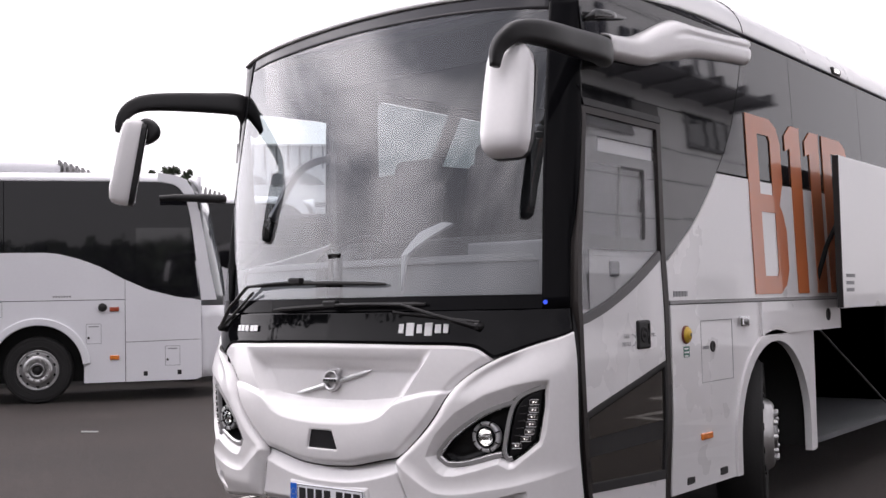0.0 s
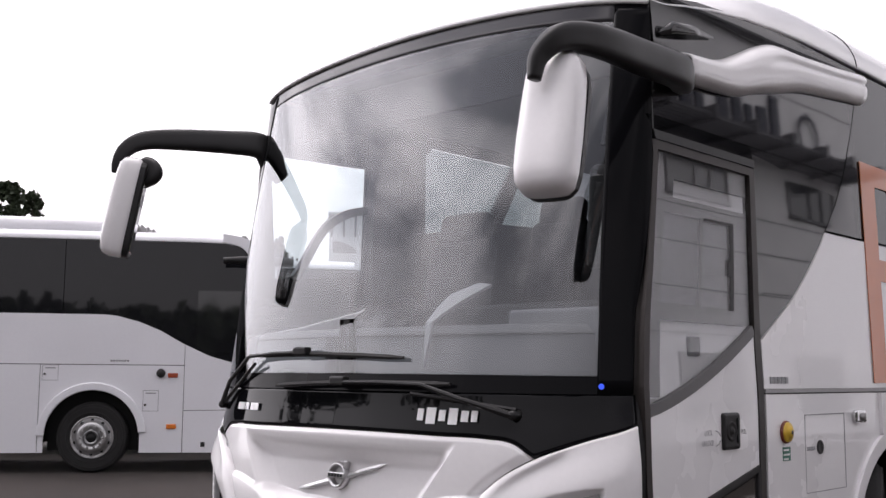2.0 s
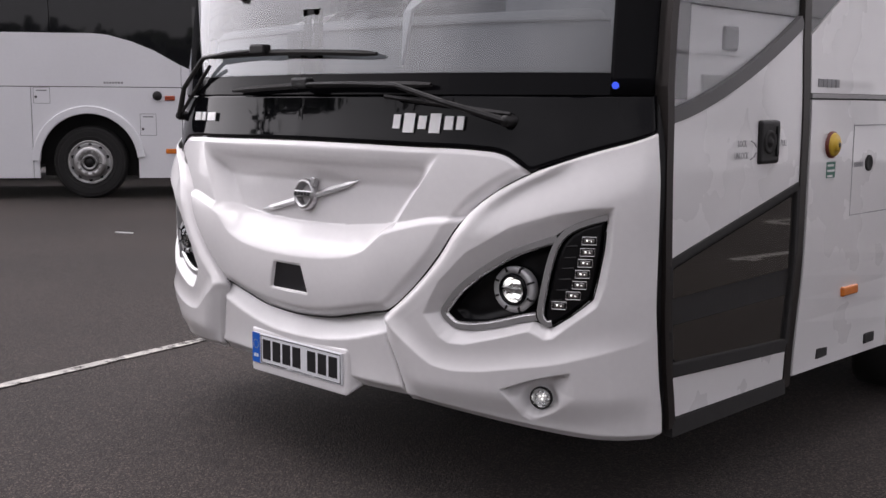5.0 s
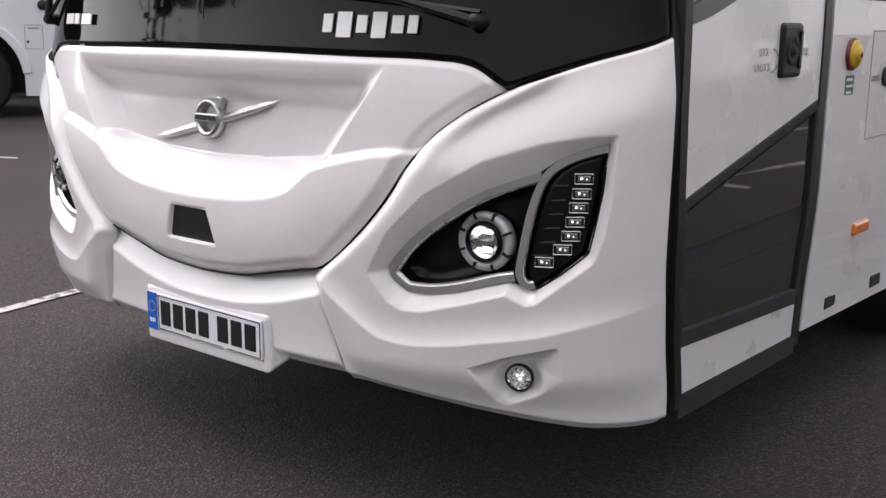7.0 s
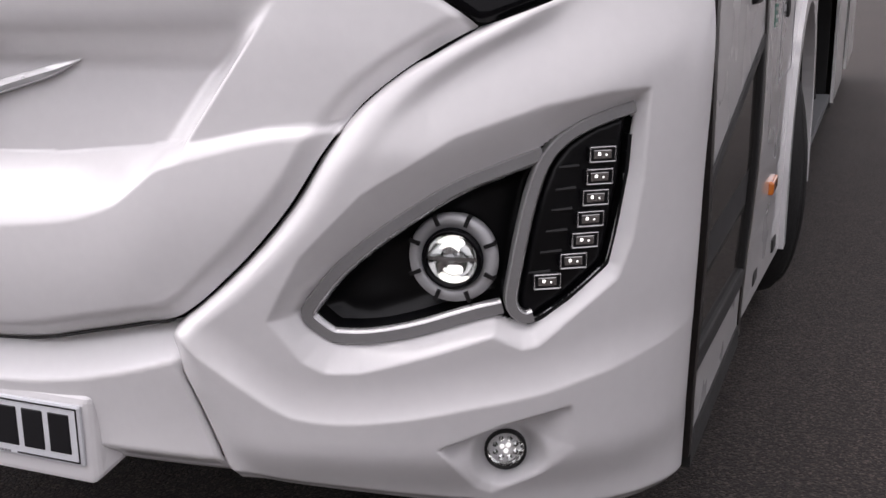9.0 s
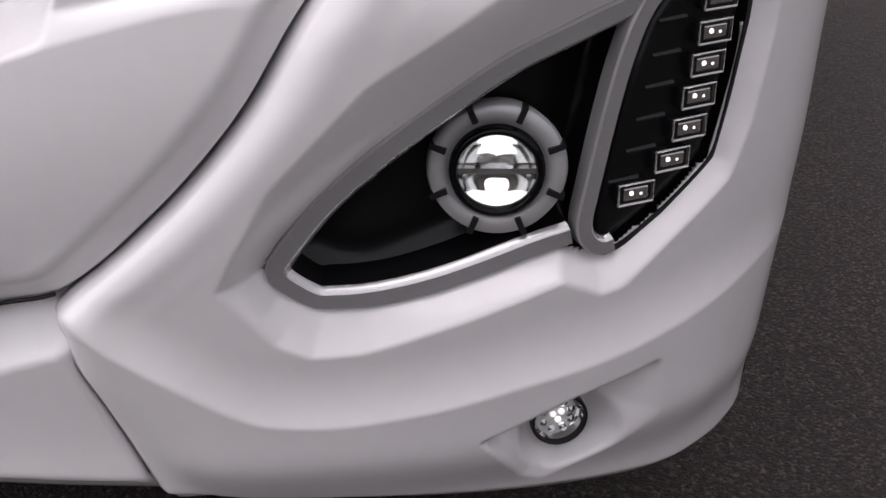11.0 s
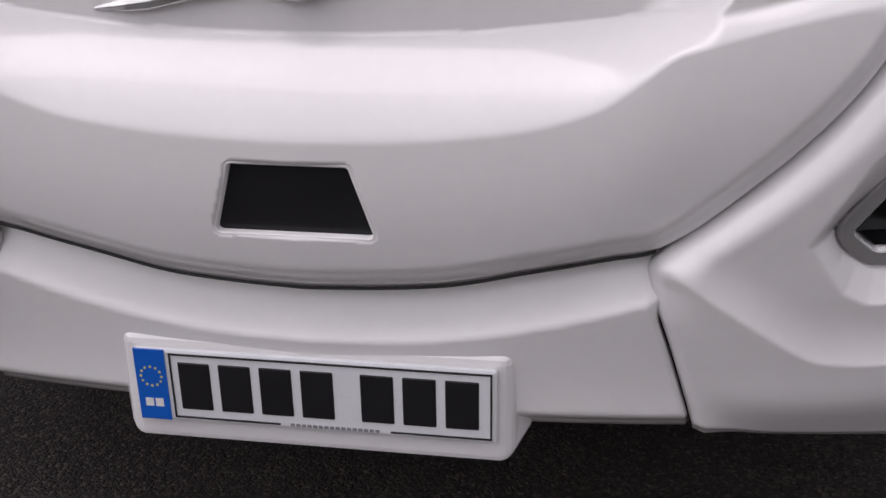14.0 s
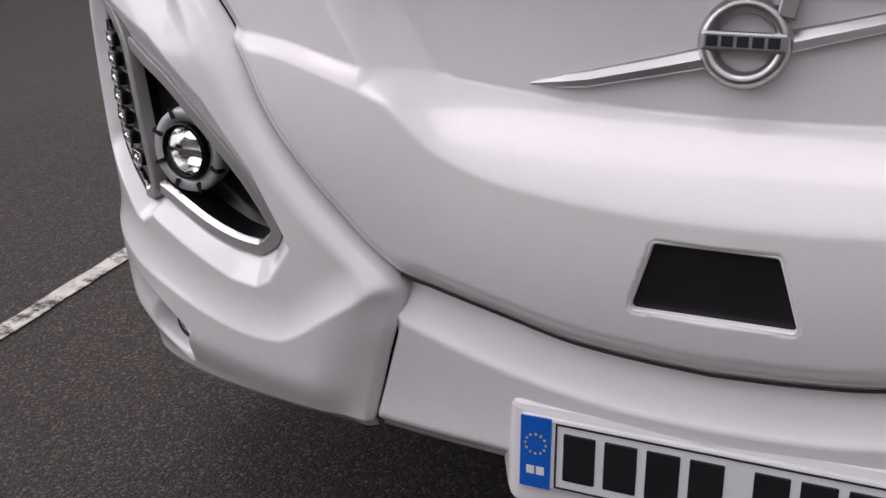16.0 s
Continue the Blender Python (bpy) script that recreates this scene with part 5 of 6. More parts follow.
def grille_hole():
    """The dark tapered opening in the front panel."""
    def q(x, z, o):
        u = math.copysign(float(np.interp(abs(x), PLAN_X, PLAN_S)), x)
        return nose_y(u, z, float(hood_relief(np.array([u]), np.array([z]))[0]) + o)
    bm = bmesh.new()
    rows = [[bm.verts.new(q(x, z, o)) for x, z in grown(d)] for d, o in ((.007, -.004), (.0055, -.0006), (.0035, .0003), (.0015, .0), (0, -.002), (0, -.03))]
    k = len(rows[0])
    for a, b in zip(rows, rows[1:]):
        for i in range(k):
            bm.faces.new((a[i], a[(i + 1) % k], b[(i + 1) % k], b[i]))
    rim = part("opening_rim", bm, WHITE, coach, "white rounded rim of the front opening", True)
    bm = bmesh.new()
    v0 = [bm.verts.new(q(x, z, -.012)) for x, z in grown(.003)]
    v1 = [bm.verts.new(q(x, z, -.022)) for x, z in grown(.003)]
    bm.faces.new(v0)
    bm.faces.new(v1[::-1])
    for i in range(k):
        bm.faces.new((v0[i], v0[(i + 1) % k], v1[(i + 1) % k], v1[i]))
    part("sensor_window", bm, PLATE_BLACK, rim, "black tapered window in the front panel")


grille_hole()


def number_plate():
    bm = bmesh.new()
    v = [bm.verts.new(p) for p in ((-.277, .012, .325), (.277, .012, .325), (.277, .012, .498), (-.277, .012, .498), (-.315, .075, .37), (.315, .075, .37), (.30, .075, .51), (-.30, .075, .51))]
    for f in ((0, 1, 2, 3), (4, 7, 6, 5), (0, 4, 5, 1), (1, 5, 6, 2), (2, 6, 7, 3), (3, 7, 4, 0)):
        bm.faces.new([v[i] for i in f])
    holder = rounded(part("plate_holder", bm, WHITE, coach, "white moulded holder of the number plate"), .014, 3)
    bm = bmesh.new()
    box(bm, -.26, .26, .004, .0125, .365, .481)
    plate = rounded(part("number_plate", bm, PLATE_WHITE, coach, "white number plate with black bars and a blue strip"), .004)
    bm = bmesh.new()
    box(bm, -.259, -.213, .0025, .006, .366, .480)
    part("blue_strip", bm, PLATE_BLUE, plate, "blue strip at the plate's end")
    bm = bmesh.new()
    for i in range(12):
        t = 2 * math.pi * i / 12
        cx, cz = -.236 + .0155 * math.cos(t), .437 + .0155 * math.sin(t)
        box(bm, cx - .0016, cx + .0016, .0018, .004, cz - .0016, cz + .0016)
    part("star_ring", bm, MARK_GOLD, plate)
    bm = bmesh.new()
    for cx in (-.243, -.228):
        box(bm, cx - .006, cx + .006, .0018, .004, .388, .401)
    part("strip_print", bm, LETTER_WHITE, plate)
    bm = bmesh.new()
    for x0, x1, z0, z1 in ((-.207, .253, .473, .4755), (-.207, -.05, .371, .3735), (.11, .253, .371, .3735), (-.207, -.2045, .371, .4755), (.2505, .253, .371, .4755)):
        box(bm, x0, x1, .0025, .006, z0, z1)
    part("plate_border", bm, PLATE_BLACK, plate)
    x = -.195
    for i in range(7):
        if i == 4:
            x += .026
        bm = bmesh.new()
        box(bm, x, x + .047, .0022, .006, .386, .462)
        rounded(part("plate_bar", bm, PLATE_BLACK, plate, "plain black bar" if i == 0 else ""), .006)
        x += .0595
    bm = bmesh.new()
    for i in range(16):
        box(bm, -.035 + i * .0082, -.035 + i * .0082 + .006, .003, .006, .370, .3745)
    part("maker_print", bm, MARK_GREY, plate)


number_plate()


def ribbon(path, width, h, d, sgn, edge=.25):
    """A raised strip along a line of (u, z) on the nose, with bevelled shoulders."""
    p = [np.array(q, float) for q in path]
    rows = []
    for i, q in enumerate(p):
        t = p[min(i + 1, len(p) - 1)] - p[max(i - 1, 0)]
        t = t / np.linalg.norm(t)
        n = np.array([-t[1], t[0]])
        w = width if not callable(width) else width(i / (len(p) - 1))
        row = []
        for k, o in ((-.40, -d), (-.40, h - .003), (-.40 + edge * .3, h), (.5 - edge * 1.1, h)):
            c = q + n * w * k
            row.append(nose(sgn * c[0], c[1], o))
        rows.append(row)
    bm = grid_mesh(np.array(rows))
    return bm


def ribbon_lip(path, width, h, sgn, wide_lip=.007, drop=.010):
    """The inner bevel of such a strip, in paler silver as if catching the sky."""
    p = [np.array(q, float) for q in path]
    rows = []
    for i, q in enumerate(p):
        t = p[min(i + 1, len(p) - 1)] - p[max(i - 1, 0)]
        t = t / np.linalg.norm(t)
        n = np.array([-t[1], t[0]])
        row = []
        for k, o in ((width * .225, h), (width * .225 + wide_lip * .3, h - drop * .12), (width * .225 + wide_lip, h - drop)):
            c = q + n * k
            row.append(nose(sgn * c[0], c[1], o))
        rows.append(row)
    return grid_mesh(np.array(rows))


def ribbon_wall(path, width, h, sgn, wide_lip=.007, drop=.010):
    """The black wall below that bevel, down into the bowl."""
    p = [np.array(q, float) for q in path]
    rows = []
    for i, q in enumerate(p):
        t = p[min(i + 1, len(p) - 1)] - p[max(i - 1, 0)]
        t = t / np.linalg.norm(t)
        c = q + np.array([-t[1], t[0]]) * (width * .225 + wide_lip)
        rows.append([nose(sgn * c[0], c[1], o) for o in (h - drop, h - drop - .025, -.075)])
    return grid_mesh(np.array(rows))


def headlight(sgn):
    """Black bowl, silver surround, round projector and a column of small lamps."""
    base = -.032
    # bowl
    u = np.linspace(.66, 1.24, 90)
    z = np.linspace(.61, 1.03, 66)
    U, Z = np.meshgrid(u, z)
    d = signed(U, Z, LAMP)
    O = base - .012 - .028 * smooth(.0, .05, -d)
    column = U - np.interp(Z, [.66, .705, .75, .81, .875, .922, .953, .976, 1.0], [1.03, 1.026, 1.034, 1.046, 1.062, 1.08, 1.105, 1.142, 1.22])
    O = O + (-.022 + .018 * smooth(.002, .014, -d) - O) * smooth(0, .02, column)
    O += .008 * np.exp(-(((U - .80) * .9 + (Z - .69) * .5) / .05) ** 2) * np.exp(-((Z - .70 + (U - .83) * -.35) / .03) ** 2)
    P = nose(sgn * U, Z, O)
    bm = bmesh.new()
    idx = {}
    for i in range(len(z) - 1):
        for j in range(len(u) - 1):
            if d[i:i + 2, j:j + 2].max() < .012:
                vs = []
                for a, b in ((i, j), (i, j + 1), (i + 1, j + 1), (i + 1, j)):
                    if (a, b) not in idx:
                        idx[a, b] = bm.verts.new(P[a, b])
                    vs.append(idx[a, b])
                bm.faces.new(vs)
    lamp = part("headlight", bm, LAMP_BLACK, coach, "black headlight bowl with silver surround", True)
    # surround
    loop = spline([(1.012, 0.695), (.965, 0.685), (.87, 0.658), (.80, 0.645), (.752, 0.6435), (.732, 0.647), (.705, 0.668), (.6985, 0.68), (.704, 0.695), (.752, 0.754), (.81, 0.804), (.876, 0.85), (.946, 0.891), (1.02, 0.92), (1.078, 0.94)], 6)
    bm = ribbon(loop[::-1], lambda t: .031, .003, .012, sgn)
    sur = solid(part("lamp_surround", bm, SILVER, lamp, "silver painted surround"), .002)
    part("surround_lip", ribbon_lip(loop[::-1], .031, .003, sgn), SILVER_PALE, sur, "inner bevel in paler silver that stands in for sky gleam", True)
    part("surround_wall", ribbon_wall(loop[::-1], .031, .003, sgn), LAMP_BLACK, sur, "", True)
    col = spline([(1.224, 1.008), (1.185, 0.997), (1.142, 0.981), (1.105, 0.958), (1.08, 0.927), (1.062, 0.88), (1.046, 0.815), (1.034, 0.755), (1.026, 0.71), (1.032, 0.687), (1.047, 0.677), (1.060, 0.679)], 6)
    bm = ribbon(col, .027, .010, .014, sgn)
    div = solid(part("lamp_divider", bm, SILVER, lamp, "silver curved divider"), .002)
    part("divider_wall", ribbon_wall(col, .027, .010, sgn, .005, .008), LAMP_BLACK, div, "", True)
    part("divider_lip", ribbon_lip(col, .027, .010, sgn, .005, .008), SILVER_PALE, div, "", True)
    edge = spline([(1.050, 0.667), (1.075, 0.675), (1.12, 0.704), (1.165, 0.738), (1.188, 0.76), (1.198, 0.793), (1.206, 0.833), (1.216, 0.893), (1.219, 0.933), (1.220, 0.965)], 5)
    rim = solid(part("lamp_rim", ribbon(edge, .012, .004, .03, sgn), LAMP_BLACK, lamp, "black edge of the lamp column"), .002)
    # projector
    c = nose(sgn * .939, .773, base + .001)
    yaw = math.degrees(math.atan2(plan_y(.94) - plan_y(.92), plan_x(.94) - plan_x(.92))) * sgn * .3
    at = pose(*c, 0, 0, yaw)
    bm = bmesh.new()
    lathe(bm, [(.03, .066), (-.004, .074), (-.016, .070), (-.010, .050), (.01, .046)], 56, "y")
    ring = part("lamp_ring", bm, RING_GREY, lamp, "silver ring round the projector", True)
    ring.matrix_local = at
    for k in range(8):
        bm = bmesh.new()
        box(bm, .057, .0755, -.018, .0, -.0032, .0032, Matrix.Rotation(2 * math.pi * (k + .5) / 8, 4, "Y"))
        part("ring_notch", bm, BLACK_TRIM, ring)
    bm = bmesh.new()
    lathe(bm, [(.0, .052), (-.020, .049), (-.024, .043), (-.012, .041)], 40, "y")
    o = part("lens_bezel", bm, BLACK_GLOSS, ring, "", True)
    bm = bmesh.new()
    lathe(bm, [(-.008, .042), (.012, .036), (.026, .018), (.03, 0)], 32, "y")
    o = part("lamp_reflector", bm, REFLECTOR, ring, "", True)
    bm = bmesh.new()
    lathe(bm, [(-.010, .0425), (-.024, .036), (-.033, .022), (-.036, 0)], 32, "y")
    o = part("lens", bm, CLEAR, ring, "clear projector lens", True)
    o.visible_shadow = False
    bm = bmesh.new()
    box(bm, -.016, .016, -.002, .012, .016, .028)
    rounded(part("led_chip", bm, LED, ring, "lit white light source"), .006)
    bm = bmesh.new()
    box(bm, -.013, .013, -.002, .012, -.030, -.016)
    rounded(part("led_chip", bm, LED, ring), .006)
    bm = bmesh.new()
    box(bm, -.041, .041, -.012, .004, -.004, .002)
    part("lens_bar", bm, CHROME, ring)
    # column of small lamps
    places = ((1.173, .935), (1.169, .900), (1.163, .867), (1.155, .833), (1.146, .799), (1.127, .766), (1.084, .734))
    for q in places:
        c = nose(sgn * q[0], q[1] + .002, .002)
        yw = math.degrees(math.atan2(plan_y(q[0] + .01) - plan_y(q[0] - .01), plan_x(q[0] + .01) - plan_x(q[0] - .01))) * sgn
        m = pose(*c, 0, 0, yw)
        bm = bmesh.new()
        box(bm, -.0225, .0225, -.006, .012, -.0125, .0125)
        f = rounded(part("small_lamp", bm, LAMP_BLACK, lamp, "small framed daytime lamp"), .004)
        f.matrix_local = m
        bm = bmesh.new()
        e = [(-.0215, -.0115), (.0215, -.0115), (.0215, .0115), (-.0215, .0115)]
        tube(bm, [Vector((e[i % 4][0], -.007, e[i % 4][1])) for i in range(5)], .0014, 6)
        part("lamp_frame", bm, SILVER_PALE, f, "thin silver frame")
        bm = bmesh.new()
        box(bm, -.0155, .0155, -.0072, -.002, -.0075, .0075)
        g = rounded(part("lamp_face", bm, REFLECTOR_DARK, f), .002)
        bm = bmesh.new()
        lathe(bm, [(-.0086, .0), (-.0086, .0020), (-.0070, .0028)], 12, "y", (-.006, 0, .001))
        part("lamp_point", bm, LED, f)
        bm = bmesh.new()
        lathe(bm, [(-.0080, .0), (-.0080, .0012), (-.0070, .0018)], 10, "y", (.006, 0, -.001))
        part("lamp_point", bm, LED_DIM, f)
    # ribs between the small lamps
    for q in places[:-1]:
        bm = bmesh.new()
        a = [nose_y(sgn * (q[0] - .035), q[1] - .016, -.003), nose_y(sgn * (q[0] - .070 + .02 * (q[1] - .8)), q[1] - .018, -.005)]
        tube(bm, a, [.004, .003], 6)
        part("lamp_rib", bm, BLACK_TRIM, lamp)


REFLECTOR_DARK = material("small_lamp_face", (0.50, 0.49, 0.48), 0.15, metal=0.9, vary=0.2, scale=60)
for sg in (1, -1):
    headlight(sg)


def fog_lamp(sgn):
    q = (1.010, .430)
    c = nose(sgn * q[0], q[1], -.014)
    yw = math.degrees(math.atan2(plan_y(q[0] + .01) - plan_y(q[0] - .01), plan_x(q[0] + .01) - plan_x(q[0] - .01))) * sgn * .8
    m = pose(*c, 0, 0, yw)
    bm = bmesh.new()
    lathe(bm, [(.03, .036), (-.008, .036), (-.012, .034), (-.010, .0315), (.0, .031)], 36, "y")
    f = part("fog_lamp", bm, BLACK_TRIM, coach, "small round fog lamp with a clear lens", True)
    f.matrix_local = m
    bm = bmesh.new()
    lathe(bm, [(-.004, .031), (.010, .022), (.014, .01), (.014, 0)], 28, "y")
    part("fog_reflector", bm, REFLECTOR, f, "", True)
    for k in range(8):
        a = 2 * math.pi * (k + .5) / 8
        bm = bmesh.new()
        lathe(bm, [(.010, .0105), (.0, .0055), (-.003, .0)], 5, "y", (.0185 * math.cos(a), 0, .0185 * math.sin(a)))
        part("fog_facet", bm, REFLECTOR, f)
    # glowing cones stand in for the bright star glint of the reflector
    for x, z in ((-.006, .003), (.005, .005), (.001, -.006)):
        bm = bmesh.new()
        lathe(bm, [(.008, .0055), (-.001, .0035), (-.004, 0)], 6, "y", (x, 0, z))
        part("fog_facet", bm, LED_DIM, f, "glowing point standing in for the fog lamp's glint")
    bm = bmesh.new()
    lathe(bm, [(-.006, .0305), (-.014, .024), (-.018, .012), (-.019, 0)], 28, "y")
    o = part("fog_lens", bm, CLEAR, f, "", True)
    o.visible_shadow = False


for sg in (1, -1):
    fog_lamp(sg)


def wheel(parent, at, front):
    """Tyre, alloy rim with hand holes, nuts and hub, facing along local x; a front wheel's disc stands out, a rear one's lies deep."""
    bm = bmesh.new()
    lathe(bm, [(-.14, .30), (-.15, .40), (-.145, .46), (-.12, .49), (-.05, .5), (.05, .5), (.12, .49), (.145, .46), (.15, .40), (.14, .33), (.125, .295)], 56)
    ty = part("tyre", bm, TYRE, parent, "black coach tyre", True)
    ty.matrix_local = at
    bm = bmesh.new()
    for r in (.345, .42, .455):
        lathe(bm, [(.140, r), (.152, r + .004), (.152, r + .010), (.140, r + .014)], 56)
    part("sidewall_ring", bm, RUBBER, ty, "", True)
    disc = [(.125, .250), (.172, .226), (.200, .206), (.208, .188), (.208, .118), (.18, .112)] if front else [(.09, .262), (.078, .235), (.075, .19), (.085, .165), (.10, .155), (.102, .115), (.085, .112)]
    face, hole = (.208, .240) if front else (.10, .215)
    bm = bmesh.new()
    lathe(bm, [(.125, .300), (.142, .298), (.140, .284), (.11, .272)] + disc, 56)
    part("rim", bm, STEEL, ty, "polished alloy rim", True)
    bm = bmesh.new()
    lathe(bm, [(face - .04, .114), (face + .015, .11), (face + .02, .10), (face + .02, .075), (face - .005, .07), (face - .005, 0)], 40)
    part("hub", bm, NUT, ty, "", True)
    bm = bmesh.new()
    lathe(bm, [(face - .004, .072), (face, .07), (face, 0)], 32)
    part("hub_cap", bm, BLACK_TRIM, ty, "", True)
    for k in range(10):
        t = 2 * math.pi * k / 10
        r = .150 if front else .137
        bm = bmesh.new()
        lathe(bm, [(face - .005, .018), (face + .018, .017), (face + .028, .011), (face + .028, 0)], 10, at=(0, r * math.cos(t), r * math.sin(t)))
        part("wheel_nut", bm, STEEL, ty)
        t += math.pi / 10
        bm = bmesh.new()
        top = .154 if front else .0805
        lathe(bm, [(top - .03, .024), (top, .023), (top, 0)], 14, at=(0, hole * math.cos(t), hole * math.sin(t)))
        part("hand_hole", bm, UNDER, ty)
    return ty


for y in (WHEEL_Y, WHEEL_Y2):
    wheel(coach, pose(1.03, y, .5, 0, 0, 20 if y < 5 else 0), y < 5)
    wheel(coach, pose(-1.09, y, .5, 0, 0, 180), y < 5)


# ---- inside the coach ----
def cabin():
    u = np.linspace(-1.28, 1.28, 41)
    rows = []
    for o, z in ((-.07, 1.36), (-.085, 1.46), (-.10, 1.60), (-.115, 1.635)):
        w = (z - GLASS_LOW) / (GLASS_HIGH + .05 - GLASS_LOW)
        q = screen(u, np.full_like(u, max(w, 0)), o)
        q[:, 0] *= .97
        q[:, 2] = z
        rows.append(q)
    for dy, z in ((.05, 1.645), (.25, 1.63), (.40, 1.58), (.42, 1.2)):
        q = rows[3].copy()
        q[:, 1] = q[:, 1] * .6 + .16 + dy
        q[:, 2] = z
        rows.append(q)
    solid(part("dashboard", grid_mesh(np.array(rows)), DASH, coach, "dark grey dashboard close behind the windscreen", True), .012)
    bm = bmesh.new()
    tube(bm, [(float(x), float(y) - .006, 1.602) for x, y in zip(rows[2][::4, 0], rows[2][::4, 1])], .006, 6)
    part("dash_seam", bm, DARK_IN, coach)
    bm = bmesh.new()
    box(bm, .62, 1.10, .42, .46, 1.50, 1.705)
    rounded(part("door_rail", bm, GREY_IN, coach, "grey screen beside the entrance"), .015, 3)
    # pale curved screen edge by the entrance
    bm = bmesh.new()
    pts = [(.403, .150, 1.47), (.390, .172, 1.648), (.431, .172, 1.653), (.398, .235, 1.715), (.443, .220, 1.689), (.410, .300, 1.772), (.478, .300, 1.745), (.478, .400, 1.824), (.549, .400, 1.815)]
    v = [bm.verts.new(p) for p in pts]
    for f in ((0, 1, 2), (1, 3, 4, 2), (3, 5, 6, 4), (5, 7, 8, 6)):
        bm.faces.new([v[i] for i in f])
    solid(part("grab_rail", bm, LIGHT_IN, coach, "pale blade-shaped grab rail by the entrance"), .012)
    bm = bmesh.new()
    box(bm, -1.15, .95, 1.22, 1.28, 1.40, 1.80)
    rounded(part("cabin_bulkhead", bm, DARK_IN, coach, "dark panel behind the driver"), .02, 3)
    # steering wheel
    bm = bmesh.new()
    n, k = 36, 8
    rings = []
    for i in range(n):
        t = 2 * math.pi * i / n
        ring = []
        for j in range(k):
            s = 2 * math.pi * j / k
            r = .23 + .017 * math.cos(s)
            ring.append(bm.verts.new((r * math.cos(t), r * math.sin(t), .017 * math.sin(s))))
        rings.append(ring)
    for i in range(n):
        p, q = rings[i], rings[(i + 1) % n]
        for j in range(k):
            bm.faces.new((p[j], p[(j + 1) % k], q[(j + 1) % k], q[j]))
    w = part("steering_wheel", bm, RUBBER, coach, "black steering wheel", True)
    w.matrix_local = pose(-.68, .92, 1.70, 35, 0, 0)
    bm = bmesh.new()
    box(bm, -.22, .22, -.03, .03, -.02, .01)
    box(bm, -.07, .07, -.07, .07, -.05, .02)
    rounded(part("wheel_boss", bm, DARK_IN, w), .01)
    # two upright devices behind the glass
    for x, z1, wd in ((-.115, 1.60, .075), (-.015, 1.672, .085)):
        y = glass_y(x, 1.55) + .02
        bm = bmesh.new()
        if wd > .08:
            for a in ((x - wd / 2, x - wd / 2 + .025, 1.44, z1), (x + wd / 2 - .025, x + wd / 2, 1.44, z1), (x - wd / 2, x + wd / 2, z1 - .03, z1), (x - wd / 2, x + wd / 2, 1.44, 1.545)):
                box(bm, a[0], a[1], y, y + .02, a[2], a[3])
        else:
            box(bm, x - wd / 2, x + wd / 2, y, y + .02, 1.44, z1)
        part("dash_device", bm, RUBBER, coach, "dark upright holder behind the windscreen")
    bm = bmesh.new()
    lathe(bm, [(-.03, .10), (.02, .098), (.05, .08), (.07, .05), (.075, 0)], 28, "z", (.72, .42, 1.40))
    part("dash_pod", bm, RUBBER, coach, "", True)
    bm = bmesh.new()
    c = screen(np.array([1.205]), np.array([.018]), .002)[0]
    lathe(bm, [(-.002, .0), (-.002, .010), (.003, .011)], 16, "y")
    bmesh.ops.rotate(bm, verts=bm.verts, cent=(0, 0, 0), matrix=Matrix.Rotation(radians(40), 3, "Z"))
    bmesh.ops.translate(bm, verts=bm.verts, vec=Vector(c.tolist()))
    part("blue_indicator", bm, BLUE_LED, coach, "small blue light inside the windscreen corner")
    # inner mirror hung by the corner post
    bm = bmesh.new()
    tube(bm, [(1.08, .60, 2.62), (1.04, .56, 2.50), (1.02, .55, 2.36)], [.016, .018, .02], 8)
    m = part("inner_mirror_stem", bm, RUBBER, coach, "black inside mirror on a stem")
    bm = bmesh.new()
    box(bm, -.045, .045, -.03, .03, -.24, .18)
    q = rounded(part("inner_mirror", bm, RUBBER, m), .028, 4)
    q.matrix_local = pose(1.005, .53, 2.10, 0, 3, 20)
    bm = bmesh.new()
    tube(bm, spline([(1.13, .55, 2.3), (1.15, .56, 2.0), (1.14, .55, 1.7), (1.10, .56, 1.5)], 5), .006, 6)
    part("cable", bm, LIGHT_IN, coach, "thin pale cable down the corner post")
    bm = bmesh.new()
    lathe(bm, [(0, .055), (-.012, .05), (-.018, .02), (-.018, 0)], 20, "z", (-.94, 1.25, 2.945))
    part("ceiling_lamp", bm, LED_DIM, coach, "small lit ceiling lamp")
    # posts and luggage racks in the saloon
    bm = bmesh.new()
    for s in (-1, 1):
        box(bm, s * .62, s * 1.15, 4.2, 12.0, 2.62, 2.86)
    part("luggage_rack", bm, GREY_IN, coach, "grey overhead luggage racks")
    bm = bmesh.new()
    box(bm, -1.2, -1.14, 1.30, 1.74, 1.5, 3.0)
    part("door_post", bm, DARK_IN, coach)
    side_panel("side_lining", [(1.76, 1.42), (4.9, 1.42), (4.9, 2.50), (3.4, 2.48), (2.4, 2.44), (1.76, 2.30)], -1, DARK_IN, coach, .02, -.05, "dark lining below the offside windows")
    bm = bmesh.new()
    box(bm, -1.15, 1.15, .78, .80, 2.72, 2.98)
    rounded(part("sun_blind", bm, DARK_IN, coach, "dark roller blind at the top of the windscreen"), .008)


cabin()


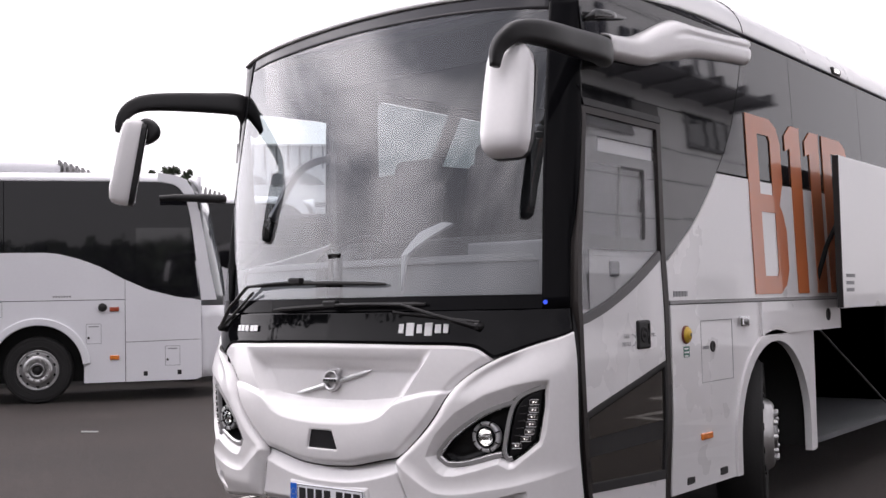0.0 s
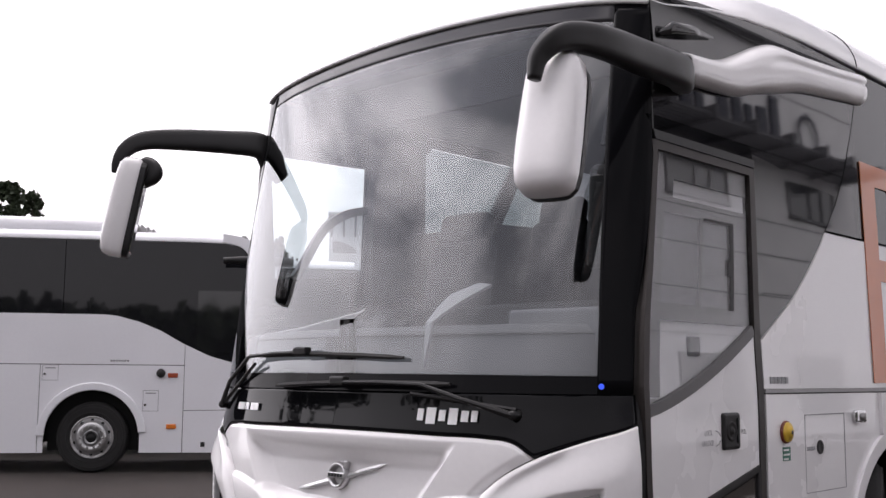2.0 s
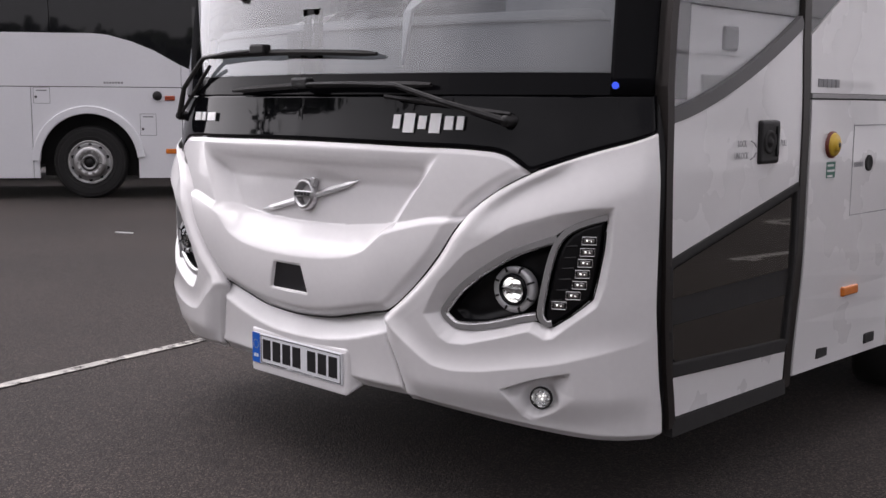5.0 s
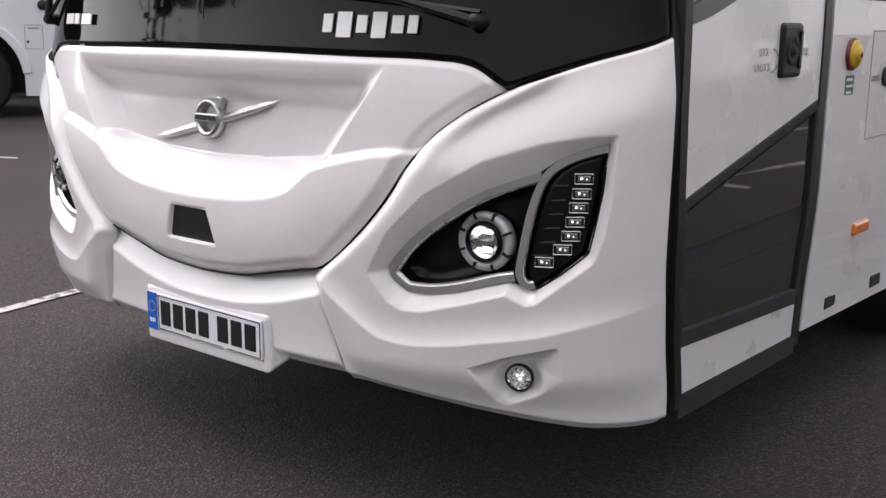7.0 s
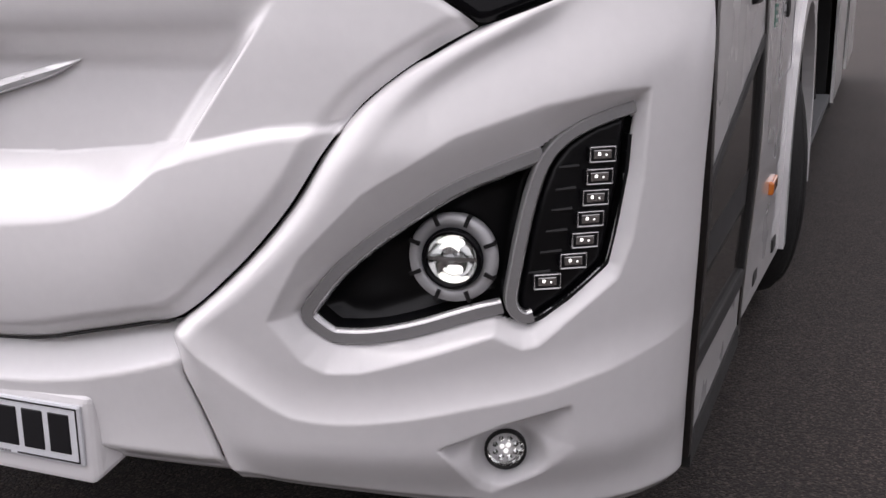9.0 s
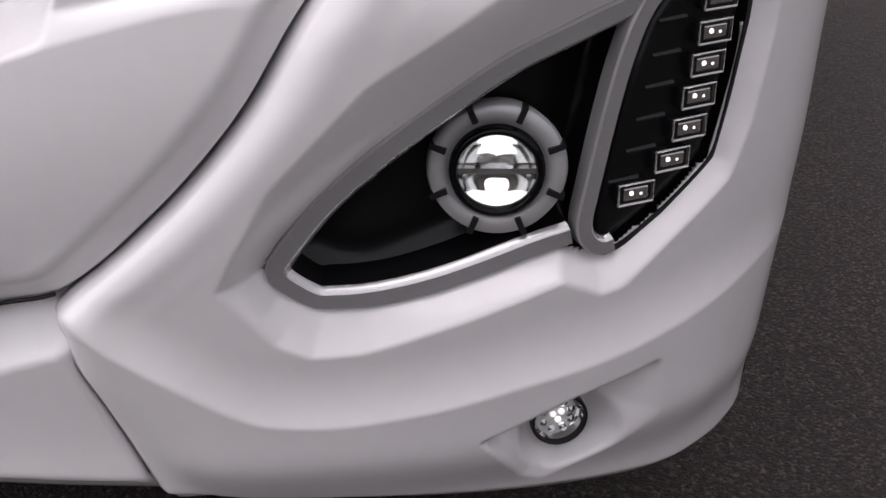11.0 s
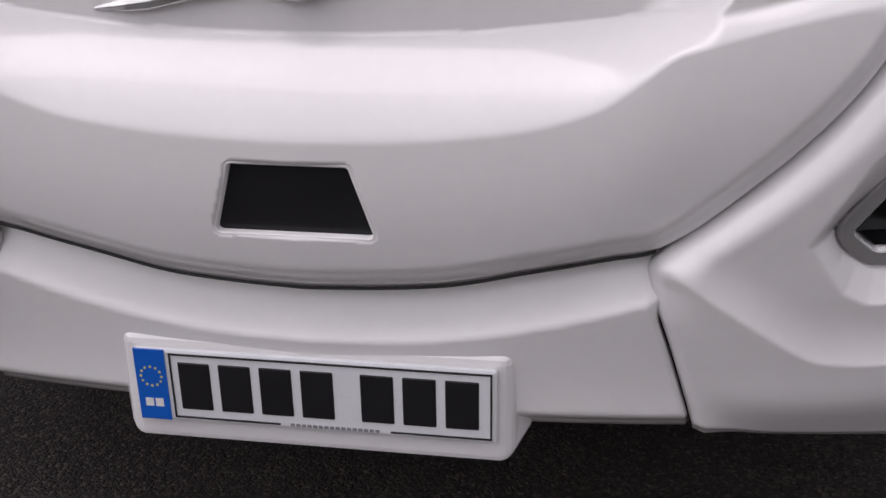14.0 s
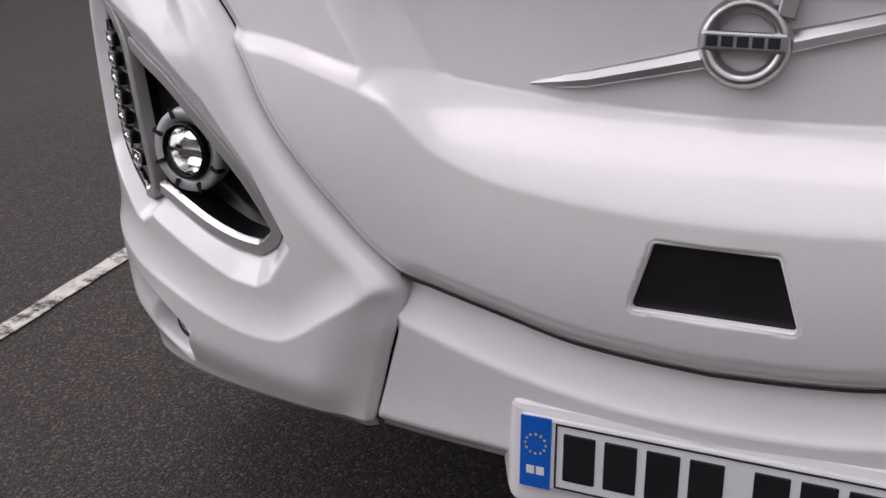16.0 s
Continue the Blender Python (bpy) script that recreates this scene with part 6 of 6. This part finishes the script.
def coach_seat(x, y, first):
    """Cushion, back and headrest of one coach seat."""
    bm = bmesh.new()
    box(bm, -.22, .22, -.45, .02, 1.78, 1.90)
    s = rounded(part("coach_seat", bm, SEAT, coach, "charcoal cloth coach seat"), .04, 3)
    bm = bmesh.new()
    box(bm, -.23, .23, -.07, .07, -.02, .66)
    b = rounded(part("backrest", bm, SEAT, s), .065, 5)
    b.matrix_local = pose(0, .02, 1.86, -12)
    bm = bmesh.new()
    box(bm, -.185, .185, -.06, .06, .56, .82)
    h = rounded(part("headrest", bm, SEAT, s), .058, 5)
    h.matrix_local = pose(0, .02, 1.86, -12)
    bm = bmesh.new()
    box(bm, -.18, .18, -.4, -.05, 1.40, 1.78)
    part("seat_base", bm, DARK_IN, s)
    s.matrix_local = pose(x, y, -.02 if not first else -.30)
    return s


coach_seat(-.66, 1.42, True)
for row in range(5):
    for x in (-.92, -.46, .46, .92):
        coach_seat(x, 2.7 + row * .85, False)


# ---- second coach, side on behind ----
B2 = pose(-10.75, 4.87, 0, 0, 0, 52)


def second_coach():
    c = new("coach")
    tagged(c, "plain white touring coach with dark windows, parked side on", "coach")

    def panel(name, pts, mat, off=0.0, thick=.03, label="", parent=None):
        bm = bmesh.new()
        f = bm.faces.new([bm.verts.new((s, off, z)) for s, z in pts])
        r = bmesh.ops.extrude_face_region(bm, geom=[f])
        for v in r["geom"]:
            if isinstance(v, bmesh.types.BMVert):
                v.co.y += thick
        return part(name, bm, mat, c if parent is None else parent, label)
    low, waist = .285, 1.53
    flow = [(.1, 2.25), (.3, 2.23), (.6, 2.15), (.9, 2.03), (1.26, 1.83), (1.6, 1.67), (2.0, 1.56), (2.37, 1.50)]
    # white panels, with joints between them
    panel("side_panel", [(-.735, low), (-.66, low), (-.66, .5)] + [(p[0] * 1, p[1]) for p in arc(0, .52, .66, 180, 0, 26)] + [(.66, low), (1.253, low), (1.253, waist - .005), (-.735, waist - .005)], WHITE_FAR, label="white panel round the front wheel")
    panel("side_panel", [(-9.2, low), (-.745, low), (-.745, waist - .005), (-9.2, waist - .005)], WHITE_FAR, label="white side panel")
    panel("side_panel", [(-9.2, waist + .005), (1.253, waist + .005), (1.253, 1.83)] + flow[::-1][4:] + [(-9.2, 2.25)], WHITE_FAR, label="white panel below the windows")
    panel("side_panel", [(1.263, .885), (2.385, .905), (2.385, 1.495)] + flow[::-1][1:4], WHITE_FAR, label="white door panel")
    panel("side_panel", [(1.263, low), (2.30, low), (2.385, .32), (2.385, .897), (1.263, .877)], WHITE_FAR, label="white lower front panel")
    # windows
    dark = [-9.2, -7.0, -4.8, -2.6, -.47]
    for a, b in zip(dark, dark[1:]):
        panel("side_window", [(a + .005, 2.256), (b - .005, 2.256), (b - .005, 3.33), (a + .005, 3.33)], FAR_GLASS, .012, .02, "dark tinted window")
    panel("side_window", [(-.465, 2.256), (.1, 2.256)] + flow[1:-1] + [(2.36, 1.51), (2.31, 2.0), (2.24, 2.6), (2.2, 2.9)] + [(2.16, 3.08), (2.08, 3.22), (1.95, 3.30), (1.75, 3.335), (-.465, 3.33)], FAR_GLASS, .012, .02, "dark tinted front side window")
    bm = bmesh.new()
    box(bm, 1.42, 2.22, .004, .011, 1.72, 2.62)
    part("driver_pane", bm, DARK_GLASS, c, "paler sliding driver's pane")
    # front corner pillar and nose
    pil = spline([(2.385, 1.50), (2.33, 2.0), (2.26, 2.6), (2.2, 2.95), (2.13, 3.15), (2.0, 3.28), (1.75, 3.345)], 5)
    pil2 = spline([(2.62, 1.50), (2.52, 2.0), (2.42, 2.6), (2.34, 3.0), (2.25, 3.25), (2.1, 3.40), (1.75, 3.47)], 5)
    panel("front_pillar", [tuple(q) for q in pil] + [tuple(q) for q in pil2[::-1]], WHITE_FAR, -.004, .06, "white windscreen pillar")
    n = 26
    v = np.linspace(0, 1, 18)
    zz = .32 + v * 3.1
    prof = np.interp(zz, [.3, .8, 1.4, 2.0, 2.6, 3.0, 3.25, 3.42], [.16, .20, .22, .13, .02, -.06, -.16, -.34])
    f = np.linspace(-1, 1, n)
    rows = []
    for z, p in zip(zz, prof):
        rows.append(np.stack([2.40 + p * (1 - np.abs(f) ** 6) + .22 * (1 - np.abs(f) ** 2.4), 1.25 + f * 1.245, np.full(n, z)], -1))
    R = np.array(rows)
    solid(part("front_panel", grid_mesh(R[:7]), WHITE_FAR, c, "white front panel", True), .02)
    solid(part("windscreen", grid_mesh(R[6:16]), FAR_SCREEN, c, "curved windscreen, its pale colour standing in for mirrored sky", True), .02)
    solid(part("front_dome", grid_mesh(R[15:]), WHITE_FAR, c, "", True), .02)
    # roof
    y = np.linspace(-1, 1, 21)
    zr = 3.34 + .145 * np.clip(1 - np.abs(y) ** 8, 0, 1) ** .6 + .05 * (1 - y * y)
    rows = [np.stack([np.full(21, s), 1.25 + y * 1.25, zr - (d if d else 0)], -1) for s, d in ((-9.2, 0), (-4, 0), (1.4, 0), (1.8, .01), (2.1, .06), (2.2, .11))]
    solid(part("roof", grid_mesh(np.array(rows)), WHITE_FAR, c, "white roof edge", True), .02)
    bm = bmesh.new()
    for a, b in ((-9.15, -6.95), (-5.45, -.75), (.75, 2.2)):
        box(bm, a, b, .05, 2.45, .40, 1.28)
    box(bm, -9.15, 2.2, .4, 2.1, .45, 1.28)
    box(bm, -9.15, 2.2, .05, 2.45, 1.28, 1.5)
    box(bm, -9.15, 2.2, .06, 2.44, 1.5, 3.33)
    part("body_core", bm, UNDER, c)
    bm = bmesh.new()
    box(bm, -9.25, -9.19, 0, 2.5, .3, 3.4)
    part("rear_panel", bm, WHITE_FAR, c)
    # arch flare
    out = band([(.70 * math.cos(radians(a)), .52 + .70 * math.sin(radians(a))) for a in range(180, -1, -8)], .11)
    rounded(panel("wheel_arch", out, WHITE_FAR, -.035, .05, "white wheel-arch flare"), .015, 3)
    bm = bmesh.new()
    box(bm, -.66, .66, .33, .35, .30, 1.2)
    part("arch_liner", bm, UNDER, c)
    wheel(c, pose(0, .19, .5, 0, 0, -90), True)
    wheel(c, pose(-6.2, .19, .5, 0, 0, -90), False)
    # lamps, lids, plugs
    for s, z, mat, lab in ((1.10, 1.385, REDLENS, "red-amber side lamp"), (1.10, .655, AMBER, "orange side marker"), (-1.92, .70, AMBER, "orange side marker")):
        bm = bmesh.new()
        box(bm, s - .07, s + .07, -.022, .002, z - .035, z + .035)
        rounded(part("side_marker", bm, mat, c, lab), .015, 3)
    bm = bmesh.new()
    lathe(bm, [(.0, .065), (-.04, .06), (-.07, .035), (-.075, 0)], 20, "y", (.93, 0, 1.415))
    part("side_camera", bm, RUBBER, c, "black round side lamp", True)
    for s, z, w, h in ((-1.70, 1.17, .18, .13), (-1.70, .675, .18, .13), (1.55, .40, .06, .07), (2.05, .405, .06, .07)):
        bm = bmesh.new()
        box(bm, s - w / 2, s + w / 2, -.006, .002, z - h / 2, z + h / 2)
        rounded(part("vent_plug", bm, RUBBER, c, "black plug in the side panel"), .006)
    for s, z, w, h in ((-.60, 1.41, .22, .22), (.80, 1.02, .22, .30), (1.95, .66, .22, .30)):
        bm = bmesh.new()
        for a in ((s - w / 2, s + w / 2, z + h / 2 - .006, z + h / 2), (s - w / 2, s + w / 2, z - h / 2, z - h / 2 + .006), (s - w / 2, s - w / 2 + .006, z - h / 2, z + h / 2), (s + w / 2 - .006, s + w / 2, z - h / 2, z + h / 2)):
            box(bm, a[0], a[1], -.002, .002, a[2], a[3])
        box(bm, s - .07, s + .07, -.002, .002, z + h / 2 - .05, z + h / 2 - .035)
        lid = part("service_lid", bm, MARK_GREY, c, "small service lid outlined in grey")
        bm = bmesh.new()
        lathe(bm, [(0, .018), (-.012, .016), (-.012, 0)], 12, "y", (s - w / 2 + .035, 0, z - h / 2 + .09))
        part("lid_lock", bm, RUBBER, lid)
    bm = bmesh.new()
    for i in range(7):
        box(bm, .22 + i * .038, .22 + i * .038 + .028, -.003, .002, 1.575, 1.60)
    part("side_badge", bm, MARK_GREY, c, "small grey badge")
    # mirror arm
    bm = bmesh.new()
    tube(bm, spline([(1.78, -.30, 3.04), (2.0, -.30, 3.05), (2.4, -.22, 3.05), (2.75, .0, 3.06)], 5), [.05] * 5 + [.06] * 5 + [.07] * 6, 10)
    part("mirror_arm", bm, BLACK_TRIM, c, "black mirror arm", True)
    # roof unit
    n = 13
    t = np.linspace(0, math.pi, n)
    rows = []
    for s, h in ((-4.6, .02), (-4.5, .16), (-4.2, .23), (-2.0, .25), (-.2, .24), (.18, .22), (.3, .16)):
        rows.append(np.stack([np.full(n, s), 1.25 - .95 * np.cos(t), 3.50 + h * np.sin(t) ** .35], -1))
    pod = solid(part("roof_unit", grid_mesh(np.array(rows)), WHITE_FAR, c, "white air-conditioning unit on the roof", True), .02)
    for i in range(6):
        bm = bmesh.new()
        box(bm, .26 + i * .085, .30 + i * .085, .35, 2.15, 3.5, 3.70 - i * .03)
        rounded(part("unit_slat", bm, SILVER, pod), .008)
    c.matrix_world = B2
    return c


COACH2 = second_coach()
third = copy_thing(COACH2, B2 @ pose(2.2, 3.6, 0))
third["label"] = "plain white touring coach parked beside the other one"


# ---- trees and the building that the paint mirrors ----
def conifer(x, y, h, r, seed):
    """A trunk with limbs and a ragged crown of many small leaf clumps."""
    rng = random.Random(seed)
    bm = bmesh.new()
    tube(bm, [(0, 0, 0), (.05, 0, h * .4), (0, .05, h * .75), (0, 0, h * .97)], [r * .11, r * .08, r * .05, r * .01], 8)
    for k in range(9):
        a = rng.uniform(0, 6.28)
        z = h * rng.uniform(.3, .85)
        L = r * rng.uniform(.5, .9)
        tube(bm, [(0, 0, z), (math.cos(a) * L, math.sin(a) * L, z + L * .35)], [r * .04, r * .012], 5)
    t = part("trunk", bm, BARK, None)
    root = tagged(new("tree"), "dark evergreen tree with a ragged crown", "tree", "distant trees")
    t.parent = root
    verts, faces = [], []
    for k in range(80):
        zc = h * rng.uniform(.22, 1.0)
        rr = r * (1.05 - .75 * max(0, (zc / h - .35) / .65)) * rng.uniform(.45, 1.0)
        a = rng.uniform(0, 6.28)
        cx, cy = rr * math.cos(a), rr * math.sin(a)
        s = r * rng.uniform(.16, .34)
        for j in range(60):
            d = Vector((rng.gauss(0, 1), rng.gauss(0, 1), rng.gauss(0, .8))).normalized() * s * rng.uniform(.35, 1)
            p = Vector((cx, cy, zc)) + d
            e1 = Vector((rng.uniform(-1, 1), rng.uniform(-1, 1), rng.uniform(-1, 1))).normalized() * r * .10
            e2 = Vector((rng.uniform(-1, 1), rng.uniform(-1, 1), rng.uniform(-1, 1))).normalized() * r * .10
            i = len(verts)
            verts += [p - e1, p + e2, p + e1, p - e2]
            faces.append((i, i + 1, i + 2, i + 3))
    me = bpy.data.meshes.new("crown")
    me.from_pydata([tuple(v) for v in verts], [], faces)
    me.materials.append(LEAF)
    cr = new("crown", me)
    cr.parent = root
    root.matrix_world = pose(x, y, 0)
    return root


for k, (x, y, h, r) in enumerate(((-62, 21.2, 11.8, 1.2), (-61.7, 23.2, 12.6, 1.5), (-61, 25.0, 12.9, 1.7), (-60.4, 26.2, 12.7, 1.5), (-59.9, 27.4, 12.2, 1.3), (-52.3, 37.8, 9.9, 1.0), (-51.6, 38.8, 10.1, 1.2), (-51.0, 39.7, 9.9, 1.0))):
    conifer(x, y, h, r, 11 + k)


def office():
    """Pale two-storey building beside the yard, with a louvred canopy and dark windows."""
    b = tagged(new("office_building"), "pale clad office building with dark windows and louvred canopy", "building")
    bm = bmesh.new()
    # the wall's first five metres are added, unseen, to keep sky off the nearside
    box(bm, 0, 12, 2, 27.4, 0, 10.6)
    part("wall", bm, BRICK_WALL, b, "pale grey cladding")
    bm = bmesh.new()
    box(bm, -.25, 12.2, 1.8, 27.6, 10.6, 10.9)
    part("roof", bm, LOUVRE, b)
    for z in (1.4, 3.0, 4.0, 5.0, 5.85, 7.9, 9.4):
        bm = bmesh.new()
        box(bm, -.012, .05, 2, 27.4, z, z + .025)
        part("cladding_joint", bm, LOUVRE, b)
    y = 6.3
    while y < 24:
        for z0, z1 in ((1.0, 2.6), (6.15, 7.05)):
            bm = bmesh.new()
            box(bm, -.02, .1, y, y + 2.75, z0, z1)
            w = part("window", bm, WINDOW_DARK, b)
            bm = bmesh.new()
            for yy in (y, y + 1.2, y + 1.9, y + 2.69):
                box(bm, -.06, .0, yy, yy + .06, z0, z1)
            box(bm, -.10, .0, y - .05, y + 2.8, z0 - .08, z0)
            part("window_frame", bm, LOUVRE, w)
        y += 5.4
    bm = bmesh.new()
    for i in range(9):
        box(bm, -1.3 + i * .15, -1.3 + i * .15 + .05, 6, 26.5, 7.42, 7.50)
    for yy in np.arange(6, 26.6, 1.8):
        box(bm, -1.4, 0, yy, yy + .16, 7.36, 7.66)
    part("canopy", bm, LOUVRE, b, "dark metal louvred canopy")
    for i, yy in enumerate((16.4, 17.05, 17.7, 18.35, 19.4, 20.1, 20.75, 21.4, 22.1)):
        bm = bmesh.new()
        box(bm, -.12, -.02, yy, yy + (.46 if i % 3 else .36), 8.15, 8.15 + (1.1 if i in (3, 8) else .7 if i % 2 else .62))
        rounded(part("sign_block", bm, SIGN_BLUE, b), .06, 2)
    bm = bmesh.new()
    lathe(bm, [(-.1, .62), (-.14, .55), (-.1, .45)], 28, "x", (0, 24.2, 8.5))
    part("sign_ring", bm, SIGN_BLUE, b)
    b.matrix_world = pose(11, 0, 0)


office()


def far_woods():
    """A low belt of trees and hedge behind the yard, seen mirrored in glass."""
    rng = random.Random(5)
    verts, faces = [], []
    for k in range(5500):
        a = math.radians(rng.uniform(-150, 34))
        d = rng.uniform(40, 52)
        # the 11 m nearside stretch is added, unseen, to darken the windscreen's edge
        tall = 9.0 if a < -1.5 else 11.0 if a > -.2 else 5.2
        even = -1.5 <= a <= -.2
        zc = rng.uniform(0, 1) ** 1.3 * tall * (1 + (.03 if even else .12) * math.sin(a * 9) + (.02 if even else .08) * math.sin(a * 23))
        c = Vector((d * math.cos(a), d * math.sin(a), zc))
        for j in range(16):
            p = c + Vector((rng.gauss(0, 1.2), rng.gauss(0, 1.2), rng.gauss(0, .3 if even else .8)))
            e1 = Vector((rng.uniform(-1, 1), rng.uniform(-1, 1), rng.uniform(-1, 1))).normalized() * .5
            e2 = Vector((rng.uniform(-1, 1), rng.uniform(-1, 1), rng.uniform(-1, 1))).normalized() * .5
            i = len(verts)
            verts += [p - e1, p + e2, p + e1, p - e2]
            faces.append((i, i + 1, i + 2, i + 3))
    me = bpy.data.meshes.new("far_woods")
    me.from_pydata([tuple(v) for v in verts], [], faces)
    me.materials.append(LEAF)
    tagged(new("far_woods", me), "dark belt of trees round the yard", "trees", kind="stuff")


far_woods()


def far_hall():
    """White ribbed hall with a row of low arched lights, far behind the parked coaches."""
    h = tagged(new("storage_hall"), "white ribbed storage hall with arched lights, far off", "building")
    bm = bmesh.new()
    box(bm, .3, 6, 0, 8, 0, 11.2)
    part("wall", bm, HALL_WHITE, h, "white ribbed cladding")
    bm = bmesh.new()
    box(bm, .2, 6.1, -.2, 8.2, 11.2, 11.35)
    part("roof", bm, HALL_WHITE, h)
    for i in range(8):
        bm = bmesh.new()
        box(bm, .4 + i * .72, .52 + i * .72, -.14, .0, 9.8, 11.2)
        part("rib", bm, LOUVRE_PALE, h)
    for i in range(3):
        bm = bmesh.new()
        x = .5 + i * 1.75
        n = 8
        q = [(x, 8.8)] + [(x + 1.6 * k / n, 8.8 + .75 * (1 - (k / n) ** 2.5)) for k in range(n + 1)] + [(x + 1.6, 8.8)]
        f = bm.faces.new([bm.verts.new((a, -.02, b)) for a, b in q])
        r = bmesh.ops.extrude_face_region(bm, geom=[f])
        for v in r["geom"]:
            if isinstance(v, bmesh.types.BMVert):
                v.co.y -= .06
        part("arched_light", bm, LOUVRE_PALE, h, "grey arched roof light")
    bm = bmesh.new()
    box(bm, .3, 6, -.08, 0, 7.4, 7.7)
    part("eaves_band", bm, LOUVRE_PALE, h)
    h.matrix_world = pose(-47, 40, 0, 0, 0, 49.5)


HALL_WHITE = material("white_hall_cladding", (0.85, 0.85, 0.86), 0.5, vary=0.02, scale=1, fine=0.02)
LOUVRE_PALE = material("pale_grey_metal", (0.33, 0.33, 0.34), 0.5, vary=0.06, scale=4, fine=0.04)
far_hall()
